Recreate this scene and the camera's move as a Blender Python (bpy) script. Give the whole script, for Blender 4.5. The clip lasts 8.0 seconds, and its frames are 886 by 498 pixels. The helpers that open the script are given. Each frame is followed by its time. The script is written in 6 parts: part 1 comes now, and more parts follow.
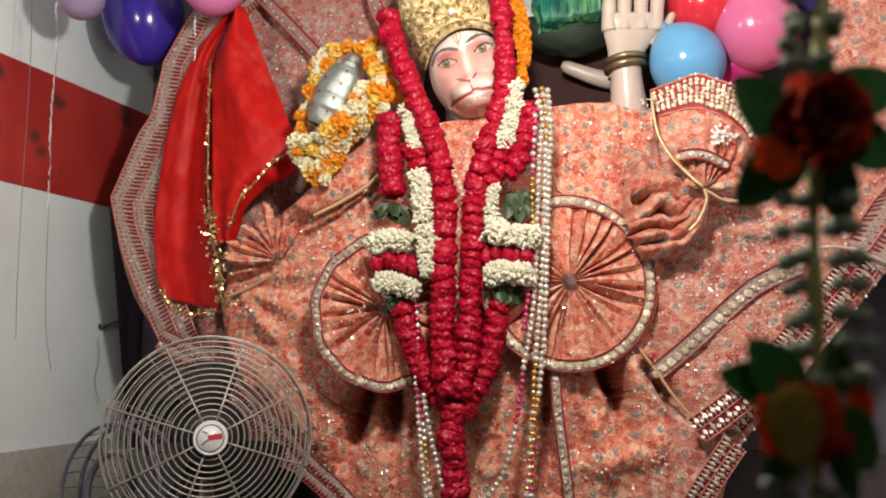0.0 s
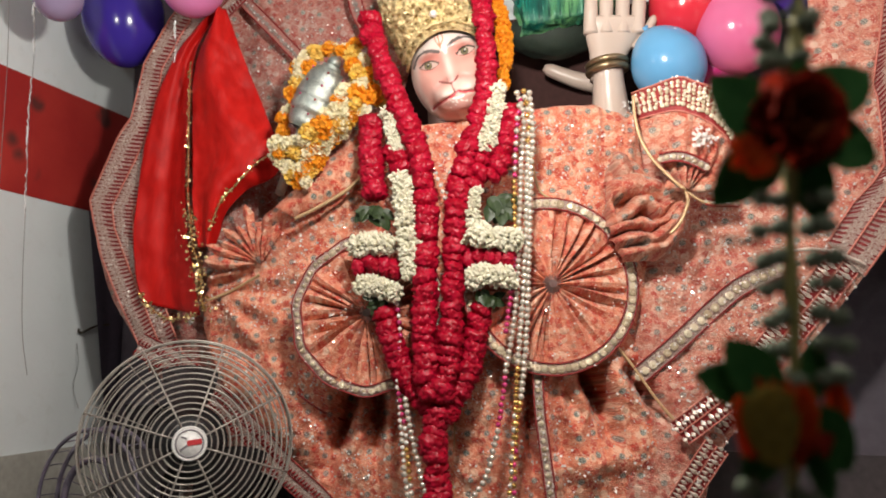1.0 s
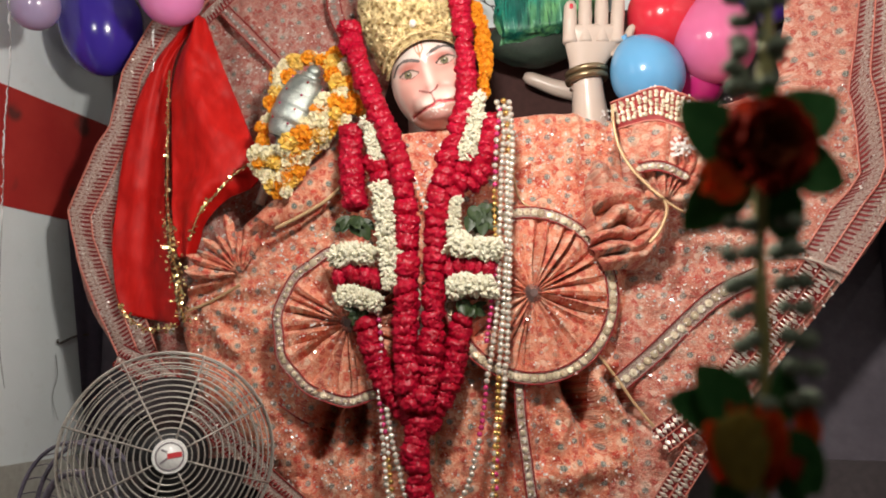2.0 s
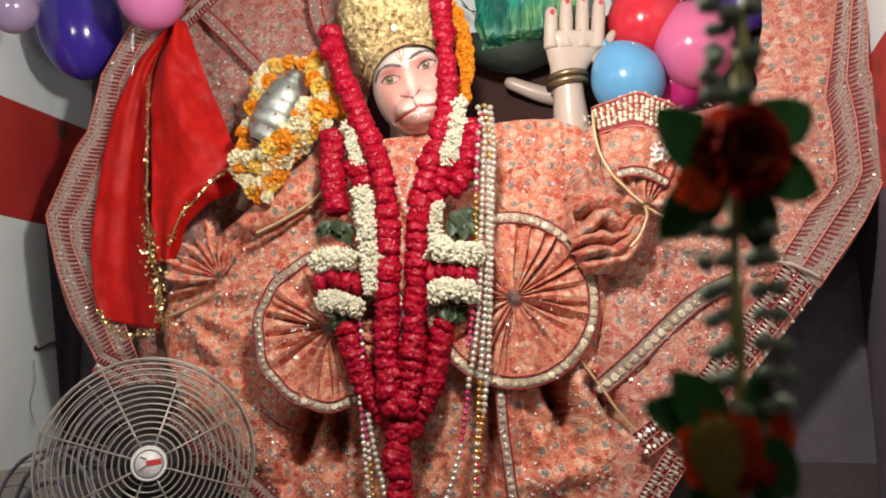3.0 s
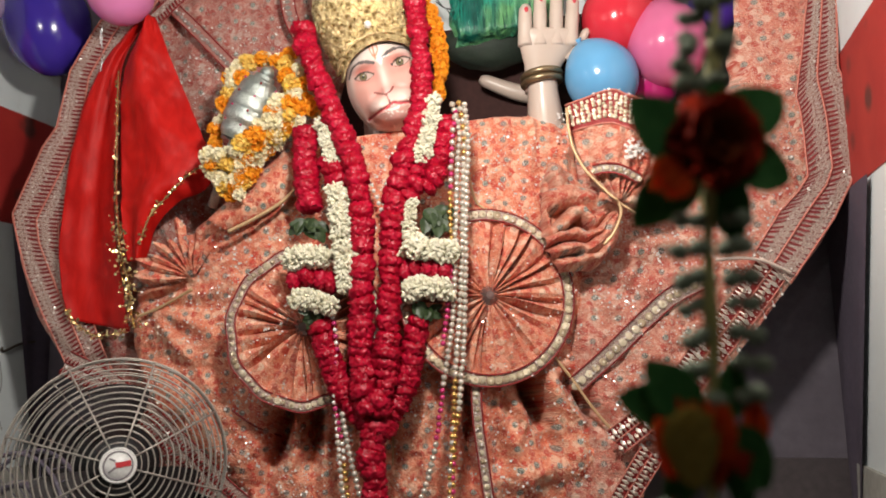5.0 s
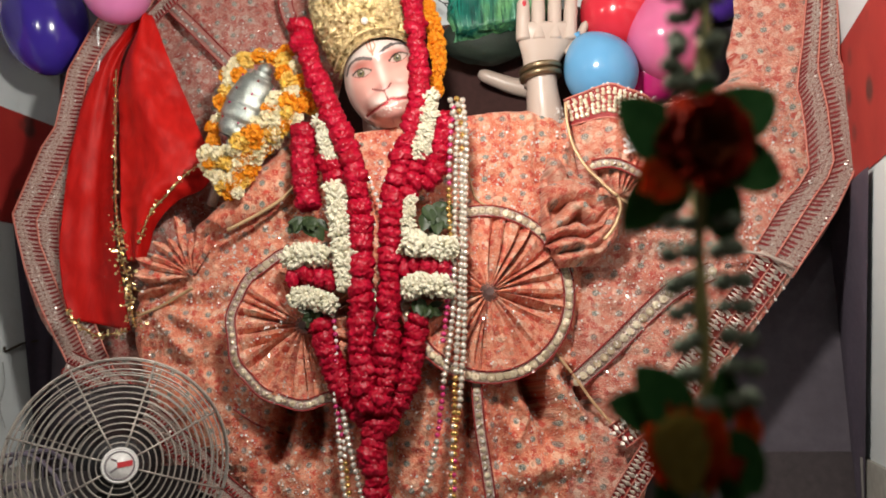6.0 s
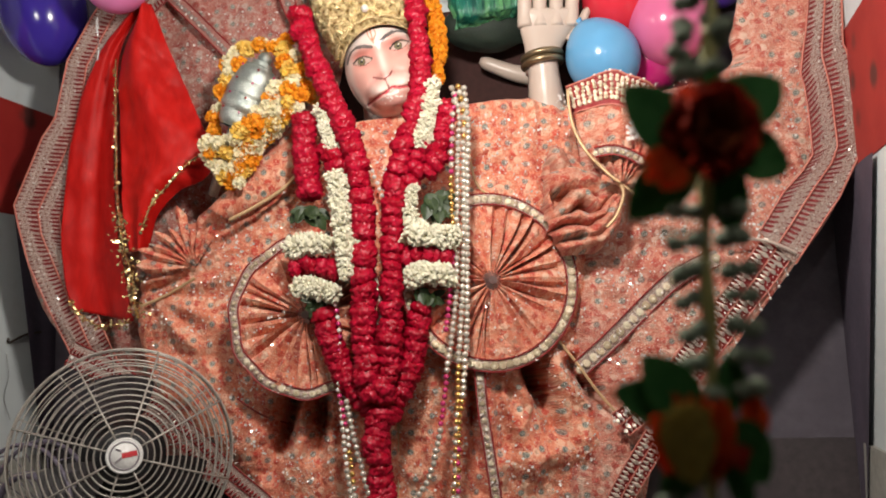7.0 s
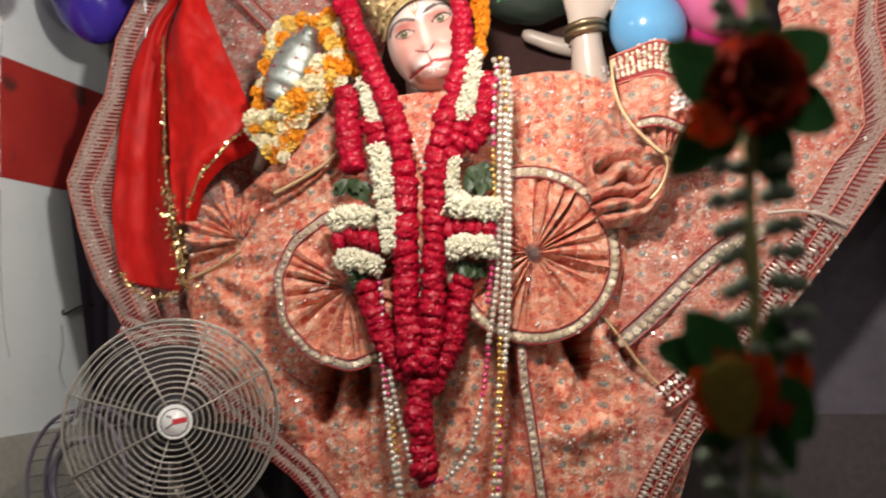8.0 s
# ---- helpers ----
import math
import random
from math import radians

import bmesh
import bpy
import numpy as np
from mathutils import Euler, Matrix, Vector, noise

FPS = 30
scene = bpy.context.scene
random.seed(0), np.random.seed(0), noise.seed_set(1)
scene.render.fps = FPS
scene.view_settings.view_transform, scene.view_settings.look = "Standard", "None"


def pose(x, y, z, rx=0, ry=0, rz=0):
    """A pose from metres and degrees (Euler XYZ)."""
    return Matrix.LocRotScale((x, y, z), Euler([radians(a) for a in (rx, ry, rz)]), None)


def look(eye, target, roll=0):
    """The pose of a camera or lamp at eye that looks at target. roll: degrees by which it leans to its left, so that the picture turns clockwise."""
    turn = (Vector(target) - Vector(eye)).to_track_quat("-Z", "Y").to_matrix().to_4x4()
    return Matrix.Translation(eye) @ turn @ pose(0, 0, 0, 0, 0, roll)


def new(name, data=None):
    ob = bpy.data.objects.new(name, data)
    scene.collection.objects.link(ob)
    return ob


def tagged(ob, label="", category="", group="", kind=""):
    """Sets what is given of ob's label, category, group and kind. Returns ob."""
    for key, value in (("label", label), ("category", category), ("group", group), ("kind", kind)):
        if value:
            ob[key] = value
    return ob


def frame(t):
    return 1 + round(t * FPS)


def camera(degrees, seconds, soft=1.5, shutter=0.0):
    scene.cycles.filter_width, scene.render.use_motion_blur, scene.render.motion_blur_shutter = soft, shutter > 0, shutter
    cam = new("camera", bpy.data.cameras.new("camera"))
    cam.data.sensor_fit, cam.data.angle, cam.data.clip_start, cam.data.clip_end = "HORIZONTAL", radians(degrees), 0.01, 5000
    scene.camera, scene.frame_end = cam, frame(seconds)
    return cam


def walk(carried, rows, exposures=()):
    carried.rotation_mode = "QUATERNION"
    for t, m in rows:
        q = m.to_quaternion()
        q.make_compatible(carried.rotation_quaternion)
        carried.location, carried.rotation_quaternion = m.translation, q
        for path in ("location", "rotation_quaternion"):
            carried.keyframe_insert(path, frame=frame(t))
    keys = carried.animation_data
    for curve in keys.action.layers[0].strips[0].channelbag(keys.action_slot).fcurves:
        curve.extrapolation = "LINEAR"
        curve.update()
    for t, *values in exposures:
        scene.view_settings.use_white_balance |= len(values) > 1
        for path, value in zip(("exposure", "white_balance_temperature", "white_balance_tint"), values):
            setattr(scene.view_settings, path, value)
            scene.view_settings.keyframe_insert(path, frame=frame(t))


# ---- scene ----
cam = camera(58.0, 8.0, soft=1.8, shutter=0.9)
cam.data.dof.use_dof, cam.data.dof.focus_distance, cam.data.dof.aperture_fstop = True, 2.4, 1.9
PATH = [
    (0, (0.0638, 0.0201, 1.5235), (0.0160, 2.0020, 1.7880), 0.10),
    (0.5, (0.0708, 0.0243, 1.5218), (0.0398, 2.0062, 1.7889), -0.05),
    (1, (0.0758, 0.0325, 1.5205), (0.0627, 2.0134, 1.7962), -0.12),
    (1.5, (0.0824, 0.0294, 1.5370), (0.0875, 2.0103, 1.8123), -0.39),
    (3, (0.0950, 0.0279, 1.5498), (0.1600, 2.0063, 1.8352), -0.84),
    (3.5, (0.0961, 0.0326, 1.5438), (0.1822, 2.0097, 1.8334), -0.92),
    (4, (0.0932, 0.0390, 1.5374), (0.2042, 2.0142, 1.8314), -1.00),
    (4.5, (0.0925, 0.0398, 1.5368), (0.2198, 2.0141, 1.8299), -1.10),
    (6, (0.1179, 0.0466, 1.5536), (0.2289, 2.0253, 1.8228), -1.75),
    (6.5, (0.1164, 0.0474, 1.5585), (0.2261, 2.0279, 1.8149), -1.99),
    (7, (0.1151, 0.0510, 1.5568), (0.2220, 2.0338, 1.7959), -2.11),
    (7.5, (0.1204, 0.0605, 1.5459), (0.1886, 2.0471, 1.7670), -1.97),
    (8, (0.1148, 0.0455, 1.5308), (0.1148, 2.0359, 1.7271), -1.72),
]
walk(cam, [(t, look(eye, target, roll)) for t, eye, target, roll in PATH], [(0.0, 0.2), (6.5, 0.15), (7.2, 0.15), (8.0, 0.32)])

# ---- light: bulbs just inside the niche's front beam, and an added fill lamp ----
world = bpy.data.worlds.new("world")
world.use_nodes = True
world.node_tree.nodes["Background"].inputs[0].default_value = (0.55, 0.6, 0.7, 1)
world.node_tree.nodes["Background"].inputs[1].default_value = 0.010
scene.world = world


def bulb(name, place, watts, size, colour):
    data = bpy.data.lights.new(name, "POINT")
    data.energy, data.shadow_soft_size, data.color = watts, size, colour
    ob = new(name, data)
    ob.location = place
    return ob


bulb("bulb_main", (0.13, 1.2, 2.44), 75, 0.07, (1.0, 0.93, 0.85))
bulb("bulb_side", (-1.05, 1.35, 2.45), 15, 0.03, (1.0, 0.94, 0.87))
# added fill in front of the niche, to brighten the hanging garland
bulb("garland_fill", (0.48, 0.40, 2.36), 5.0, 0.02, (1.0, 0.94, 0.87))


# ---- helpers for building ----
def base_y(x):
    """Depth of the costume's front: it stands turned, its far side to the left."""
    return 2.47 - 0.18 * x - (0.06 * x * x if x > 0 else 0.0)


def thing(name, place, label, category, group="", kind=""):
    ob = new(name)
    ob.location = place
    ob.empty_display_size = 0.05
    return tagged(ob, label, category, group, kind)


def as_mesh(name, bm, smooth=True):
    me = bpy.data.meshes.new(name)
    bm.to_mesh(me)
    bm.free()
    if smooth:
        me.shade_smooth()
    return me


def part(name, bm, material, parent, label="", smooth=True):
    """Links a bmesh, built in world places, as one mesh under a thing or a part."""
    at = Vector((0, 0, 0))
    up = parent
    while up:
        at += up.location
        up = up.parent
    bmesh.ops.translate(bm, verts=bm.verts, vec=-at)
    me = as_mesh(name, bm, smooth)
    for m in material if isinstance(material, (list, tuple)) else [material]:
        me.materials.append(m)
    ob = new(name, me)
    ob.parent = parent
    if label:
        ob["label"] = label
    return ob


def shared(name, me, m, parent, label=""):
    """One more object on a mesh, at the world pose m, under a thing that is only shifted."""
    ob = new(name, me)
    ob.parent = parent
    ob.matrix_basis = Matrix.Translation(-parent.location) @ m if parent else m
    if label:
        ob["label"] = label
    return ob


def structure(name, bm, material, label, category, smooth=False):
    me = as_mesh(name, bm, smooth)
    me.materials.append(material)
    return tagged(new(name, me), label, category, kind="structure")


def spline(points, n):
    """n places, evenly spread along a smooth line through the points."""
    p = [Vector(q) for q in points]
    p = [2 * p[0] - p[1]] + p + [2 * p[-1] - p[-2]]
    fine = []
    for i in range(1, len(p) - 2):
        a, b, c, d = p[i - 1 : i + 3]
        for k in range(16):
            t = k / 16
            fine.append(0.5 * (2 * b + (c - a) * t + (2 * a - 5 * b + 4 * c - d) * t * t + (3 * b - a - 3 * c + d) * t**3))
    fine.append(p[-2])
    run = [0.0]
    for a, b in zip(fine, fine[1:]):
        run.append(run[-1] + (b - a).length)
    out, k = [], 0
    for i in range(n):
        s = run[-1] * i / (n - 1)
        while k < len(run) - 2 and run[k + 1] < s:
            k += 1
        f = (s - run[k]) / max(run[k + 1] - run[k], 1e-9)
        out.append(fine[k].lerp(fine[k + 1], min(f, 1.0)))
    return out


def length(points):
    return sum((b - a).length for a, b in zip(points, points[1:]))


def box(bm, x0, x1, y0, y1, z0, z1, m=Matrix()):
    made = bmesh.ops.create_cube(bm, size=1, matrix=m @ Matrix.Translation(((x0 + x1) / 2, (y0 + y1) / 2, (z0 + z1) / 2)) @ Matrix.Diagonal((x1 - x0, y1 - y0, z1 - z0, 1)))
    return made["verts"]


def tube(bm, points, r, sides=6, taper=None):
    """A round cord along the points."""
    rings, side = [], None
    for i, p in enumerate(points):
        t = (points[min(i + 1, len(points) - 1)] - points[max(i - 1, 0)]).normalized()
        if side is None:
            side = t.orthogonal().normalized()
        side = (side - t * side.dot(t)).normalized()
        up = t.cross(side)
        rr = r * (taper(i / (len(points) - 1)) if taper else 1.0)
        rings.append([bm.verts.new(p + rr * (math.cos(a) * side + math.sin(a) * up)) for a in (2 * math.pi * k / sides for k in range(sides))])
    for a, b in zip(rings, rings[1:]):
        for k in range(sides):
            bm.faces.new((a[k], a[(k + 1) % sides], b[(k + 1) % sides], b[k]))
    bm.faces.new(rings[0][::-1])
    bm.faces.new(rings[-1])


def hoop(bm, centre, r, thick, right, up, n=64, sides=5):
    """A wire ring."""
    ring = []
    out = right.cross(up)
    for i in range(n):
        a = 2 * math.pi * i / n
        d = math.cos(a) * right + math.sin(a) * up
        ring.append([bm.verts.new(centre + d * (r + thick * math.cos(b)) + out * thick * math.sin(b)) for b in (2 * math.pi * k / sides for k in range(sides))])
    for i in range(n):
        a, b = ring[i], ring[(i + 1) % n]
        for k in range(sides):
            bm.faces.new((a[k], b[k], b[(k + 1) % sides], a[(k + 1) % sides]))


def ball(bm, m, u=20, v=14):
    return bmesh.ops.create_uvsphere(bm, u_segments=u, v_segments=v, radius=1, matrix=m)["verts"]


def grid(bm, rows):
    for a, b in zip(rows, rows[1:]):
        for k in range(len(a) - 1):
            bm.faces.new((a[k], a[k + 1], b[k + 1], b[k]))


def sheet(bm, left, right, nu, nv, depth, thick=0.004):
    """Cloth between two edge lines, from top to bottom; depth(x, z, u, v) gives its y. It has a front, a back and edges."""
    A, B = spline(left, nv), spline(right, nv)
    front, back = [], []
    for j in range(nv):
        f, k = [], []
        for i in range(nu):
            p = A[j].lerp(B[j], i / (nu - 1))
            y = depth(p.x, p.z, i / (nu - 1), j / (nv - 1))
            f.append(bm.verts.new((p.x, y, p.z)))
            k.append(bm.verts.new((p.x, y + thick, p.z)))
        front.append(f)
        back.append(k)
    grid(bm, [r[::-1] for r in front])
    grid(bm, back)
    rim = [(front[0], back[0]), (back[-1], front[-1]), ([r[0] for r in back], [r[0] for r in front]), ([r[-1] for r in front], [r[-1] for r in back])]
    for a, b in rim:
        grid(bm, [a, b])


def ribbon(points, width, lift=0.0):
    """The two edge lines of a band along the points, lying across the view of someone in front."""
    a, b = [], []
    for i, p in enumerate(points):
        t = (points[min(i + 1, len(points) - 1)] - points[max(i - 1, 0)]).normalized()
        s = t.cross(Vector((0, -1, 0))).normalized()
        a.append(p + s * width / 2 + Vector((0, -lift, 0)))
        b.append(p - s * width / 2 + Vector((0, -lift, 0)))
    return a, b


def strip(bm, a, b, thick=0.003):
    f = [[bm.verts.new(p), bm.verts.new(q)] for p, q in zip(a, b)]
    k = [[bm.verts.new(p + Vector((0, thick, 0))), bm.verts.new(q + Vector((0, thick, 0)))] for p, q in zip(a, b)]
    grid(bm, f)
    grid(bm, [r[::-1] for r in k])
    grid(bm, [[r[0] for r in k], [r[0] for r in f]])
    grid(bm, [[r[1] for r in f], [r[1] for r in k]])
    bm.faces.new((f[0][0], k[0][0], k[0][1], f[0][1]))
    bm.faces.new((f[-1][1], k[-1][1], k[-1][0], f[-1][0]))


# ---- materials ----
class Nodes:
    """A short way to write a node material."""

    def __init__(self, name):
        self.material = bpy.data.materials.new(name)
        self.material.use_nodes = True
        self.tree = self.material.node_tree
        self.bsdf = self.tree.nodes["Principled BSDF"]
        self.coord = self.tree.nodes.new("ShaderNodeTexCoord").outputs["Object"]

    def put(self, socket, value):
        if isinstance(value, bpy.types.NodeSocket):
            self.tree.links.new(value, socket)
        elif isinstance(value, tuple) and len(value) == 3 and socket.type == "RGBA":
            socket.default_value = (*value, 1)
        else:
            socket.default_value = value

    def node(self, kind, out=0, **inputs):
        n = self.tree.nodes.new(kind)
        for k, v in inputs.items():
            self.put(n.inputs[k.replace("_", " ")], v)
        return n

    def noise(self, scale, detail=3.0, rough=0.55, distort=0.0, coord=None):
        return self.node("ShaderNodeTexNoise", Vector=coord or self.coord, Scale=scale, Detail=detail, Roughness=rough, Distortion=distort).outputs[0]

    def cells(self, scale, randomness=1.0, coord=None, feature="F1"):
        n = self.node("ShaderNodeTexVoronoi", Vector=coord or self.coord, Scale=scale, Randomness=randomness)
        n.feature = feature
        if coord:
            n.voronoi_dimensions = "2D"
        return n

    def ramp(self, value, a, b):
        n = self.node("ShaderNodeMapRange", Value=value)
        n.inputs["From Min"].default_value, n.inputs["From Max"].default_value = a, b
        return n.outputs[0]

    def mix(self, f, a, b, blend="MIX"):
        n = self.tree.nodes.new("ShaderNodeMix")
        n.data_type, n.blend_type = "RGBA", blend
        self.put(n.inputs[0], f)
        self.put(n.inputs[6], a)
        self.put(n.inputs[7], b)
        return n.outputs[2]

    def math(self, op, a, b=0.0):
        n = self.tree.nodes.new("ShaderNodeMath")
        n.operation = op
        self.put(n.inputs[0], a)
        self.put(n.inputs[1], b)
        return n.outputs[0]

    def stretch(self, x, y, z):
        n = self.tree.nodes.new("ShaderNodeMapping")
        self.put(n.inputs["Vector"], self.coord)
        n.inputs["Scale"].default_value = (x, y, z)
        return n.outputs[0]

    def random(self):
        return self.tree.nodes.new("ShaderNodeObjectInfo").outputs["Random"]

    def island(self):
        return self.tree.nodes.new("ShaderNodeNewGeometry").outputs["Random Per Island"]

    def bump(self, height, strength=0.3, distance=0.002):
        n = self.node("ShaderNodeBump", Height=height, Strength=strength, Distance=distance)
        self.put(self.bsdf.inputs["Normal"], n.outputs[0])

    def done(self, colour, rough=0.6, metal=0.0, **more):
        self.put(self.bsdf.inputs["Base Color"], colour)
        self.put(self.bsdf.inputs["Roughness"], rough)
        self.put(self.bsdf.inputs["Metallic"], metal)
        for k, v in more.items():
            self.put(self.bsdf.inputs[k.replace("_", " ")], v)
        return self.material


def plain(name, a, b, scale=12.0, rough=0.5, metal=0.0, bump=0.2, depth=0.001, **more):
    """Two tones in patches, fine grain and relief."""
    n = Nodes(name)
    patch = n.ramp(n.noise(scale, 4), 0.35, 0.65)
    fine = n.noise(scale * 9, 3)
    colour = n.mix(patch, a, b)
    colour = n.mix(n.ramp(fine, 0.3, 0.8), colour, tuple(c * 0.8 for c in a))
    n.bump(fine, bump, depth)
    return n.done(colour, rough, metal, **more)


def fabric(name, ground, deep, pale, dots=True):
    """Printed brocade: red and cream blossoms on peach, grey bead dots in ragged cream rings, woven grain."""
    n = Nodes(name)
    axes = n.node("ShaderNodeSeparateXYZ", Vector=n.coord).outputs
    flat = n.node("ShaderNodeCombineXYZ", X=n.math("ADD", axes[0], n.math("MULTIPLY", axes[1], 0.1)), Y=n.math("ADD", axes[2], n.math("MULTIPLY", axes[1], 0.06))).outputs[0]
    shift = n.tree.nodes.new("ShaderNodeVectorMath")
    shift.operation = "SCALE"
    shift.inputs["Scale"].default_value = 0.02
    n.put(shift.inputs[0], n.node("ShaderNodeTexNoise", Vector=flat, Scale=22.0, Detail=2.0).outputs["Color"])
    moved = n.tree.nodes.new("ShaderNodeVectorMath")
    n.put(moved.inputs[0], flat)
    n.put(moved.inputs[1], shift.outputs[0])
    c = moved.outputs[0]
    half = tuple(0.5 * (u + v) for u, v in zip(ground, pale))
    olive = tuple(0.45 * v + 0.1 * w for v, w in zip(half, (0.6, 0.9, 0.7)))
    colour = n.mix(n.ramp(n.noise(46, 4, 0.7, 0.8, c), 0.5, 0.62), ground, half)
    bloom = n.cells(38, 1.0, c)
    pick = n.node("ShaderNodeSeparateColor", Color=bloom.outputs["Color"]).outputs
    dist = n.math("ADD", bloom.outputs["Distance"], n.math("MULTIPLY", n.noise(190, 2, coord=c), 0.3))
    inside = n.ramp(dist, 0.62, 0.48)
    colour = n.mix(n.math("MULTIPLY", inside, n.math("MULTIPLY", n.ramp(pick[0], 0.45, 0.49), 0.85)), colour, deep)
    colour = n.mix(n.math("MULTIPLY", inside, n.math("MULTIPLY", n.ramp(pick[0], 0.27, 0.23), 0.85)), colour, pale)
    colour = n.mix(n.math("MULTIPLY", n.ramp(dist, 0.42, 0.34), n.math("MULTIPLY", n.ramp(pick[1], 0.72, 0.76), 0.6)), colour, olive)
    scroll = n.math("ABSOLUTE", n.math("SUBTRACT", n.noise(40, 2, 0.5, 1.8, c), 0.5))
    colour = n.mix(n.math("MULTIPLY", n.ramp(scroll, 0.03, 0.012), 0.38), colour, pale)
    specks = n.cells(170, 1.0, c)
    tint = n.node("ShaderNodeSeparateColor", Color=specks.outputs["Color"]).outputs
    near = n.ramp(specks.outputs["Distance"], 0.4, 0.25)
    colour = n.mix(n.math("MULTIPLY", near, n.math("MULTIPLY", n.ramp(tint[0], 0.6, 0.65), 0.65)), colour, pale)
    colour = n.mix(n.math("MULTIPLY", near, n.math("MULTIPLY", n.ramp(tint[1], 0.7, 0.75), 0.6)), colour, deep)
    rough = n.ramp(n.noise(120, 2, coord=c), 0.95, 0.25)
    if dots:
        beads = n.cells(16.5, 0.35, flat)
        far = beads.outputs["Distance"]
        far = n.math("ADD", far, n.math("MULTIPLY", n.math("SUBTRACT", n.noise(150, 2, coord=flat), 0.5), 0.035))
        wobble = n.math("ADD", far, n.math("MULTIPLY", n.math("SUBTRACT", n.noise(34, 3, 0.7, coord=flat), 0.5), 0.34))
        ring = n.math("MULTIPLY", n.ramp(wobble, 0.31, 0.27), n.ramp(wobble, 0.16, 0.2))
        colour = n.mix(n.math("MULTIPLY", ring, n.math("MULTIPLY", n.ramp(n.noise(70, 2, coord=flat), 0.42, 0.52), 0.55)), colour, pale)
        colour = n.mix(n.ramp(far, 0.16, 0.125), colour, n.mix(n.ramp(n.noise(260, 1, coord=flat), 0.45, 0.58), (0.14, 0.165, 0.145), (0.48, 0.48, 0.41)))
    colour = n.mix(n.math("MULTIPLY", n.ramp(n.noise(5, 4, 0.6, coord=flat), 0.42, 0.68), 0.3), colour, deep)
    n.bump(n.math("ADD", n.noise(240, 3, coord=c), n.math("ADD", n.math("MULTIPLY", dist, -0.8), n.math("MULTIPLY", n.noise(60, 3, coord=c), 1.6))), 0.9, 0.005)
    return n.done(colour, rough, 0.0, Sheen_Weight=0.1)


ROBE = fabric("peach_brocade", (0.74, 0.225, 0.122), (0.56, 0.042, 0.024), (0.88, 0.57, 0.395))
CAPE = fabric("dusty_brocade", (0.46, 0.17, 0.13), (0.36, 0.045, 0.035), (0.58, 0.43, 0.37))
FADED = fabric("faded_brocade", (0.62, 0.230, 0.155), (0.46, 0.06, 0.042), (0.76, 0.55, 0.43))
# darker copy of the robe's cloth, with the sleeve's shading in its colours
SLEEVE = fabric("shaded_brocade", (0.57, 0.185, 0.105), (0.43, 0.045, 0.026), (0.70, 0.48, 0.35))
PLEAT = fabric("orange_brocade", (0.74, 0.26, 0.145), (0.56, 0.06, 0.032), (0.86, 0.60, 0.44), dots=False)
MAROON = plain("maroon_trim", (0.24, 0.011, 0.012), (0.33, 0.022, 0.02), 40, 0.65)
ROSY = plain("rosy_trim", (0.34, 0.14, 0.12), (0.42, 0.20, 0.16), 50, 0.6)
WINE = plain("dark_wine_thread", (0.20, 0.010, 0.012), (0.28, 0.018, 0.018), 60, 0.6)
PIPING = plain("pink_piping", (0.52, 0.15, 0.11), (0.62, 0.24, 0.18), 60, 0.5)
GOLDCORD = plain("gold_cord", (0.58, 0.38, 0.20), (0.68, 0.48, 0.28), 90, 0.42, 0.3)
SILVER = plain("silver_zari", (0.74, 0.66, 0.58), (0.66, 0.52, 0.44), 80, 0.36, 0.45)
SEQUIN = plain("silver_sequin", (0.92, 0.89, 0.85), (0.86, 0.8, 0.74), 30, 0.16, 0.15, 0.0)
n = Nodes("silver_pink_zari_cloth")
knots = n.cells(320)
n.bump(knots.outputs["Distance"], 0.9, 0.004)
ZARI = n.done(n.mix(n.ramp(knots.outputs["Distance"], 0.32, 0.66), (0.66, 0.58, 0.51), (0.40, 0.25, 0.21)), 0.33, 0.25)
n = Nodes("pale_gold_coin")
n.bump(n.noise(400, 2), 0.5, 0.002)
COIN = n.done(n.mix(n.island(), (0.46, 0.37, 0.24), (0.86, 0.77, 0.58)), 0.24, 0.3)
GREYCOIN = plain("tarnished_silver_coin", (0.36, 0.31, 0.28), (0.28, 0.22, 0.20), 90, 0.4, 0.35)
GLASS = plain("dark_rhinestone", (0.30, 0.20, 0.18), (0.42, 0.32, 0.3), 40, 0.1, 0.7)
PEARL = plain("pearl_bead", (0.72, 0.68, 0.60), (0.62, 0.56, 0.47), 90, 0.22, 0.6)
GOLDBEAD = plain("gold_bead", (0.78, 0.52, 0.18), (0.7, 0.42, 0.12), 90, 0.25, 0.9)
MAGENTA = plain("magenta_bead", (0.5, 0.03, 0.13), (0.62, 0.06, 0.2), 90, 0.25, 0.3)


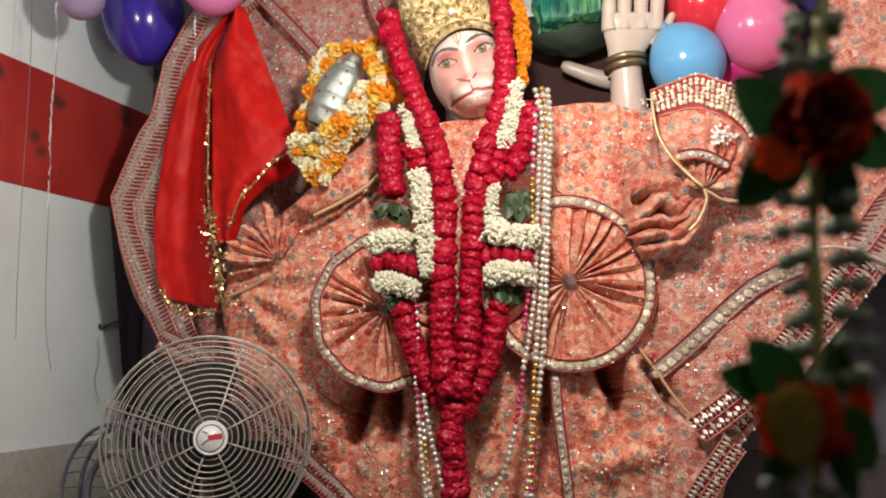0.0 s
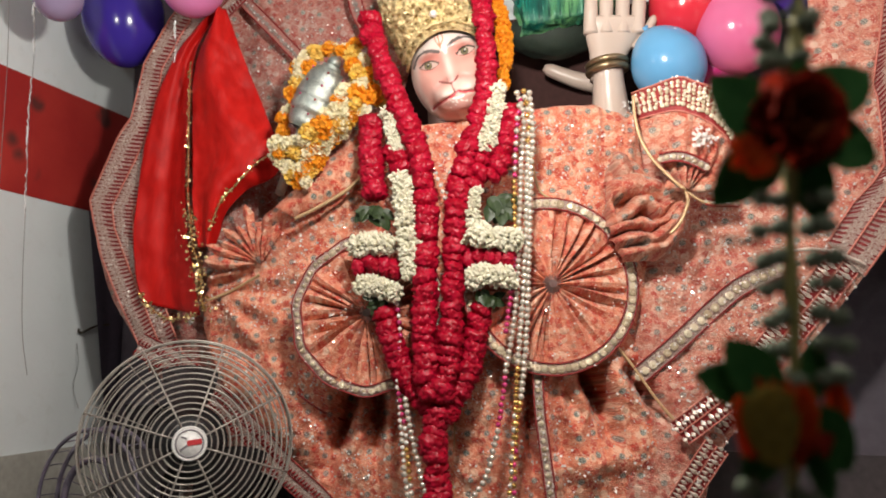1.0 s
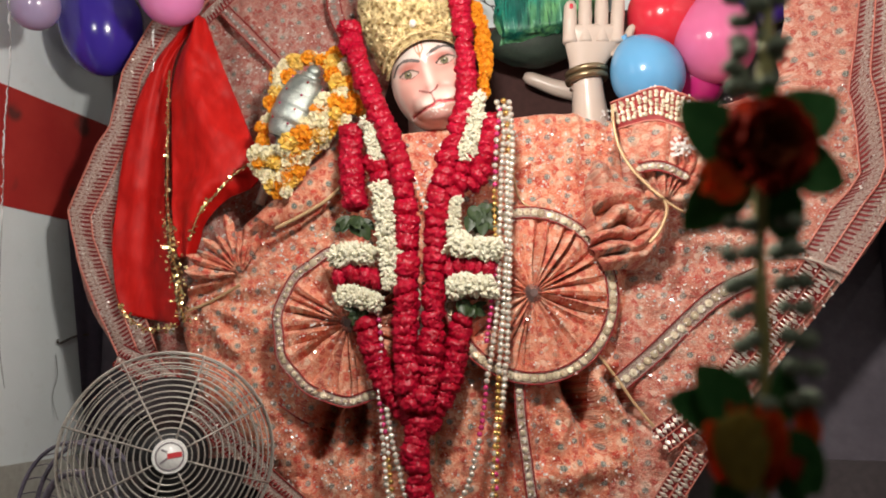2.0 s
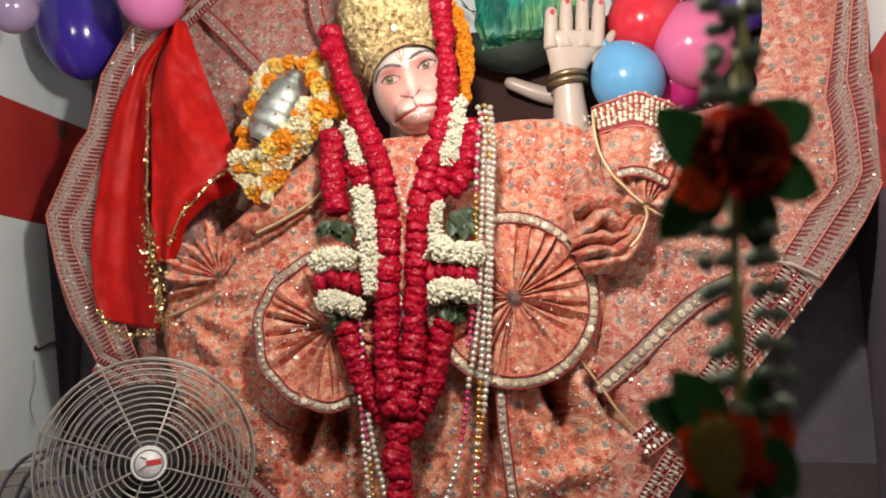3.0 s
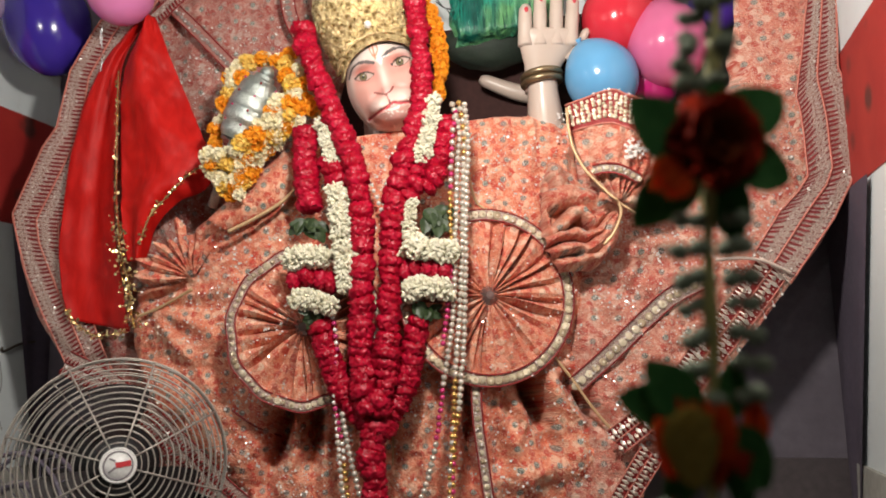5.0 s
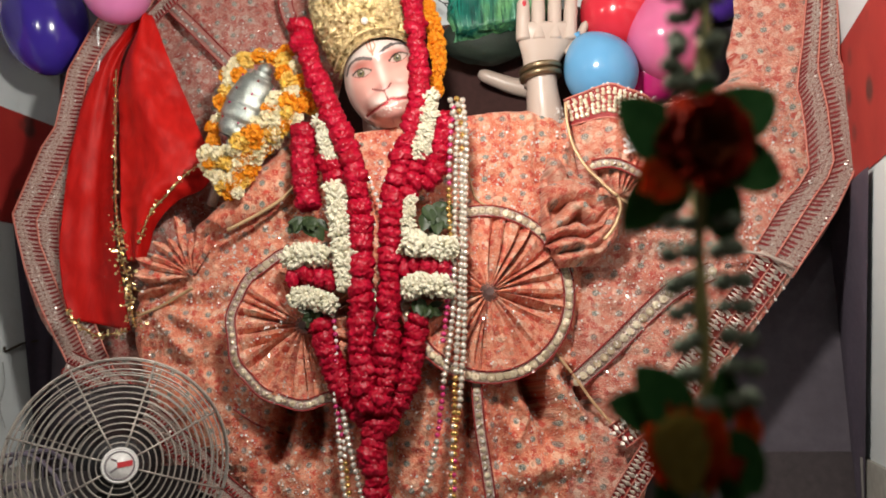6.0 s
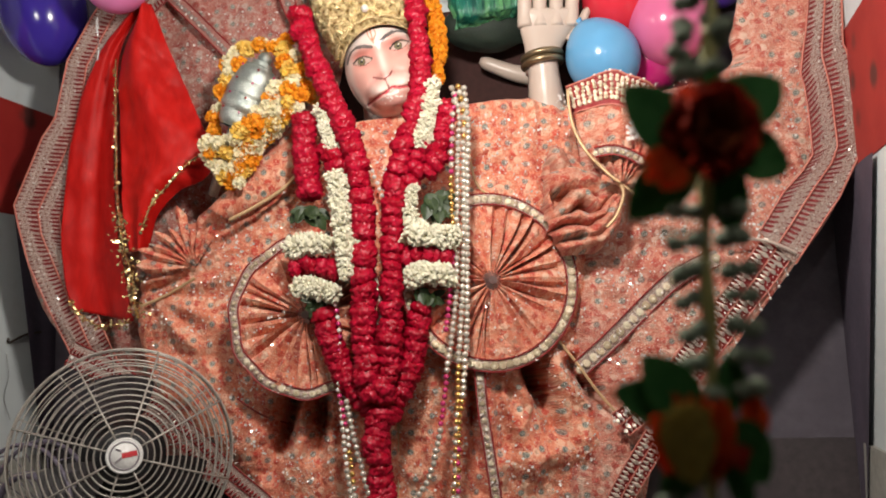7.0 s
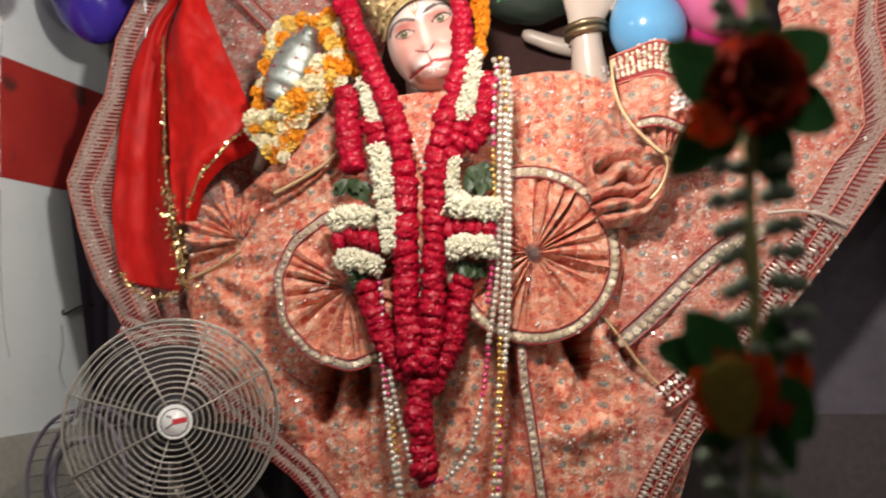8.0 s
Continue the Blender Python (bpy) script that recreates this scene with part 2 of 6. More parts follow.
def petals(name, a, b, rough=0.55, glow=0.0):
    n = Nodes(name)
    tone = n.mix(n.math("ADD", n.math("MULTIPLY", n.math("ADD", n.random(), n.island()), 0.3), n.math("MULTIPLY", n.ramp(n.noise(45, 1), 0.35, 0.65), 0.6)), a, b)
    tone = n.mix(n.ramp(n.noise(90, 3), 0.3, 0.8), tone, tuple(c * 0.72 for c in a))
    n.bump(n.noise(220, 2), 0.25, 0.001)
    made = n.done(tone, rough, 0.0, Specular_IOR_Level=0.35 if rough < 0.7 else 0.05)
    if glow:  # light shines through thin petals
        thin = n.node("ShaderNodeBsdfTranslucent", Color=tone)
        both = n.node("ShaderNodeMixShader", Fac=glow)
        n.tree.links.new(n.bsdf.outputs[0], both.inputs[1])
        n.tree.links.new(thin.outputs[0], both.inputs[2])
        n.tree.links.new(both.outputs[0], n.tree.nodes["Material Output"].inputs["Surface"])
    return made


ROSE = petals("rose_petal", (0.42, 0.001, 0.016), (0.76, 0.015, 0.070), 0.35, 0.3)
JASMINE = petals("jasmine_petal", (0.86, 0.82, 0.62), (0.92, 0.90, 0.76), 0.6, 0.25)
ORANGE = petals("orange_petal", (0.95, 0.36, 0.015), (0.97, 0.50, 0.04), 0.6, 0.3)
YELLOW = petals("yellow_petal", (0.95, 0.62, 0.08), (0.97, 0.78, 0.3), 0.6, 0.3)
CREAM = petals("cream_petal", (0.96, 0.88, 0.60), (0.97, 0.94, 0.75), 0.6, 0.3)
LEAF = petals("garland_leaf", (0.016, 0.034, 0.011), (0.045, 0.07, 0.022), 0.45)
DARKLEAF = petals("cloth_leaf", (0.018, 0.075, 0.020), (0.04, 0.115, 0.032), 0.8, 0.15)
CLOTHROSE = petals("cloth_rose", (0.15, 0.010, 0.005), (0.21, 0.020, 0.008), 0.95, 0.45)
CLOTHHEART = petals("cloth_rose_heart", (0.12, 0.02, 0.006), (0.16, 0.04, 0.012), 0.9, 0.2)
# brighter copy of the cloth rose: light shining through put into its orange
CLOTHEDGE = petals("backlit_cloth_petal", (0.42, 0.035, 0.008), (0.55, 0.09, 0.015), 0.95, 0.5)
CALYX = petals("olive_calyx", (0.20, 0.145, 0.028), (0.27, 0.20, 0.05), 0.9, 0.4)
BUD = plain("grey_green_bud", (0.11, 0.135, 0.095), (0.175, 0.205, 0.15), 50, 0.8, Specular_IOR_Level=0.15)
STALK = plain("olive_stalk", (0.20, 0.19, 0.055), (0.27, 0.25, 0.08), 40, 0.6)


def wall_paint():
    n = Nodes("white_limewash")
    c = n.mix(n.ramp(n.noise(1.6, 5, 0.6), 0.3, 0.75), (0.59, 0.635, 0.645), (0.70, 0.75, 0.76))
    c = n.mix(n.math("MULTIPLY", n.ramp(n.noise(14, 5, 0.7), 0.56, 0.75), 0.25), c, (0.42, 0.42, 0.38))
    n.bump(n.noise(60, 5, 0.6), 0.25, 0.003)
    return n.done(c, 0.7)


def stripe_paint():
    n = Nodes("red_paint_with_damp_spots")
    c = n.mix(n.ramp(n.noise(5, 4), 0.35, 0.7), (0.31, 0.016, 0.014), (0.40, 0.032, 0.023))
    damp = n.cells(8)
    spot = n.math("MULTIPLY", n.ramp(damp.outputs["Distance"], 0.34, 0.16), n.ramp(n.noise(4.5, 2), 0.38, 0.48))
    c = n.mix(n.math("MULTIPLY", spot, 0.92), c, (0.07, 0.022, 0.018))
    n.bump(n.noise(50, 5), 0.25, 0.002)
    return n.done(c, 0.55)


WALL = wall_paint()
STRIPE = stripe_paint()
DADO = plain("grey_dado", (0.36, 0.35, 0.31), (0.44, 0.43, 0.39), 5, 0.6)
# back wall and its dado: the costume's shade is put into these dark colours
BACKSHADE = plain("shaded_back_wall", (0.105, 0.09, 0.112), (0.15, 0.13, 0.155), 3, 0.7)
BACKDADO = plain("shaded_dado", (0.055, 0.044, 0.048), (0.075, 0.06, 0.063), 5, 0.6)
STONE = plain("floor_stone", (0.20, 0.19, 0.18), (0.29, 0.28, 0.27), 3, 0.4)
# for the unseen hall; its grey sets how much light bounces back
SHADE = plain("unseen_hall_bounce", (0.40, 0.38, 0.36), (0.48, 0.46, 0.43), 2, 0.8)

# ---- the niche, and an unseen hall added in front of it to bounce light ----
TURN = math.atan(0.315)
NICHE = Matrix.Translation((1.55, 2.69, 0)) @ Matrix.Rotation(-TURN, 4, "Z")  # its back corner; x along the back wall, y into the depth
WIDE, FRONT, BACK, TOP = 2.86, -1.95, -0.27, 3.45


def slab(name, x0, x1, y0, y1, z0, z1, material, label, category):
    bm = bmesh.new()
    box(bm, x0, x1, y0, y1, z0, z1, NICHE)
    return structure(name, bm, material, label, category)


slab("wall_right", 0, 0.15, FRONT, 0.15, 0, TOP, WALL, "white limewashed side wall of the niche", "wall")
slab("wall_left", -WIDE - 0.15, -WIDE, FRONT, 0.15, 0, TOP, WALL, "white limewashed side wall with thin cracks", "wall")
slab("wall_back", -WIDE, 0, BACK, 0.15, 0, TOP, BACKSHADE, "back wall coloured dull grey for the costume's shade", "wall")
slab("trim_stripe_right", -0.004, 0.004, FRONT, BACK, 2.0, 2.39, STRIPE, "broad red painted stripe with dark damp spots", "painted stripe")
slab("trim_stripe_left", -WIDE - 0.004, -WIDE + 0.004, FRONT, BACK, 2.10, 2.53, STRIPE, "broad red painted stripe with dark damp spots", "painted stripe")
slab("trim_dado_right", -0.012, 0.004, FRONT, BACK, 0, 1.236, DADO, "grey dado along the foot of the wall", "dado")
slab("trim_dado_left", -WIDE - 0.004, -WIDE + 0.012, FRONT, BACK, 0, 1.205, DADO, "grey dado along the foot of the wall", "dado")
slab("trim_dado_back", -WIDE + 0.012, -0.012, BACK - 0.012, BACK + 0.004, 0, 1.238, BACKDADO, "dado along the foot of the wall, coloured dark for the costume's shade", "dado")
slab("ceiling", -6, 3.2, -7, 0.15, TOP, TOP + 0.15, SHADE, "unseen plain grey ceiling, added to close the room", "ceiling")
slab("floor", -6, 3.2, -7, 0.15, -0.15, 0, STONE, "worn grey stone floor", "floor")
slab("beam_front", -WIDE, 0, FRONT, FRONT + 0.2, 2.75, TOP, SHADE, "unseen grey beam, added over the niche's open front", "beam")
slab("wall_front_right", 0.15, 3.2, FRONT, FRONT + 0.15, 0, TOP, SHADE, "unseen plain hall wall beside the niche, added to bounce light", "wall")
slab("wall_front_left", -6, -WIDE - 0.15, FRONT, FRONT + 0.15, 0, TOP, SHADE, "unseen plain hall wall beside the niche, added to bounce light", "wall")
slab("wall_hall_right", 3.2, 3.35, -7, 0.15, 0, TOP, SHADE, "unseen plain hall wall, added to bounce light", "wall")
slab("wall_hall_left", -6.15, -6, -7, 0.15, 0, TOP, SHADE, "unseen plain hall wall, added to bounce light", "wall")
slab("wall_hall_back", -6, 3.2, -7.15, -7, 0, TOP, SHADE, "unseen plain hall wall, added to bounce light", "wall")

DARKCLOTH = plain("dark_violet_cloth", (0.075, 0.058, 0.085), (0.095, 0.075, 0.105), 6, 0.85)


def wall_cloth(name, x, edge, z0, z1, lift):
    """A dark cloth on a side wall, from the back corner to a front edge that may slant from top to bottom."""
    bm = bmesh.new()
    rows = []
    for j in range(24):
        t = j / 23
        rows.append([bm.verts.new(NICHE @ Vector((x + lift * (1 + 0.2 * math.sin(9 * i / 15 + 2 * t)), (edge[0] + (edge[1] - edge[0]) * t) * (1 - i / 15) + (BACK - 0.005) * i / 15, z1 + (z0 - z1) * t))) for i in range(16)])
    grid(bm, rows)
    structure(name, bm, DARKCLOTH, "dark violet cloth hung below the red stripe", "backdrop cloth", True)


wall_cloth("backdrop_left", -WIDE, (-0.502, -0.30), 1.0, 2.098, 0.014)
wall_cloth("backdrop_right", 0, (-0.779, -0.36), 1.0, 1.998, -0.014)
# added black sheet that stands in for the robe's shade low down
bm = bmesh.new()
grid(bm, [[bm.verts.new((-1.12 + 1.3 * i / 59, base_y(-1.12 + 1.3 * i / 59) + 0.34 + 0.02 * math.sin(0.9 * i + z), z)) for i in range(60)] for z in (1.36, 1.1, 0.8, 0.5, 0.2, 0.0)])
LOWSHADE = plain("black_violet_shade", (0.018, 0.014, 0.018), (0.028, 0.021, 0.027), 6, 0.9)
structure("shade_sheet_low", bm, LOWSHADE, "black sheet added for the shade low behind the robe", "backdrop cloth", True)

# the statue's shadow on the wall, added as a dark maroon sheet
slab("shade_sheet_back", -1.95, -0.72, BACK - 0.014, BACK - 0.004, 1.25, 2.74, plain("dark_maroon_shade", (0.045, 0.016, 0.014), (0.06, 0.022, 0.018), 6, 0.9), "dark maroon sheet added for the statue's shade on the back wall", "backdrop cloth")
# the same wall where light reaches it, left white above the painted shade
slab("trim_upper_back", -1.95, -0.72, BACK - 0.010, BACK + 0.004, 2.741, TOP, WALL, "white limewashed upper part of the back wall, above the painted shade", "painted wall")

# low plinth under the statue
bm = bmesh.new()
box(bm, -0.62, 0.72, 2.28, 2.72, 0, 0.62)
bmesh.ops.bevel(bm, geom=bm.edges[:], offset=0.015, segments=2, affect="EDGES")
structure("platform", bm, STONE, "grey stone plinth under the statue", "plinth")

# ---- the costume ----
costume = thing("robe", (0.0, 2.5, 0.62), "peach and red floral brocade robe with silver sequins and lace", "robe")
CREASES = []


def crease(a, b, amount, width):
    CREASES.append((a[0], a[2], b[0], b[2], amount, width))


def gathers(c, reach, start, stop, count, amount, width):
    """Folds that run out of one gathered spot."""
    for i in range(count):
        a = radians(start + (stop - start) * (i + random.uniform(-0.25, 0.25)) / max(count - 1, 1))
        r = reach * random.uniform(0.6, 1.0)
        crease(c, (c[0] + r * math.cos(a), 0, c[2] + r * math.sin(a)), 1.5 * amount * random.uniform(0.6, 1.2) * (1 if i % 2 else -0.8), width * random.uniform(0.8, 1.3))


def folds(x, z):
    """How far the creases push the cloth towards the front."""
    out = 0.0
    for x0, z0, x1, z1, amount, width in CREASES:
        dx, dz = x1 - x0, z1 - z0
        t = ((x - x0) * dx + (z - z0) * dz) / (dx * dx + dz * dz)
        if -0.3 < t < 1.3:
            t = min(max(t, 0.0), 1.0)
            d2 = (x - x0 - t * dx) ** 2 + (z - z0 - t * dz) ** 2
            if d2 < 9 * width * width:
                out += amount * math.exp(-d2 / (width * width)) * (0.35 + 0.65 * math.sin(math.pi * min(t + 0.15, 1.0)))
    return out


def ripple(x, z, size, seed=0.0):
    return noise.noise((x * size, seed, z * size)) + 0.5 * noise.noise((x * size * 2.3, seed + 5, z * size * 2.3))


def crumple(x, z):
    """Small sharp wrinkles where the cloth is bunched."""
    bunched = max(0.0, min(1.0, 0.45 + 1.4 * noise.noise((x * 2.6, 11, z * 2.6))))
    ridge = 1 - min(1.0, 3.2 * abs(noise.noise((x * 9 + 0.6 * z, 17, z * 6))))
    return 0.016 * bunched * ridge * ridge


crease((-0.223, 2.510, 1.437), (-0.303, 2.525, 1.190), -0.24, 0.03)
crease((-0.140, 2.495, 1.437), (-0.160, 2.499, 1.260), -0.22, 0.03)
crease((0.480, 2.370, 1.523), (0.551, 2.353, 1.309), -0.26, 0.029)
crease((0.646, 2.329, 1.444), (0.684, 2.319, 1.354), -0.2, 0.014)
crease((0.548, 2.353, 1.507), (0.602, 2.340, 1.302), 0.04, 0.03)
crease((0.608, 2.338, 1.491), (0.707, 2.313, 1.351), -0.13, 0.02)
crease((-0.249, 2.515, 1.368), (-0.333, 2.530, 1.097), 0.04, 0.03)
crease((0.359, 2.398, 1.474), (0.368, 2.396, 1.122), 0.035, 0.035)
crease((0.311, 2.408, 1.490), (0.329, 2.404, 1.121), -0.10, 0.018)
crease((0.097, 2.452, 1.472), (0.092, 2.453, 1.112), -0.04, 0.02)
crease((0.453, 2.376, 1.410), (0.477, 2.370, 1.143), 0.03, 0.03)
crease((0.401, 2.388, 1.202), (0.703, 2.314, 1.259), 0.04, 0.04)
crease((-0.395, 2.541, 1.505), (-0.660, 2.589, 1.594), -0.03, 0.03)
crease((-0.331, 2.530, 1.968), (-0.554, 2.570, 1.847), -0.02, 0.02)
gathers((-0.534, 2.566, 1.819), 0.30, 95, 200, 11, 0.034, 0.013)
gathers((-0.705, 2.597, 1.758), 0.4, -60, 20, 7, 0.018, 0.022)
gathers((0.650, 2.328, 1.830), 0.36, -70, 60, 9, 0.016, 0.02)
gathers((-0.146, 2.496, 1.643), 0.35, 170, 265, 6, 0.015, 0.022)
gathers((-0.109, 2.490, 1.437), 0.4, 200, 300, 8, 0.02, 0.02)
gathers((0.360, 2.397, 1.506), 0.42, 230, 330, 9, 0.02, 0.02)


def dress_y(x, z, u=0.5, v=0.5):
    bulge = 0.09 * math.exp(-(((x - 0.03) / 0.42) ** 2)) * math.exp(-(((z - 1.75) / 0.6) ** 2))
    edge = 0.04 * max(0.0, 1 - 10 * min(u, 1 - u)) ** 2
    return base_y(x) + 0.06 - bulge + edge - folds(x, z) - 0.018 * ripple(x, z, 6) - 0.007 * ripple(x, z, 20, 3) - crumple(x, z)


def cape_y(x, z, u=0.5, v=0.5):
    return base_y(x) + 0.17 + 0.02 * min(1.0, max(0.0, (-0.7 - x) / 0.25)) - 0.5 * folds(x, z) - 0.018 * ripple(x, z, 5, 9) - 0.005 * ripple(x, z, 19, 2) - 0.5 * crumple(x, z)


DRESS_LEFT = [(-0.044, 2.528, 2.254), (-0.174, 2.551, 2.233), (-0.342, 2.582, 2.128), (-0.532, 2.616, 2.003), (-0.685, 2.643, 1.876), (-0.735, 2.652, 1.726), (-0.723, 2.650, 1.577), (-0.629, 2.633, 1.396), (-0.435, 2.598, 1.223), (-0.323, 2.578, 1.089), (-0.249, 2.565, 0.924)]
DRESS_RIGHT = [(0.119, 2.498, 2.244), (0.313, 2.458, 2.298), (0.614, 2.387, 2.292), (0.665, 2.374, 2.143), (0.676, 2.371, 2.005), (0.670, 2.372, 1.853), (0.671, 2.372, 1.637), (0.681, 2.370, 1.491), (0.742, 2.353, 1.340), (0.803, 2.337, 1.241), (0.713, 2.361, 0.977)]
CAPE_LEFT = [(-0.754, 2.757, 2.972), (-0.833, 2.772, 2.862), (-0.936, 2.796, 2.714), (-1.026, 2.812, 2.502), (-1.051, 2.817, 2.366), (-1.155, 2.836, 2.213), (-1.215, 2.847, 2.101), (-1.182, 2.841, 1.925), (-1.129, 2.831, 1.761), (-1.041, 2.815, 1.621), (-0.954, 2.8, 1.503), (-0.822, 2.776, 1.352), (-0.595, 2.735, 1.189), (-0.417, 2.703, 1.086), (-0.264, 2.676, 0.933)]
PANEL_EDGE = [(-0.081, 2.655, 2.995), (-0.070, 2.653, 2.868), (-0.060, 2.651, 2.742), (-0.050, 2.649, 2.619), (-0.059, 2.651, 2.478), (-0.126, 2.663, 2.284), (-0.164, 2.670, 2.109), (-0.162, 2.669, 1.954), (-0.161, 2.669, 1.802), (-0.160, 2.669, 1.652), (-0.158, 2.668, 1.504), (-0.157, 2.668, 1.359), (-0.156, 2.668, 1.216), (-0.155, 2.668, 1.074), (-0.153, 2.668, 0.935)]
CAPE_RIGHT = [(1.403, 2.192, 2.804), (1.403, 2.192, 2.695), (1.400, 2.193, 2.589), (1.395, 2.194, 2.484), (1.393, 2.195, 2.388), (1.401, 2.192, 2.327), (1.412, 2.191, 2.191), (1.411, 2.192, 2.090), (1.366, 2.207, 1.978), (1.293, 2.236, 1.852), (1.221, 2.259, 1.758), (1.133, 2.288, 1.640), (1.053, 2.313, 1.537), (0.960, 2.342, 1.409), (0.855, 2.372, 1.297), (0.794, 2.389, 1.154), (0.757, 2.399, 1.028)]
bm = bmesh.new()
sheet(bm, CAPE_LEFT, PANEL_EDGE, 90, 190, cape_y)
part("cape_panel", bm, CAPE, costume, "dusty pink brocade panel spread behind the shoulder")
bm = bmesh.new()
sheet(bm, [(1.142, 2.286, 2.854), (1.135, 2.288, 2.743), (1.128, 2.291, 2.633), (1.121, 2.293, 2.524), (1.099, 2.300, 2.428), (1.077, 2.307, 2.332), (0.634, 2.432, 2.264), (0.596, 2.441, 2.157), (0.558, 2.451, 2.034), (0.553, 2.452, 1.892), (0.549, 2.453, 1.787), (0.545, 2.454, 1.658), (0.541, 2.455, 1.547), (0.536, 2.456, 1.413), (0.532, 2.457, 1.297), (0.526, 2.459, 1.151), (0.522, 2.460, 1.023)], CAPE_RIGHT, 90, 190, lambda x, z, u, v: cape_y(x, z) - 0.12 * min(1.0, 4 * u + max(0.0, 5 * (z - 2.25))))
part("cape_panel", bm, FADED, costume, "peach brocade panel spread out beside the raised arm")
bm = bmesh.new()
sheet(bm, DRESS_LEFT, DRESS_RIGHT, 260, 260, dress_y)
part("dress_front", bm, ROBE, costume, "peach floral brocade front with soft folds")

# ---- rough garlands, head, balloons, fan follow ----
def balloon(place, r, colour, label, tilt=0, drop=1.06):
    n = Nodes("balloon_rubber")
    n.done(n.mix(n.ramp(n.noise(8, 2), 0.3, 0.7), colour, tuple(c * 0.9 for c in colour)), 0.18, 0.0, Subsurface_Weight=0.0)
    ob = thing("balloon", place, label, "balloon", "party balloons")
    m = Matrix.Translation(place) @ Matrix.Rotation(radians(tilt), 4, "Y")
    bm = bmesh.new()
    for v in ball(bm, Matrix(), 40, 28):
        k = 1.0 - 0.16 * max(0.0, -v.co.z) ** 2
        v.co = m @ Vector((v.co.x * r * k, v.co.y * r * k, v.co.z * r * (drop if v.co.z > 0 else 1.16)))
    part("skin", bm, n.material, ob)
    bm = bmesh.new()
    bmesh.ops.create_cone(bm, cap_ends=True, segments=12, radius1=0.013, radius2=0.004, depth=0.02, matrix=m @ Matrix.Translation((0, 0, -1.17 * r)))
    part("knot", bm, n.material, ob)
    return ob


balloon((-1.128, 2.840, 2.800), 0.148, (0.045, 0.025, 0.30), "dark violet balloon tied above the red cloth", 172, 1.42)
balloon((-0.775, 2.550, 2.770), 0.108, (0.64, 0.20, 0.42), "pink balloon tied above the red cloth", 172)
balloon((-1.199, 2.500, 2.706), 0.08, (0.30, 0.24, 0.38), "pale lilac balloon against the white wall", 170)
balloon((0.752, 2.380, 2.412), 0.112, (0.13, 0.36, 0.62), "sky blue balloon behind the sleeve's cuff", 150)
balloon((0.829, 2.420, 2.623), 0.12, (0.62, 0.03, 0.05), "red balloon beside the raised hand", 190)
balloon((0.960, 2.360, 2.511), 0.125, (0.62, 0.14, 0.29), "hot pink balloon in the cluster", 165)
balloon((0.924, 2.470, 2.428), 0.10, (0.45, 0.02, 0.16), "dark magenta balloon behind the blue one", 180)
balloon((1.166, 2.450, 2.694), 0.09, (0.10, 0.04, 0.36), "violet balloon at the back of the cluster", 180)


# ---- costume: rosettes, lace, cords, sleeves ----
def on_dress(p, lift):
    """The same spot, lying on the dress."""
    return Vector((p[0], dress_y(p[0], p[2]) - lift, p[2]))


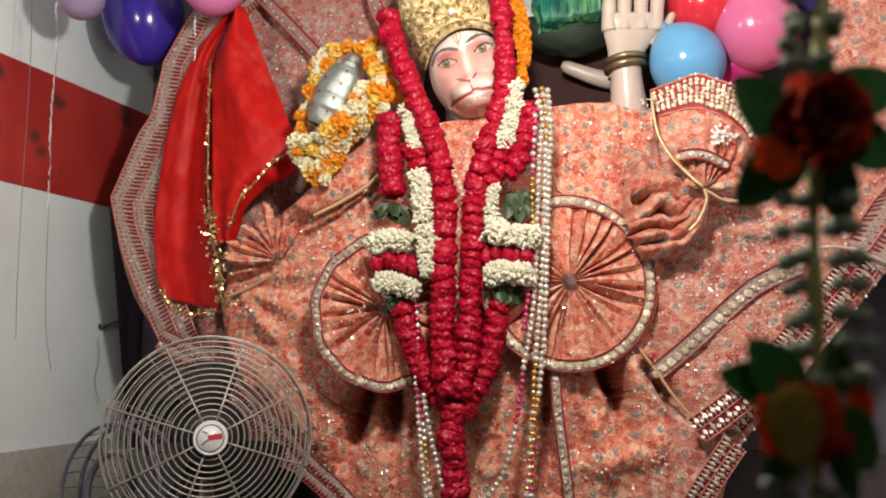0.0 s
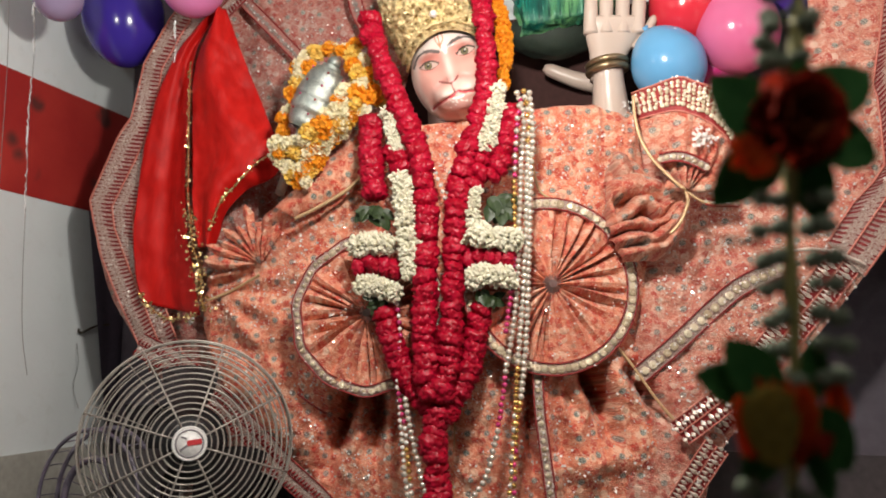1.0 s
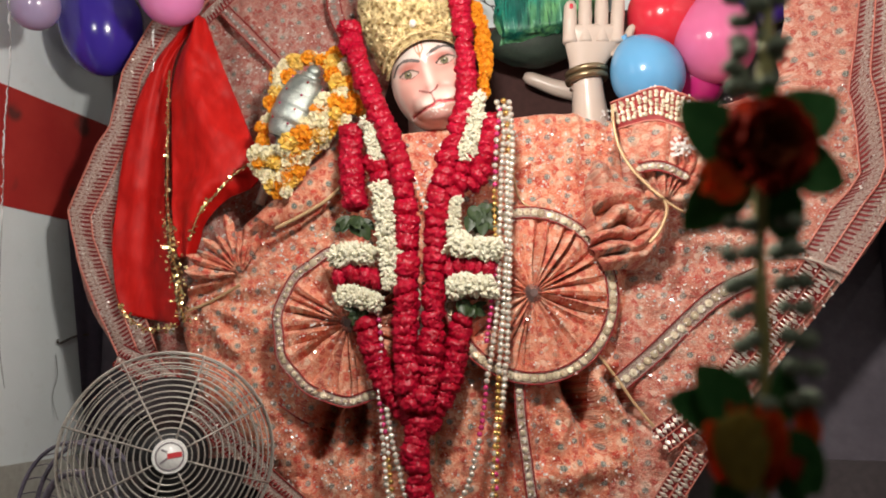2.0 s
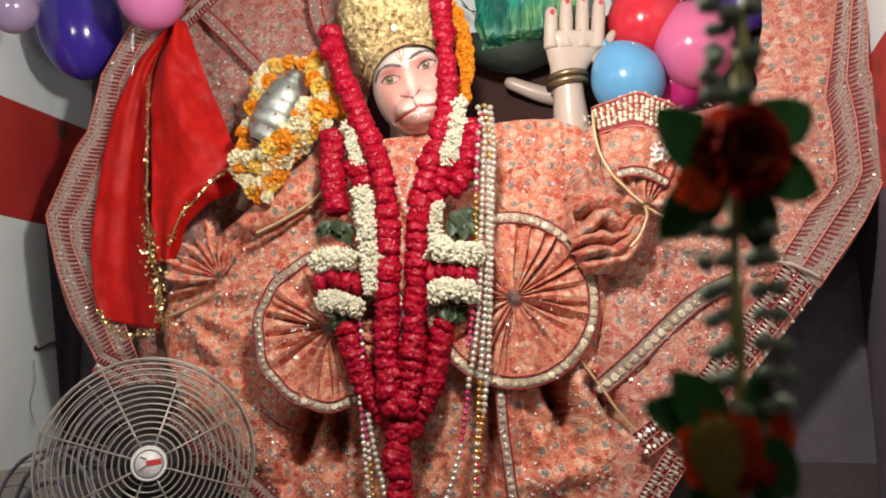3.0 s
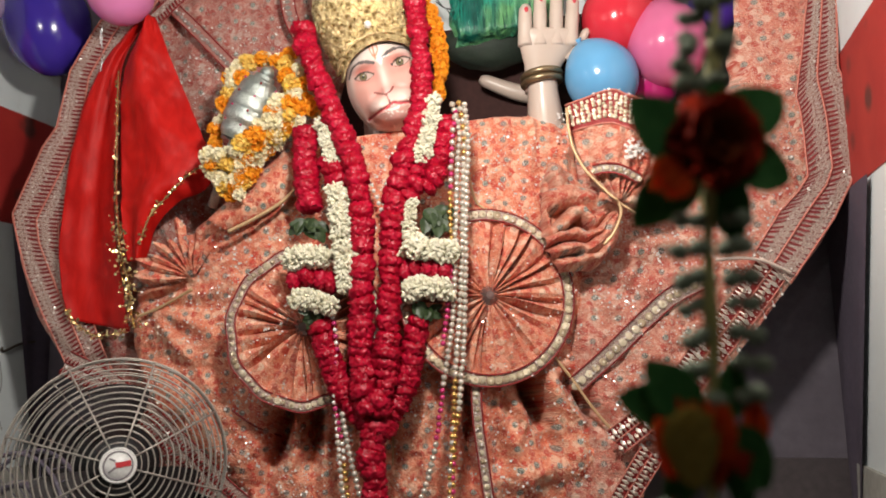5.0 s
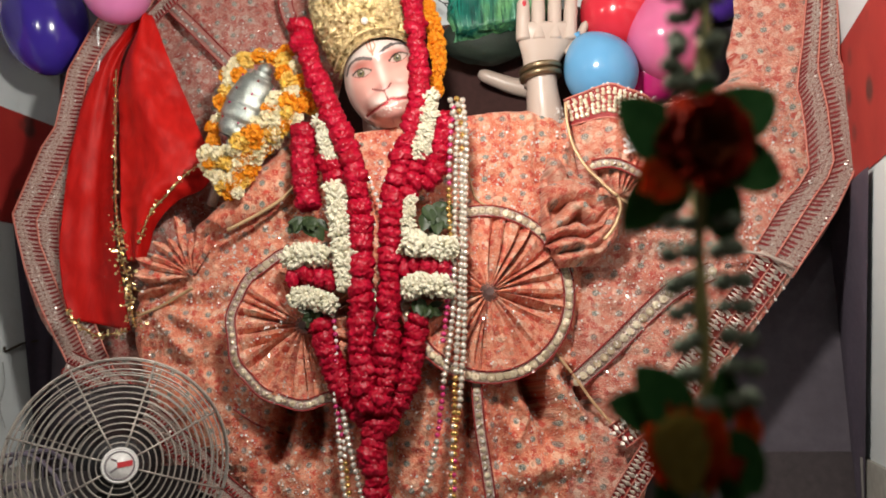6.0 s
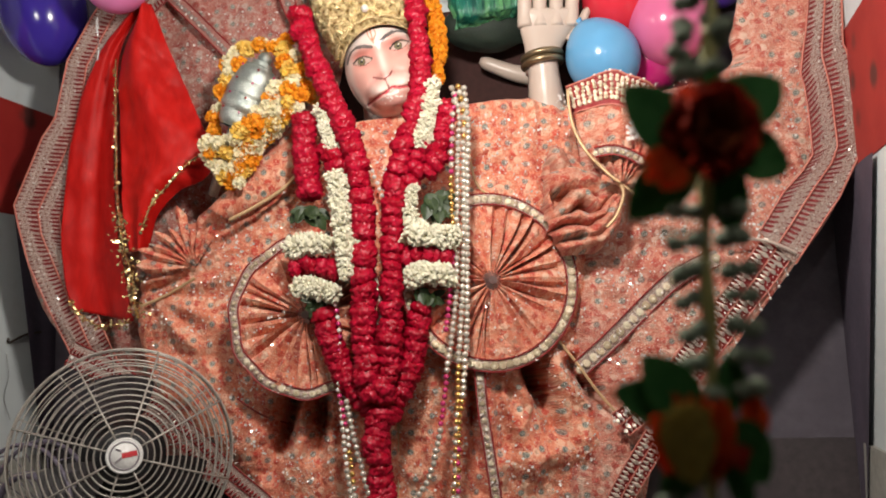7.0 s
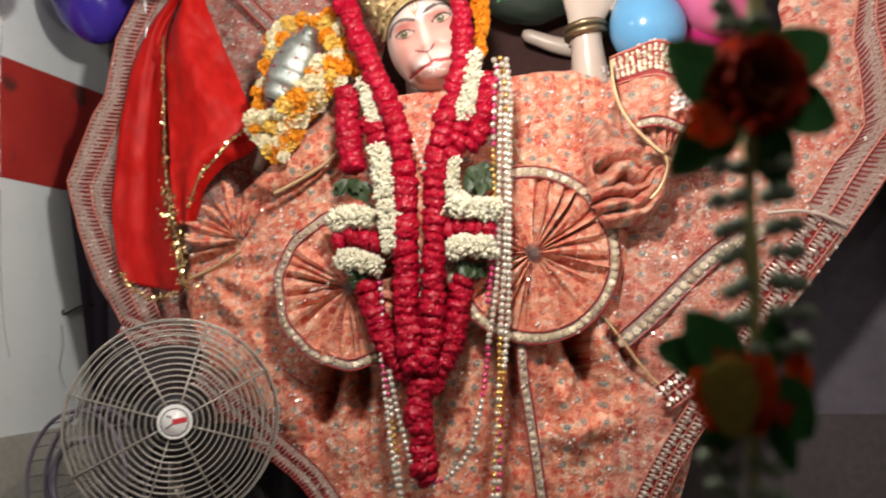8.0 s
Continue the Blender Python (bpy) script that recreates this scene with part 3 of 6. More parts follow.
def lace(points, width, rows, parent, name="lace_border", label="red lace border with rows of silver zari teeth", step=0.0125, pendants=False, coins=None, woven=False):
    """A border: a maroon band, corded edges, and rows of silver teeth or coins."""
    n = max(8, int(length(spline(points, 60)) / 0.012))
    line = spline(points, n)
    bm = bmesh.new()
    strip(bm, *ribbon(line, width))
    band = part(name, bm, ROSY if coins is GREYCOIN else ZARI if coins or woven else MAROON, parent, label, smooth=False)
    bm = bmesh.new()
    for k in range(rows + 1):
        a, b = ribbon(line, width, 0.003)
        f = k / rows
        tube(bm, [p.lerp(q, f) for p, q in zip(a, b)], 0.0026, 5)
    part("cord", bm, MAROON if coins or woven else PIPING, band)
    bm = bmesh.new()
    total = length(line)
    dense = spline(line, max(2, int(total / step)))
    a, b = ribbon(dense, width, 0.004)
    for k in range(rows):
        for i, (p, q) in enumerate(zip(a, b)):
            t = (dense[min(i + 1, len(dense) - 1)] - dense[max(i - 1, 0)]).normalized()
            lo, hi = p.lerp(q, (k + 0.06) / rows), p.lerp(q, (k + random.uniform(0.80, 0.92)) / rows)
            s, out = t * step * 0.44, Vector((0, -random.uniform(0.002, 0.006), 0))
            if coins:
                mid = (lo + hi) / 2
                r = min(step * 0.52, (hi - lo).length * 0.38)
                set_in = Matrix.Translation(mid) @ Euler((radians(90) + random.uniform(-0.3, 0.3), random.uniform(-0.3, 0.3), 0)).to_matrix().to_4x4()
                bmesh.ops.create_cone(bm, cap_ends=True, segments=9, radius1=r, radius2=r * 0.72, depth=0.0025, matrix=set_in)
                bmesh.ops.create_cone(bm, cap_ends=True, segments=6, radius1=r * 0.42, radius2=r * 0.3, depth=0.0025, matrix=Matrix.Translation((0, -0.0022, 0)) @ set_in)
                continue
            if woven:
                hi = lo.lerp(hi, random.uniform(0.52, 0.62)) + t * step * 0.35
                s = s * 0.72
            mid = lo.lerp(hi, 0.55)
            pts = [lo - s * 0.8, lo + s * 0.8, mid + s + out, hi + s * 0.35, hi - s * 0.35, mid - s + out]
            if not woven:
                hi = lo.lerp(hi, 0.95 if i % 2 else 0.62)
                mid = lo.lerp(hi, 0.72)
                pts = [lo - s * 0.22, lo + s * 0.22, mid + s * 1.15 + out, hi + s * 0.5, hi - s * 0.5, mid - s * 1.15 + out]
            vs = [bm.verts.new(v) for v in pts]
            top = bm.verts.new(lo.lerp(hi, 0.5) + 2 * out)
            for u, v in zip(vs, vs[1:] + vs[:1]):
                bm.faces.new((u, v, top))
            if not woven:
                r = step * 0.22
                bmesh.ops.create_icosphere(bm, subdivisions=1, radius=r, matrix=Matrix.Translation(hi.lerp(q if k == rows - 1 else hi, 0.4) + out))
    tagged(part("zari_teeth", bm, MAROON if woven else coins if coins else SILVER, band, "stitched red teeth" if woven else "raised silver thread teeth", smooth=False), kind="stuff")
    bm = bmesh.new()
    for i in range(int(total / (0.006 if woven else 0.012))):
        p = line[random.randrange(len(line))]
        disc(bm, p + Vector((random.uniform(-0.4, 0.4) * width, -0.008, random.uniform(-0.4, 0.4) * width * 0.4)), random.uniform(0.002, 0.004), 0.5)
    tagged(part("sequin_scatter", bm, SEQUIN, band, smooth=False), kind="stuff")
    if pendants:
        for i, q in enumerate(b[:: 3]):
            bm = bmesh.new()
            tube(bm, [q, q + Vector((0.004, -0.004, -0.014))], 0.0009, 4)
            bmesh.ops.create_icosphere(bm, subdivisions=1, radius=0.0048, matrix=Matrix.Translation(q + Vector((0.004, -0.004, -0.018))))
            part("pendant", bm, SEQUIN, band, "tiny silver drop pendant")
    return band


HEX = [Vector((math.cos(a), math.sin(a), 0)) for a in (math.pi * k / 3 for k in range(6))]


def disc(bm, p, r, tilt):
    """A small flat sequin, facing the front with a random tilt."""
    q = Euler((radians(90) + random.gauss(0, tilt), random.gauss(0, tilt), random.gauss(0, tilt))).to_matrix() * r
    bm.faces.new([bm.verts.new(p + q @ v) for v in HEX])


def cord(points, r, material, name, label="", n=40):
    bm = bmesh.new()
    tube(bm, spline(points, n), 0.78 * r, 6)
    return part(name, bm, material, costume, label)


def polyline(points, n):
    """n places along straight runs between the points; each run takes the same share of them, so that two lines stay paired."""
    p = [Vector(q) for q in points]
    out = []
    for i in range(n):
        f = (len(p) - 1) * i / (n - 1)
        k = min(int(f), len(p) - 2)
        out.append(p[k].lerp(p[k + 1], f - k))
    return out


def zari_border(lines, label, per_run=9, slant=1.0):
    """A broad border of two silver rows between three corded lines; red stitched teeth stand on the first line of each row."""
    n = per_run * (len(lines[0]) - 1)
    rails = [polyline(line, n + 1) for line in lines]
    bm = bmesh.new()
    strip(bm, rails[0], rails[2])
    band = part("zari_border", bm, ZARI, costume, label, smooth=False)
    for rail in rails:
        bm = bmesh.new()
        tube(bm, [p + Vector((0, -0.004, 0)) for p in rail], 0.0032, 6)
        part("cord", bm, PIPING, band, "thin rosy piping")
    teeth, glints = bmesh.new(), bmesh.new()
    for root, far in zip(rails, rails[1:]):
        run = list(zip(root[::per_run], far[::per_run]))
        for (a0, b0), (a1, b1) in zip(run, run[1:]):
            span = (a1 - a0).length
            count = max(1, round(span / 0.0145))
            for k in range(count):
                f = (k + 0.5 + random.uniform(-0.12, 0.12)) / count
                a, b = a0.lerp(a1, f), b0.lerp(b1, f)
                t = (a1 - a0).normalized() * span / count
                across = b - a
                reach, lean, up = random.uniform(0.42, 0.54), t * slant * random.uniform(0.8, 1.1), Vector((0, -0.0022, 0))
                shape = [(0.02, -0.36), (0.02, 0.36), (0.14, 0.26), (0.30, 0.34), (reach, 0.14), (reach, -0.14), (0.30, -0.22), (0.14, -0.26)]
                teeth.faces.new([teeth.verts.new(a + across * u + t * w + lean * u + up) for u, w in shape])
                for u, v in ((0.62, 0.66), (0.82, 0.97)):
                    teeth.faces.new([teeth.verts.new(a + across * x + t * w + lean * x + up) for x, w in ((u, -0.13), (u, 0.13), (v, 0.16), (v, -0.16))])
                for _ in range(2):
                    disc(glints, a + across * random.uniform(0.3, 0.95) + t * random.uniform(-0.4, 0.4) + Vector((0, -0.006, 0)), random.choice((0.0014, 0.0018, 0.0024, 0.0038)), 0.5)
    tagged(part("zari_teeth", teeth, WINE, band, "stitched red teeth", smooth=False), kind="stuff")
    tagged(part("sequin_scatter", glints, SEQUIN, band, smooth=False), kind="stuff")


OUTER = [(-0.761, 2.708, 2.946), (-0.838, 2.723, 2.837), (-0.918, 2.737, 2.718), (-1.002, 2.752, 2.571), (-1.042, 2.759, 2.371), (-1.087, 2.767, 2.306), (-1.182, 2.784, 2.079), (-1.164, 2.781, 2.005), (-1.125, 2.774, 1.876), (-1.055, 2.762, 1.731), (-0.978, 2.747, 1.589), (-0.922, 2.737, 1.484)]
MIDDLE = [(-0.7, 2.698, 2.912), (-0.779, 2.712, 2.801), (-0.857, 2.727, 2.684), (-0.935, 2.74, 2.543), (-0.955, 2.744, 2.348), (-0.99, 2.749, 2.277), (-1.096, 2.768, 2.054), (-1.083, 2.766, 1.976), (-1.035, 2.758, 1.868), (-0.98, 2.747, 1.753), (-0.911, 2.735, 1.608), (-0.859, 2.726, 1.506)]
zari_border([[Vector(m) + 0.92 * (Vector(m) - Vector(o)) for m, o in zip(MIDDLE, OUTER)], MIDDLE, OUTER], "silver and pink zari border with red stitched teeth")
zari_border(
    [
        [(1.318, 2.148, 2.660), (1.292, 2.157, 2.511), (1.274, 2.163, 2.393), (1.263, 2.167, 2.337), (1.252, 2.170, 2.276), (1.259, 2.168, 2.239), (1.263, 2.167, 2.165), (1.264, 2.167, 2.043), (1.234, 2.176, 1.998), (1.184, 2.193, 1.944), (1.118, 2.214, 1.840)],
        [(1.352, 2.137, 2.655), (1.332, 2.144, 2.504), (1.316, 2.149, 2.387), (1.310, 2.151, 2.347), (1.309, 2.152, 2.319), (1.315, 2.150, 2.280), (1.322, 2.147, 2.214), (1.325, 2.146, 2.061), (1.307, 2.152, 2.015), (1.258, 2.168, 1.948), (1.159, 2.201, 1.798)],
        [(1.378, 2.128, 2.650), (1.370, 2.131, 2.498), (1.363, 2.133, 2.380), (1.362, 2.134, 2.347), (1.368, 2.131, 2.327), (1.378, 2.128, 2.280), (1.382, 2.127, 2.206), (1.382, 2.127, 2.059), (1.364, 2.133, 2.012), (1.318, 2.148, 1.920), (1.198, 2.188, 1.744)],
    ],
    "silver and pink zari border with red stitched teeth",
    slant=-1.6,
)
lace([(-0.727, 2.701, 2.716), (-0.669, 2.69, 2.769), (-0.603, 2.679, 2.83), (-0.519, 2.663, 2.901)], 0.045, 1, costume, name="lace_band", label="short zari border with dark stitched teeth", woven=True)
cord([(1.006, 2.220, 1.817), (1.071, 2.200, 1.819), (1.120, 2.185, 1.810), (1.160, 2.172, 1.791), (1.193, 2.165, 1.771)], 0.006, SILVER, "silver_cord", "frayed silver cord across the border")
lace([(1.163, 2.210, 1.794), (1.100, 2.229, 1.709), (1.037, 2.249, 1.631), (0.966, 2.270, 1.538), (0.886, 2.293, 1.437), (0.806, 2.316, 1.343)], 0.098, 2, costume, label="red lace hem with silver drop pendants", pendants=True)
lace([(0.712, 2.291, 1.319), (0.781, 2.273, 1.373), (0.846, 2.255, 1.428)], 0.075, 2, costume, name="hem_border", label="maroon hem with silver teeth", pendants=True)
lace([(0.811, 2.285, 1.285), (0.766, 2.297, 1.216), (0.713, 2.311, 1.131), (0.651, 2.327, 1.015)], 0.07, 2, costume, name="hem_border", label="maroon hem with silver teeth")
lace([(0.623, 2.372, 1.474), (0.724, 2.346, 1.562), (0.832, 2.317, 1.666), (0.907, 2.296, 1.728), (1.008, 2.267, 1.776)], 0.05, 1, costume, name="lace_band", label="silver coin lace between thin red cords", step=0.0245, coins=COIN)
lace([(-0.697, 2.716, 2.837), (-0.625, 2.703, 2.76), (-0.56, 2.691, 2.691), (-0.488, 2.678, 2.612), (-0.417, 2.665, 2.534)], 0.042, 1, costume, name="lace_band", label="grey silver lace on the shoulder panel", step=0.016, coins=GREYCOIN)
lace([(-0.253, 2.616, 2.850), (-0.238, 2.613, 2.726), (-0.209, 2.608, 2.653), (-0.162, 2.599, 2.569)], 0.045, 1, costume, name="lace_band", label="grey silver lace on the shoulder panel", step=0.02, coins=GREYCOIN)
lace([(0.329, 2.344, 1.507), (0.334, 2.343, 1.380), (0.348, 2.340, 1.255), (0.363, 2.337, 1.117), (0.373, 2.335, 1.012)], 0.028, 1, costume, name="lace_band", label="silver coin lace down the skirt's opening", step=0.022, coins=COIN)
lace([(-0.941, 2.669, 1.576), (-0.808, 2.645, 1.51), (-0.713, 2.628, 1.442), (-0.619, 2.611, 1.362), (-0.527, 2.595, 1.28), (-0.43, 2.577, 1.183), (-0.32, 2.558, 1.092), (-0.247, 2.544, 0.996)], 0.075, 2, costume, name="hem_border", label="maroon hem with stitched teeth", woven=True)

cord([(-0.160, 2.444, 2.119), (-0.230, 2.456, 2.049), (-0.320, 2.473, 1.997), (-0.403, 2.488, 1.959)], 0.0085, GOLDCORD, "gold_cord", "gold cord along the sleeve's seam")
cord([on_dress(p, 0.010) for p in [(-0.713, 2.598, 1.713), (-0.627, 2.583, 1.748), (-0.534, 2.566, 1.795)]], 0.0065, GOLDCORD, "gold_cord", "gold cord along a seam")
cord([(0.559, 2.383, 1.572), (0.616, 2.369, 1.491), (0.673, 2.354, 1.403), (0.738, 2.338, 1.323)], 0.006, GOLDCORD, "gold_cord", "gold cord along the overskirt's edge")
cord([on_dress(p, 0.014) for p in [(0.330, 2.404, 2.135), (0.354, 2.399, 2.029), (0.418, 2.384, 1.983)]], 0.005, GOLDCORD, "gold_cord", "gold cord along a seam")
cord([on_dress(p, 0.006) for p in [(0.096, 2.452, 1.439), (0.092, 2.453, 1.274), (0.087, 2.454, 1.095)]], 0.003, GOLDCORD, "gold_cord", "thin cord beside the tassel")
cord([on_dress(p, 0.02) for p in [(-0.394, 2.541, 1.418), (-0.320, 2.528, 1.367), (-0.266, 2.518, 1.325)]], 0.004, MAROON, "maroon_cord", "maroon cord along a seam")


def rosette(r, m, label, pleats=26, wavy=0.0):
    """A pleated wheel of cloth with a coin-lace rim, which may be wavy, and a jewel in its centre."""

    def rim(a):
        return r * (1 + wavy * (math.sin(11 * a) + 0.5 * math.sin(7 * a + 1)))

    bm = bmesh.new()
    rows = []
    deep = [random.uniform(0.45, 1.35) for _ in range(pleats)]
    slip = [random.uniform(-0.9, 0.9) for _ in range(pleats)]
    for j in range(12):
        q = 0.06 + 0.84 * j / 11
        row = []
        for i in range(pleats * 4):
            a = 2 * math.pi * (i + slip[i // 4] * (0.4 + 0.6 * q) + 1.5 * math.sin(i * 0.21) + 0.9 * math.sin(i * 0.37 + 1) + 0.5 * math.sin(5 * q + slip[i // 4] * 6)) / (pleats * 4)
            wave = (1.0, 0.3, -1.7, 0.5)[i % 4] * deep[i // 4] + 0.3 * math.sin(i * 0.9)
            up = 0.022 - 0.016 * q + wave * (0.017 + 0.006 * math.sin(i * 0.13)) * math.sin(math.pi * min(1, q * 1.05)) ** 0.7
            row.append(bm.verts.new(m @ Vector((r * q * math.cos(a), r * q * math.sin(a), up))))
        rows.append(row + row[:1])
    grid(bm, rows)
    wheel = part("rosette", bm, PLEAT, costume, label, smooth=False)
    bm = bmesh.new()
    ring = [[bm.verts.new(m @ Vector((rim(a) * k * math.cos(a), rim(a) * k * math.sin(a), h))) for a in (2 * math.pi * i / 72 for i in range(73))] for k, h in ((0.86, 0.008), (0.868, 0.014), (0.985, 0.012), (0.992, 0.0))]
    grid(bm, ring)
    part("rim", bm, ZARI, wheel, "dusty pink rim band")
    bm = bmesh.new()
    right, up, out = (m.to_3x3() @ Vector(v) for v in ((1, 0, 0), (0, 1, 0), (0, 0, 1)))
    c = m.translation
    for k, lift in ((0.862, 0.017), (0.99, 0.012)):
        turn = [2 * math.pi * i / 90 for i in range(91)]
        tube(bm, [c + out * lift + rim(a) * k * (math.cos(a) * right + math.sin(a) * up) for a in turn], 0.0025, 5)
    part("cord", bm, MAROON, wheel, "thin red cords")
    bm = bmesh.new()
    count = int(2 * math.pi * 0.925 * r / 0.0225)
    for i in range(count):
        a = 2 * math.pi * (i + random.uniform(-0.15, 0.15)) / count
        lean = Euler((random.gauss(0, 0.22), random.gauss(0, 0.22), 0)).to_matrix().to_4x4()
        for k, high in ((random.uniform(0.0115, 0.0138) * (random.uniform(0.5, 1.0) if wavy else 1.0), 0.0165), (random.uniform(0.0035, 0.005), 0.0195)):
            p = m @ Vector((rim(a) * 0.926 * math.cos(a), rim(a) * 0.926 * math.sin(a), high))
            bmesh.ops.create_cone(bm, cap_ends=True, segments=9, radius1=k, radius2=k * 0.72, depth=0.004, matrix=Matrix.Translation(p) @ m.to_3x3().to_4x4() @ lean)
    tagged(part("coin_trim", bm, COIN, wheel, "stitched pale gold coins", smooth=False), kind="stuff")
    bm = bmesh.new()
    bmesh.ops.create_cone(bm, cap_ends=True, segments=10, radius1=0.03, radius2=0.012, depth=0.02, matrix=m @ Matrix.Translation((0, 0, 0.03)))
    part("jewel", bm, GLASS, wheel, "faceted clear jewel", smooth=False)
    bm = bmesh.new()
    for i in range(170):
        a, q = random.uniform(0, 6.28), random.uniform(0.2, 1)
        disc(bm, m @ Vector((r * q * math.cos(a), r * q * math.sin(a), 0.034 - 0.012 * q)), random.uniform(0.002, 0.0035), 0.5)
    tagged(part("sequin_scatter", bm, SEQUIN, wheel, smooth=False), kind="stuff")


def facing(place, yaw, pitch, roll=0.0):
    """A pose whose z looks out to the front, turned by yaw to the right and pitch up."""
    return Matrix.Translation(place) @ Euler((radians(90 - pitch), 0, radians(yaw))).to_matrix().to_4x4() @ Matrix.Rotation(radians(roll), 4, "Z")


rosette(0.262, facing(on_dress((0.372, 2.395, 1.735), 0.06), 6, 3), "pleated orange rosette with a silver coin rim")
rosette(0.242, facing(on_dress((-0.160, 2.499, 1.657), 0.05), -9, 3), "pleated orange rosette with a silver coin rim", 24, 0.014)


# the raised arm's sleeve: a funnel of pleats that opens from the knot at the elbow to the cuff
CUFF_TOP = [(0.601, 2.222, 2.275), (0.651, 2.209, 2.283), (0.715, 2.193, 2.295), (0.760, 2.181, 2.274), (0.802, 2.169, 2.255), (0.840, 2.158, 2.219), (0.871, 2.150, 2.172)]
CUFF_LOW = [(0.612, 2.219, 2.195), (0.658, 2.207, 2.199), (0.707, 2.195, 2.200), (0.752, 2.183, 2.181), (0.791, 2.172, 2.157), (0.828, 2.162, 2.128), (0.857, 2.154, 2.100)]


def funnel(top, left, right, nu, nv, pleats):
    """Cloth gathered from an open edge down to a knot, in uneven pleats that deepen towards the knot."""
    T, A, B = spline(top, nu), spline(left, nv), spline(right, nv)
    bm = bmesh.new()
    rows = []
    for j in range(nv):
        q = j / (nv - 1)
        row = []
        for i in range(nu):
            u = i / (nu - 1)
            p = A[j].lerp(B[j], u) + (1 - q) * (T[i] - T[0].lerp(T[-1], u))
            w = u + 0.05 * math.sin(7 * u + 1) + 0.02 * noise.noise((5 * u, 2 * q, 1.0))
            ridge = abs(math.sin(math.pi * pleats * w))
            round_off = 0.05 * (2 * u - 1) ** 2 - 0.03
            p.y += round_off * (1 - 0.5 * q) - (0.004 + 0.022 * q**0.8) * ridge + 0.005 * noise.noise((p.x * 40, 4, p.z * 40))
            row.append(bm.verts.new(p))
        rows.append(row)
    grid(bm, rows)
    return bm


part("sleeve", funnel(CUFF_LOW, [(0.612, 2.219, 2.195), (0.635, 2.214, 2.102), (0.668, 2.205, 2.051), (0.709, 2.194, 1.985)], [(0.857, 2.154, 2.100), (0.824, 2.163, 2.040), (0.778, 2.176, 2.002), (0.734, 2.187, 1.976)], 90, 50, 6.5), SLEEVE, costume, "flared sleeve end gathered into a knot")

bm = bmesh.new()
A, B = spline(CUFF_TOP, 60), spline(CUFF_LOW, 60)


def on_cuff(u, q):
    """A place on the cuff's band: u along it, q from its upper edge down."""
    k = min(int(u * 59), 58)
    a, b = A[k].lerp(A[k + 1], u * 59 - k), B[k].lerp(B[k + 1], u * 59 - k)
    return a.lerp(b, q) + Vector((0, 0.05 * (2 * u - 1) ** 2 - 0.03 - 0.004 * abs(math.sin(20 * u)), 0))


grid(bm, [[bm.verts.new(on_cuff(i / 60, q)) for i in range(61)] for q in (0.0, 0.33, 0.66, 1.0)])
cuff = part("cuff_border", bm, MAROON, costume, "maroon cuff border sewn with columns of silver beads")
for q in (0.0, 0.62, 1.0):
    bm = bmesh.new()
    tube(bm, [on_cuff(i / 40, q) + Vector((0, -0.003, 0)) for i in range(41)], 0.0028 if q != 0.62 else 0.0012, 6)
    part("cord", bm, PIPING, cuff, "thin rosy piping")
beads, dust = bmesh.new(), bmesh.new()
for k in range(21):
    u = (k + 0.6) / 21.4
    for q, r in ((0.14, 0.0058), (0.26, 0.0066), (0.38, 0.0062), (0.52, 0.0070), (0.65, 0.0060), (0.77, 0.0076)):
        p = on_cuff(u + random.gauss(0, 0.004), q + random.gauss(0, 0.015)) + Vector((0, -0.004, 0))
        ball(beads, Matrix.Translation(p) @ Matrix.Diagonal((r, 0.4 * r, r, 1)), 8, 6)
    for _ in range(5):
        disc(dust, on_cuff(u + random.uniform(-0.02, 0.02), random.uniform(0.04, 0.6)) + Vector((0, -0.006, 0)), random.choice((0.0016, 0.0022, 0.003)), 0.6)
for _ in range(9):
    disc(dust, on_cuff(random.uniform(0.2, 0.9), 0.0) + Vector((0, -0.006, 0.002)), 0.0038, 0.7)
tagged(part("bead_trim", beads, COIN, cuff, "small pale silver beads in columns"), kind="stuff")
tagged(part("sequin_scatter", dust, SEQUIN, cuff, smooth=False), kind="stuff")

cord([(0.594, 2.189, 2.252), (0.595, 2.182, 2.187), (0.608, 2.178, 2.122), (0.635, 2.168, 2.064), (0.663, 2.161, 2.029), (0.692, 2.150, 1.994), (0.713, 2.142, 1.974)], 0.0058, GOLDCORD, "gold_cord", "gold drawstring tied at the elbow")
cord([(0.715, 2.150, 1.975), (0.722, 2.150, 1.946), (0.715, 2.155, 1.916), (0.699, 2.160, 1.884), (0.675, 2.165, 1.857)], 0.0062, GOLDCORD, "gold_cord", "gold drawstring end")
cord([(0.720, 2.160, 1.973), (0.739, 2.156, 1.958), (0.767, 2.153, 1.940), (0.800, 2.148, 1.934)], 0.0048, GOLDCORD, "gold_cord", "gold drawstring end")
lace([(0.770, 2.152, 1.942), (0.800, 2.147, 1.936), (0.851, 2.135, 1.933)], 0.016, 1, costume, name="lace_band", label="short silver lace end of the drawstring", step=0.013, coins=COIN)
lace([(0.655, 2.168, 2.064), (0.678, 2.150, 2.066), (0.707, 2.142, 2.064), (0.740, 2.140, 2.052), (0.775, 2.142, 2.033)], 0.026, 1, costume, name="lace_band", label="silver coin lace across the sleeve", step=0.015, coins=COIN)
bm = bmesh.new()
for _ in range(70):
    p = Vector((0.761, 2.128, 2.111))
    disc(bm, p + Vector((random.gauss(0, 0.016), random.uniform(-0.01, 0.01), random.gauss(0, 0.014))), random.uniform(0.003, 0.006), 0.6)
tagged(part("foil_patch", bm, SEQUIN, costume, "crinkled silver foil patch", smooth=False), kind="stuff")

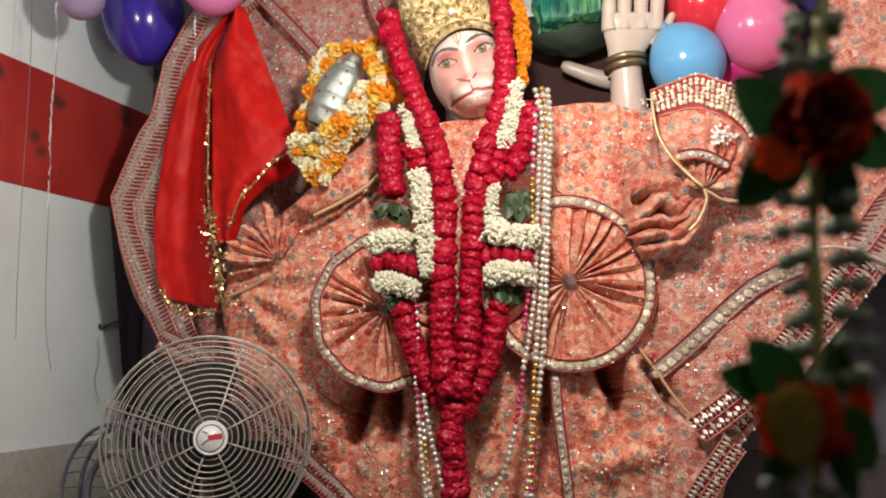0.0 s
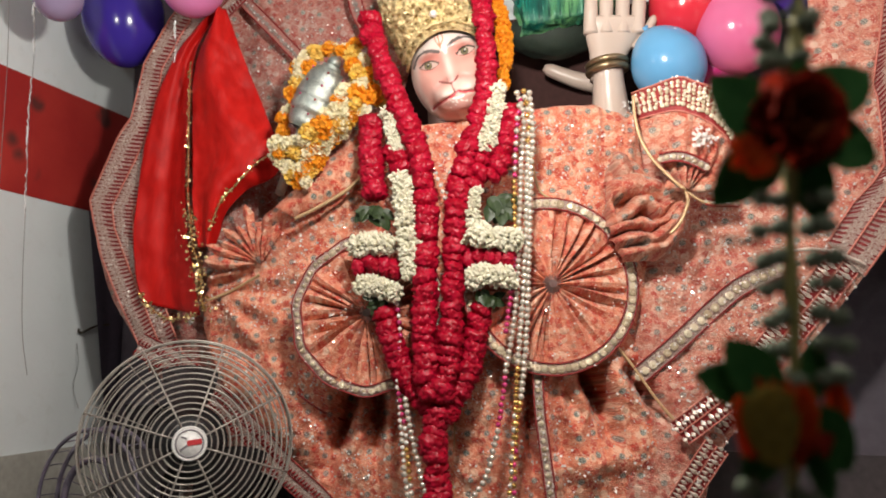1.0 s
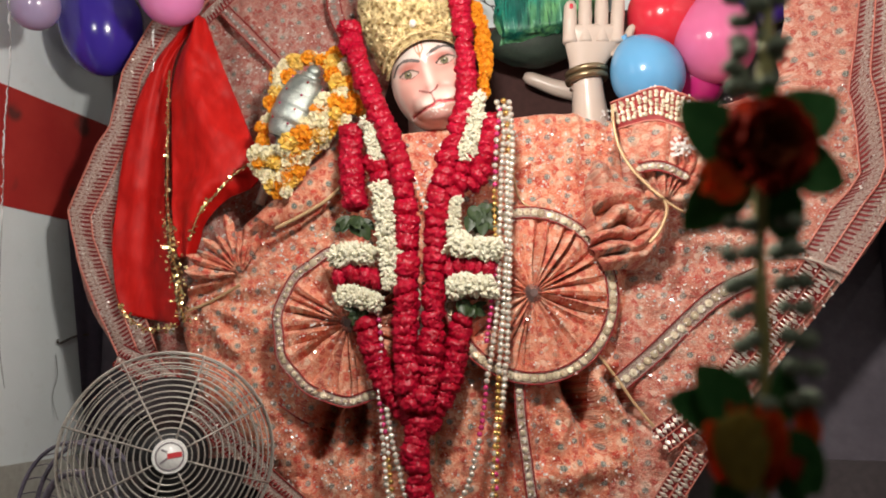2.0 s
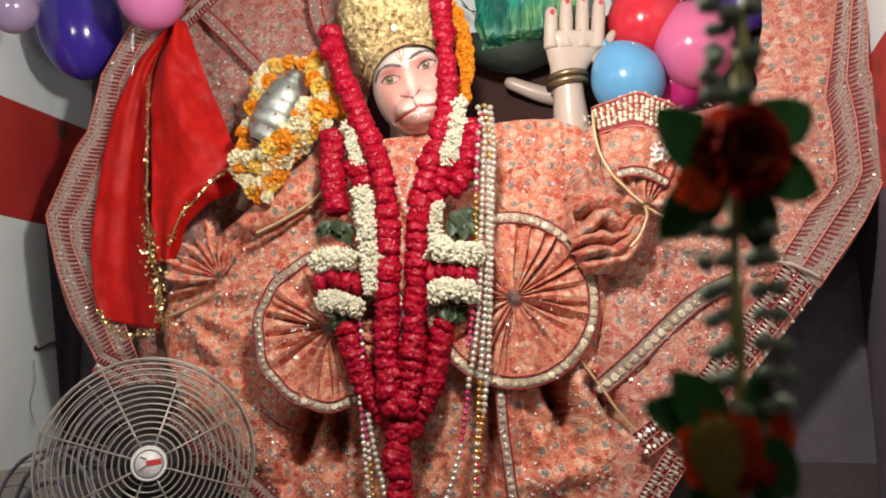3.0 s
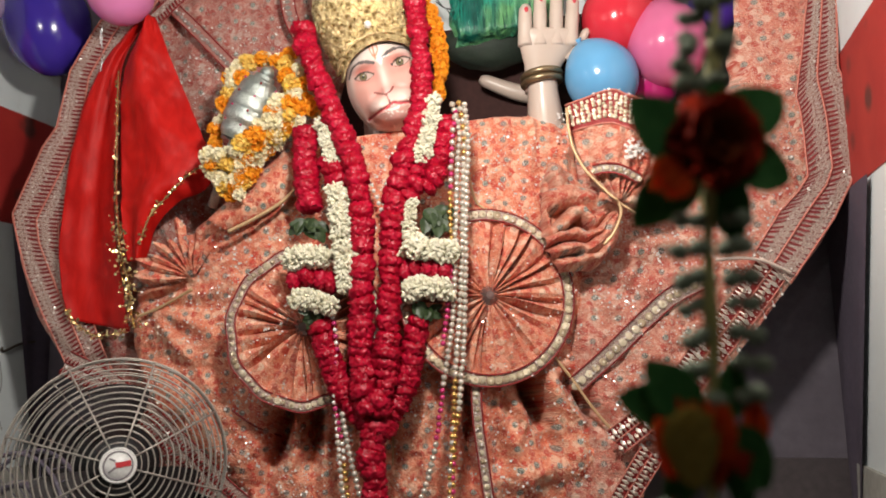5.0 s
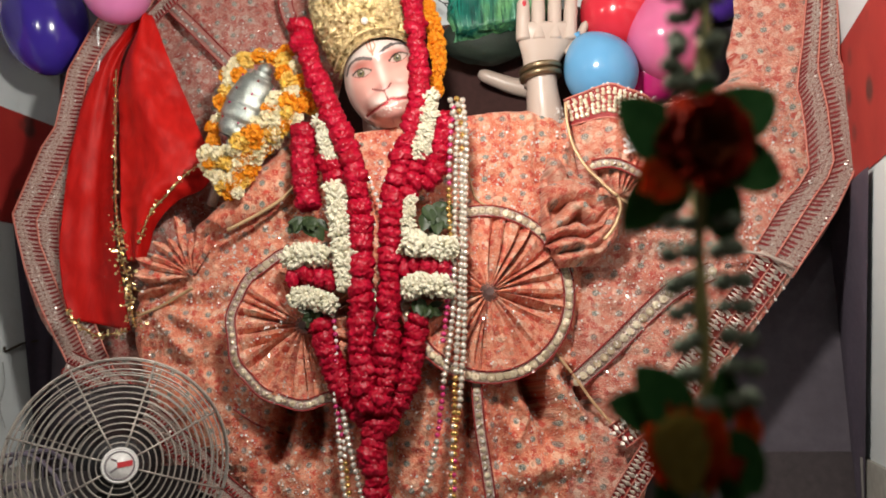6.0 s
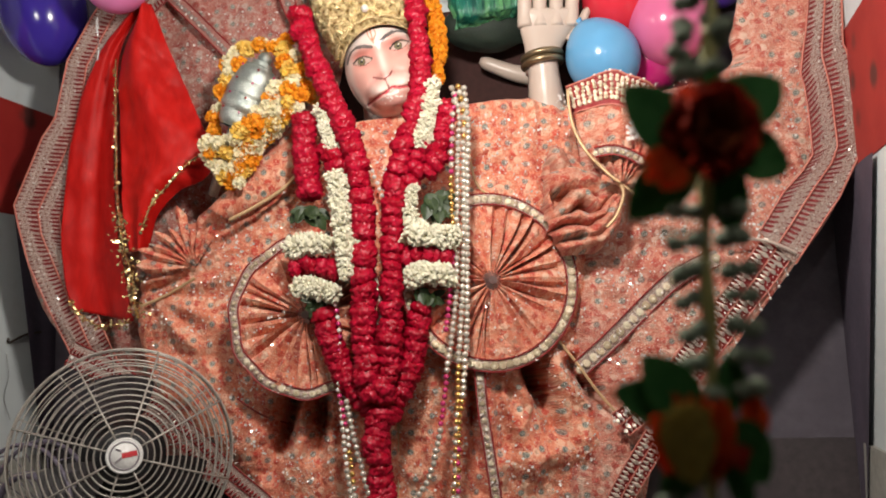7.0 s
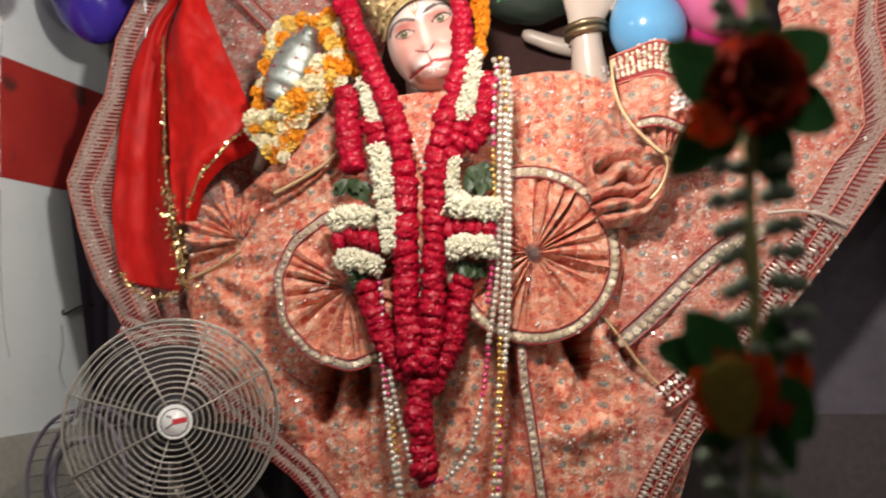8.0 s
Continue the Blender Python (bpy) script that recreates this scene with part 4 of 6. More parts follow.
# the other sleeve, towards the mace
bm = bmesh.new()
sheet(bm, [(-0.193, 2.465, 2.241), (-0.292, 2.483, 2.159), (-0.401, 2.502, 2.064), (-0.474, 2.515, 2.003)], [(-0.165, 2.460, 2.125), (-0.236, 2.472, 2.056), (-0.326, 2.489, 2.006), (-0.417, 2.505, 1.968)], 40, 60, lambda x, z, u, v: base_y(x) - 0.035 - 0.03 * math.sin(math.pi * u) - 0.006 * ripple(x, z, 14, 1))
part("sleeve", bm, ROBE, costume, "short brocade sleeve over the arm that holds the mace")


def bow(centre, spread, label, material, deep=0.026):
    """Stiff pleats that fan out of one gathered spot, with an uneven edge and a band of lace sewn across each."""
    c = Vector(centre)
    for k, (a0, a1, reach) in enumerate(spread):
        bm = bmesh.new()
        rows = []
        peak = random.uniform(0.35, 0.65)
        for j in range(12):
            q = j / 11
            row = []
            for i in range(13):
                u = i / 12
                fold = u / peak if u < peak else (1 - u) / (1 - peak)
                a = radians(a0 + (a1 - a0) * u + 5 * math.sin(2.2 * q + k) * q)
                r = 0.012 + (reach * (1 - 0.16 * abs(2 * u - 1)) - 0.012) * q
                high = 0.012 + deep * min(1.0, 1.6 * q) * fold**0.8 + 0.012 * noise.noise((7 * q, 5 * u, a0))
                x, z = c.x + r * math.cos(a), c.z + r * math.sin(a)
                row.append(bm.verts.new((x, base_y(x) + 0.02 - high, z)))
            rows.append(row)
        grid(bm, rows)
        part("bow_pleat", bm, material, costume, label)


bow((-0.528, 2.565, 1.828), [(52, 70, 0.14), (72, 88, 0.115), (90, 104, 0.12), (103, 116, 0.20), (117, 127, 0.15), (126, 139, 0.17), (141, 152, 0.16), (153, 166, 0.19), (170, 188, 0.185)], "stiff brocade pleat of the gathered sleeve end", ROBE)


# cloth bunched below the elbow: rolls that hang in bows from the knot, one under the other; each has a width and a height
ROLLS = [
    ([(0.578, 2.014), (0.610, 2.022), (0.650, 2.012), (0.690, 1.998), (0.716, 1.984)], 0.034, 0.080),
    ([(0.556, 1.912), (0.590, 1.936), (0.622, 1.967), (0.646, 1.968), (0.677, 1.936), (0.716, 1.970)], 0.017, 0.088),
    ([(0.542, 1.889), (0.590, 1.902), (0.623, 1.911), (0.655, 1.897), (0.690, 1.908), (0.730, 1.962)], 0.016, 0.094),
    ([(0.552, 1.848), (0.616, 1.870), (0.651, 1.859), (0.695, 1.880), (0.732, 1.946)], 0.020, 0.094),
    ([(0.578, 1.816), (0.629, 1.820), (0.682, 1.835), (0.718, 1.874), (0.741, 1.960)], 0.022, 0.084),
    ([(0.580, 2.118), (0.591, 2.074), (0.598, 2.034)], 0.026, 0.050),
    ([(0.556, 2.032), (0.547, 1.979), (0.552, 1.928)], 0.012, 0.060),
    ([(0.700, 1.990), (0.720, 1.976), (0.742, 1.972)], 0.020, 0.105),
    ([(0.690, 1.950), (0.705, 1.932), (0.712, 1.915)], 0.022, 0.062),
]


def rolled_y(x, z):
    """The rolls stand out as round folds; between them the cloth cuts back into the dark."""
    x, z = x + 0.006 * noise.noise((x * 22, 3, z * 22)), z + 0.008 * noise.noise((x * 22, 9, z * 22))
    out = 0.0
    for points, width, high in ROLLS:
        for (x0, z0), (x1, z1) in zip(points, points[1:]):
            dx, dz = x1 - x0, z1 - z0
            t = min(max(((x - x0) * dx + (z - z0) * dz) / (dx * dx + dz * dz), 0.0), 1.0)
            d = math.hypot(x - x0 - t * dx, z - z0 - t * dz) / width
            if d < 1.15:
                out = max(out, 1.12 * high * math.sqrt(1 - (d / 1.15) ** 2) ** 0.9)
    return base_y(x) + 0.012 - out - 0.010 * noise.noise((x * 34, 8, z * 34))


bm = bmesh.new()
sheet(bm, [(0.575, 2.3, 2.144), (0.548, 2.3, 2.062), (0.539, 2.3, 1.979), (0.538, 2.3, 1.913), (0.548, 2.3, 1.855), (0.584, 2.3, 1.800)], [(0.630, 2.3, 2.119), (0.690, 2.3, 2.036), (0.735, 2.3, 2.004), (0.756, 2.3, 1.975), (0.750, 2.3, 1.895), (0.688, 2.3, 1.806)], 130, 170, lambda x, z, u, v: rolled_y(x, z) + 0.05 * (2 * v - 1) ** 10 + 0.03 * (2 * u - 1) ** 12)
part("sleeve_frill", bm, SLEEVE, costume, "crumpled brocade gathered in folds below the elbow")
for line, r in (([(0.716, 2.178, 1.981), (0.769, 2.168, 1.982), (0.818, 2.160, 1.992)], 0.013), ([(0.716, 2.186, 1.990), (0.777, 2.172, 2.002), (0.818, 2.164, 2.024)], 0.014), ([(0.728, 2.180, 1.972), (0.700, 2.172, 1.986), (0.672, 2.180, 1.994)], 0.011)):
    bm = bmesh.new()
    tube(bm, spline(line, 16), r, 10, lambda t: 0.45 + 0.75 * t + 0.12 * math.sin(17 * t))
    part("sleeve_pleat", bm, SLEEVE, costume, "small pinched pleat beside the knot")


# sequins strewn over the cloth
def edge_x(line, z):
    """The outermost x at which an edge line crosses a height."""
    found = [a.x + (b.x - a.x) * (z - a.z) / (b.z - a.z) for a, b in zip(line, line[1:]) if (a.z - z) * (b.z - z) <= 0 and a.z != b.z]
    return found or [None]


def strew(count, left, right, x0, x1, z0, z1, depth):
    bm = bmesh.new()
    left, right = spline(left, 120), spline(right, 120)
    for _ in range(count):
        x, z = random.uniform(x0, x1), random.uniform(z0, z1)
        if noise.noise((x * 6, 31, z * 6)) < random.uniform(-0.7, 0.3):
            continue
        a, b = edge_x(left, z)[0], edge_x(right, z)[-1]
        if a is not None and b is not None and a + 0.02 < x < b - 0.02:
            disc(bm, Vector((x, depth(x, z) - 0.004, z)), random.choice((0.0015, 0.0018, 0.002, 0.0022, 0.0026, 0.0032, 0.0044)), 0.38)
    tagged(part("sequin_scatter", bm, SEQUIN, costume, "strewn silver sequins", smooth=False), kind="stuff")


strew(8600, DRESS_LEFT, DRESS_RIGHT, -0.7, 0.9, 1.0, 2.3, lambda x, z: dress_y(x, z))
strew(6400, DRESS_RIGHT, CAPE_RIGHT, 0.6, 1.35, 1.2, 2.6, lambda x, z: cape_y(x, z) - 0.12)
strew(4600, CAPE_LEFT, PANEL_EDGE, -1.1, 0.05, 1.4, 2.75, lambda x, z: cape_y(x, z))

# ---- statue ----
PAINT = Nodes("enamel_paint")
tone = PAINT.node("ShaderNodeVertexColor")
tone.layer_name = "paint"
PAINT.bump(PAINT.noise(60, 3), 0.05, 0.001)
ENAMEL = PAINT.done(PAINT.mix(PAINT.math("MULTIPLY", PAINT.ramp(PAINT.noise(18, 4), 0.4, 0.8), 0.12), tone.outputs[0], (0.6, 0.5, 0.42)), 0.32)

az = Vector((0.0, -0.93, -0.36)).normalized()
ax = Vector((0, 0, 1)).cross(az).normalized()
ax = (math.cos(radians(18)) * ax + math.sin(radians(18)) * az.cross(ax)).normalized()
ay = az.cross(ax)
HEAD = Matrix.Translation((0.075, 2.370, 2.434)) @ Matrix((ax, ay, az)).transposed().to_4x4()  # x to its right side in view, y up, z out of the face


def bell(a, b, ca, cb, sa, sb):
    return math.exp(-(((a - ca) / sa) ** 2) - (((b - cb) / sb) ** 2))


def mouth_b(a):
    return -0.108 - 3.2 * a * a + 0.006 * math.exp(-((a / 0.012) ** 2))


def face_out(a, b):
    d = 0.078 * bell(a, b, 0, -0.13, 0.082, 0.058) + 0.010 * bell(a, b, -0.005, -0.03, 0.02, 0.05) + 0.014 * bell(a, b, -0.008, -0.058, 0.026, 0.018)
    for s in (-1, 1):
        d += -0.016 * bell(a, b, s * 0.06, -0.004, 0.036, 0.026) + 0.012 * bell(a, b, s * 0.058, 0.034, 0.04, 0.014)
        d += 0.007 * bell(a, b, s * 0.06, -0.002, 0.024, 0.013) + 0.027 * bell(a, b, s * 0.046, -0.096, 0.032, 0.026)
    g = abs(a) - 0.028 - 0.9 * max(0.0, -0.055 - b)
    d -= 0.005 * math.exp(-((g / 0.013) ** 2)) * bell(0, b, 0, -0.085, 1, 0.03)
    d -= 0.010 * math.exp(-(((b - mouth_b(a)) / 0.0055) ** 2)) * (abs(a) < 0.095)
    q = math.hypot(a / 0.084, (b + 0.116) / 0.056) - 1
    d -= 0.008 * math.exp(-((q / 0.15) ** 2)) * (abs(a) > 0.02)
    d += 0.010 * bell(a, b, 0, -0.155, 0.05, 0.018) + 0.026 * bell(a, b, 0, 0.085, 0.12, 0.042)
    return d


def stroke(a, b, line, thick):
    """Whether a spot lies on a painted line."""
    for (x0, y0), (x1, y1) in zip(line, line[1:]):
        dx, dy = x1 - x0, y1 - y0
        t = min(1.0, max(0.0, ((a - x0) * dx + (b - y0) * dy) / (dx * dx + dy * dy)))
        if math.hypot(a - x0 - t * dx, b - y0 - t * dy) < thick:
            return True
    return False


BROWS = [[(-0.0205, 0.0270), (-0.042, 0.0365), (-0.0637, 0.0395), (-0.083, 0.033), (-0.097, 0.0205), (-0.109, 0.003)], [(0.0118, 0.0330), (0.030, 0.0430), (0.050, 0.0475), (0.072, 0.0450), (0.0873, 0.0380), (0.103, 0.022)]]


def face_paint(a, b, front):
    c = Vector((0.72, 0.40, 0.335))
    if not front:
        return c
    c = c.lerp(Vector((0.75, 0.64, 0.58)), min(1.0, max(0.0, (math.hypot(a / 0.130, (b + 0.06) / 0.15) - 0.74) * 9)))
    for line in BROWS:  # white forehead above the brows
        k = min(range(5), key=lambda i: abs((line[i][0] + line[i + 1][0]) / 2 - a))
        (x0, y0), (x1, y1) = line[k], line[k + 1]
        over = b - (y0 + (y1 - y0) * (a - x0) / (x1 - x0))
        if (line[0][0] < 0) == (a < 0) and over > 0:
            c = c.lerp(Vector((0.75, 0.64, 0.58)), min(1.0, over * 160))
    c = c.lerp(Vector((0.86, 0.73, 0.66)), 0.85 * bell(a, b, -0.045, -0.095, 0.035, 0.022))
    c = c.lerp(Vector((0.86, 0.73, 0.66)), 0.85 * bell(a, b, 0.035, -0.092, 0.035, 0.022))
    c = c.lerp(Vector((0.86, 0.74, 0.67)), 0.7 * bell(a, b, -0.004, -0.025, 0.012, 0.04))
    for s in (-1, 1):
        c = c.lerp(Vector((0.56, 0.16, 0.13)), 0.85 * bell(a, b, s * 0.060, 0.014, 0.040, 0.013))
        c = c.lerp(Vector((0.66, 0.24, 0.20)), 0.7 * bell(a, b, s * 0.064, -0.015, 0.036, 0.013))
        c = c.lerp(Vector((0.70, 0.28, 0.24)), 0.6 * bell(a, b, s * 0.026, 0.004, 0.012, 0.03))
        c = c.lerp(Vector((0.76, 0.36, 0.31)), 0.6 * bell(a, b, s * 0.082, -0.055, 0.036, 0.04))
    c = c.lerp(Vector((0.74, 0.36, 0.32)), 0.6 * bell(a, b, -0.012, -0.064, 0.034, 0.014))
    c = c.lerp(Vector((0.76, 0.33, 0.30)), 0.7 * bell(a, b, -0.01, -0.165, 0.075, 0.03))
    # shade in the groove round the muzzle, put into the paint as a tint
    q = math.hypot(a / 0.088, (b + 0.116) / 0.058) - 1
    c = c.lerp(Vector((0.60, 0.28, 0.24)), 0.5 * math.exp(-((q / 0.10) ** 2)) * min(1.0, abs(a) / 0.03))
    for s, ex, ey, tilt in ((-1, -0.0598, -0.006, -0.04), (1, 0.0604, 0.003, 0.04)):
        u, v = (a - ex) / 0.0285, (b - ey - tilt * (a - ex)) / 0.0122
        lid = 1 - u * u
        if abs(u) < 1 and -0.75 * lid < v < lid:
            c = Vector((0.58, 0.43, 0.37))
            r = math.hypot(a - ex + 0.004, b - ey - 0.002)
            if r < 0.0120:
                c = Vector((0.20, 0.18, 0.085)) if r < 0.0092 else Vector((0.07, 0.065, 0.04))
            if r < 0.0050:
                c = Vector((0.02, 0.02, 0.02))
            # small white glint painted beside the pupil
            if math.hypot(a - ex + 0.001, b - ey - 0.006) < 0.0022:
                c = Vector((0.85, 0.85, 0.82))
        elif abs(u) < 1.12 and 0 <= v - max(lid, 0) < 0.46:
            c = Vector((0.05, 0.03, 0.025))
        elif abs(u) < 1.06 and v < 0 and 0 <= -v - 0.75 * max(lid, 0) < 0.18:
            c = Vector((0.22, 0.07, 0.06))
    for k, line in enumerate(BROWS):
        near = abs(a - line[0][0]) < 0.045
        if stroke(a, b, line, 0.0050 if near else 0.0030):
            c = Vector((0.10, 0.085, 0.085))
    if abs(b - mouth_b(a)) < 0.0042 - 0.012 * abs(a + 0.03) ** 1.6 and -0.092 < a < 0.092:
        c = Vector((0.50, 0.04, 0.06))
    if -0.052 < a < 0.038 and mouth_b(a) - 0.030 < b < mouth_b(a) - 0.003 and noise.noise((a * 130, b * 130, 3)) > 0.02 + 260 * (a + 0.008 + 1.1 * (b - mouth_b(a) + 0.014)) ** 2:
        c = Vector((0.90, 0.85, 0.78))
    if stroke(a, b, [(-0.044, -0.0590), (-0.030, -0.0665), (-0.013, -0.0725), (0.002, -0.0675), (0.0145, -0.0580)], 0.0026) or stroke(a, b, [(-0.013, -0.072), (-0.0086, -0.104)], 0.0021):
        c = Vector((0.24, 0.06, 0.055))
    if stroke(a, b, [(-0.006, 0.088), (-0.010, 0.055), (-0.0115, 0.036)], 0.0022) or stroke(a, b, [(0.005, 0.088), (0.004, 0.058), (-0.0115, 0.040)], 0.0018) or stroke(a, b, [(-0.017, 0.088), (-0.019, 0.060), (-0.0115, 0.040)], 0.0018):
        c = c.lerp(Vector((0.66, 0.16, 0.05)), 0.85)
    return c


FINGERS = [(0.519, 0.521, 2.642), (0.566, 0.569, 2.677), (0.617, 0.621, 2.687), (0.665, 0.673, 2.673)]


def build_statue():
    bm = bmesh.new()
    paint = bm.verts.layers.float_color.new("paint")
    rows = []
    for j in range(191):
        f = math.pi * (j / 190 - 0.5)
        row = []
        for i in range(280):
            h = 2 * math.pi * i / 280
            a, b, c = 0.130 * math.sin(h) * math.cos(f), -0.055 + 0.155 * math.sin(f), 0.115 * math.cos(h) * math.cos(f)
            front = c > 0
            if front:
                c += face_out(a, b) * min(1.0, 3 * c / 0.115)
            v = bm.verts.new(HEAD @ Vector((a, b, c - 0.10)))
            v[paint] = (*face_paint(a, b, front), 1)
            row.append(v)
        rows.append(row + row[:1])
    grid(bm, rows)
    skin = (0.53, 0.43, 0.365, 1)
    before = len(bm.verts)
    up = Vector((0, 0, 1))
    # forearm, palm and fingers of the raised arm
    tube(bm, spline([(0.592, 2.480, 2.225), (0.590, 2.470, 2.279), (0.582, 2.450, 2.353), (0.576, 2.438, 2.437)], 20), 0.05, 20, lambda t: 1.32 - 0.36 * min(1.0, 1.3 * t))
    rings = []
    for x, z, w, d in ((0.573, 2.395, 0.047, 0.040), (0.575, 2.440, 0.050, 0.034), (0.582, 2.475, 0.062, 0.030), (0.588, 2.510, 0.080, 0.029), (0.591, 2.540, 0.091, 0.026), (0.592, 2.562, 0.092, 0.022), (0.593, 2.572, 0.084, 0.014)):
        rings.append([bm.verts.new((x + w * math.copysign(abs(math.cos(h)) ** 0.8, math.cos(h)), 2.446 - 0.45 * (z - 2.44) + d * math.sin(h), z)) for h in (2 * math.pi * i / 28 for i in range(28))])
    for a, b in zip(rings, rings[1:]):
        for k in range(28):
            bm.faces.new((a[k], a[(k + 1) % 28], b[(k + 1) % 28], b[k]))
    bm.faces.new(rings[0][::-1])
    bm.faces.new(rings[-1])
    for x0, x1, z1 in FINGERS:
        root, tip = Vector((x0, 2.394, 2.545)), Vector((x1, 2.378, z1))
        tube(bm, spline([root - up * 0.025, root, root.lerp(tip, 0.3), root.lerp(tip, 0.6), root.lerp(tip, 0.88), tip - up * 0.004, tip + Vector((0, 0.004, 0.003))], 26), 0.0222, 16, lambda t: (1.04 - 0.16 * t + 0.05 * math.exp(-(((t - 0.55) / 0.08) ** 2))) * math.sqrt(max(0.05, 1 - max(0.0, (t - 0.86) / 0.145) ** 2)))
    root, tip = Vector((0.662, 2.420, 2.480)), Vector((0.716, 2.400, 2.582))
    tube(bm, spline([root, root.lerp(tip, 0.5) + Vector((0.006, 0, 0)), tip - up * 0.01, tip], 20), 0.0175, 14, lambda t: (1.15 - 0.45 * t) * math.sqrt(max(0.05, 1 - max(0.0, (t - 0.88) / 0.125) ** 2)))
    # pale limb behind the arm, neck and the plain body under the robe
    tube(bm, spline([(0.405, 2.660, 2.512), (0.462, 2.660, 2.488), (0.529, 2.660, 2.464), (0.605, 2.660, 2.450)], 18), 0.03, 16, lambda t: (0.7 + 0.4 * t) * min(1.0, 0.5 + 6 * t))
    tube(bm, spline([(0.074, 2.600, 2.130), (0.075, 2.600, 2.207), (0.069, 2.600, 2.322), (0.062, 2.600, 2.439)], 14), 0.06, 20)
    tube(bm, [Vector((0.05, 2.715, z)) for z in (0.62, 1.0, 1.4, 1.8, 2.1, 2.2)], 0.10, 20, lambda t: 1.0 + 0.35 * math.sin(math.pi * t))
    bm.verts.ensure_lookup_table()
    for v in bm.verts[before:]:
        v[paint] = skin
    before = len(bm.verts)
    for _, x1, z1 in FINGERS:
        ball(bm, Matrix.Translation(Vector((x1, 2.3605, z1 - 0.017))) @ Matrix.Diagonal((0.0068, 0.003, 0.0092, 1)), 10, 8)
    bm.verts.ensure_lookup_table()
    for v in bm.verts[before:]:
        v[paint] = (0.55, 0.03, 0.05, 1)
    me = as_mesh("statue", bm)
    me.materials.append(ENAMEL)
    return tagged(new("statue", me), "painted temple statue with a pale pink monkey face", "statue")


build_statue()

# bangle on the raised wrist
BRONZE = plain("aged_bronze", (0.30, 0.22, 0.13), (0.42, 0.33, 0.2), 30, 0.35, 0.85)
place = Vector((0.575, 2.436, 2.428))
bangle = thing("bangle", place, "double bronze bangle on the raised wrist", "bangle")
for dz in (-0.011, 0.011):
    bm = bmesh.new()
    hoop(bm, place + Vector((0, 0, dz)), 0.058, 0.0105, Vector((1, 0, 0.12)).normalized(), Vector((0, 1, 0)), 48, 10)
    part("ring", bm, BRONZE, bangle)

# crown
GOLD = Nodes("embossed_gold")
lines = GOLD.cells(52, 1.0)
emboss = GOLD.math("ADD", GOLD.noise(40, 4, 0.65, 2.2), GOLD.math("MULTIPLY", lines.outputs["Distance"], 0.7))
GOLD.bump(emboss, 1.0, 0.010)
# shading put into the gold: hollows darkened, raised relief brightened like highlights
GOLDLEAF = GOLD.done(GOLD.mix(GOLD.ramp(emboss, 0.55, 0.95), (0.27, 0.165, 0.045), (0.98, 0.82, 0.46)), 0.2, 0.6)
crown = thing("crown", HEAD.translation, "embossed gold crown with a beaded rim", "crown")
bm = bmesh.new()
rows = []
for j in range(150):
    t = j / 149
    row = []
    for i in range(420):
        h = 2 * math.pi * i / 420
        r = 0.128 + 0.022 * math.sin(math.pi * min(1, t * 1.25)) - 0.05 * max(0.0, t - 0.55) * 2
        p = Vector((math.cos(h) * 9, math.sin(h) * 9, t * 17))
        swirl = noise.noise(p * 1.1 + 1.4 * noise.noise_vector(p * 0.5))
        r += (0.010 * (1 - min(1.0, abs(swirl) * 4)) + 0.003 * noise.noise(p * 4)) * (t > 0.09) * (0.35 if abs(t - 0.24) < 0.02 else 1.0)
        b = 0.060 + 0.316 * t + (0.022 * (1 - abs(math.sin(h)) ** 1.2) - 0.062 * abs(math.sin(h)) ** 3) * (math.cos(h) > 0) * (1 - t)
        row.append(bm.verts.new(HEAD @ Vector((r * math.sin(h), b, r * (0.86 + 0.09 * min(1.0, 3 * t)) * math.cos(h) - 0.105))))
    rows.append(row + row[:1])
grid(bm, rows)
bm.faces.new([v for v in rows[-1][:-1]])
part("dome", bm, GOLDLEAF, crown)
bm = bmesh.new()
for k, (lift, rr) in enumerate(((0.0, 0.0065), (0.024, 0.0075))):
    for i in range(64):
        h = math.pi * (i / 63 - 0.5) * 1.15
        b = 0.064 + lift + (0.022 * (1 - abs(math.sin(h)) ** 1.2) - 0.062 * abs(math.sin(h)) ** 3) * (math.cos(h) > 0)
        r = 0.133 + 0.25 * lift
        bmesh.ops.create_icosphere(bm, subdivisions=1, radius=rr, matrix=Matrix.Translation(HEAD @ Vector((r * math.sin(h), b, r * 0.88 * math.cos(h) - 0.105))))
tagged(part("bead_trim", bm, GOLDLEAF, crown, "rows of small gold beads"), kind="stuff")
bm = bmesh.new()
bmesh.ops.create_cone(bm, cap_ends=True, segments=8, radius1=0.011, radius2=0.004, depth=0.01, matrix=HEAD @ Matrix.Translation((0.0, 0.135, 0.048)))
part("crest_jewel", bm, SEQUIN, crown, "clear faceted stone", smooth=False)

# the green hill that the hand holds up
n = Nodes("green_gloss_paint")
streak = n.noise(75, 4, 0.7, 0.5, n.stretch(1, 1, 0.10))
broad = n.noise(16, 3, 0.6, 0.4, n.stretch(1, 1, 0.22))
n.bump(streak, 0.9, 0.008)
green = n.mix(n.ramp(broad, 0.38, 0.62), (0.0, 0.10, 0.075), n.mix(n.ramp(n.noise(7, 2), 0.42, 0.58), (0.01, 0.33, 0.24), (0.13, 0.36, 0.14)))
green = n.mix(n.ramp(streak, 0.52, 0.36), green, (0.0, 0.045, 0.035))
# green streaks are the paint's own; the whitish ones are painted highlights
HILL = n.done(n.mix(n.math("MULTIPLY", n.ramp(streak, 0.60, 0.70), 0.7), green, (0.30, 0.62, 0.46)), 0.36)
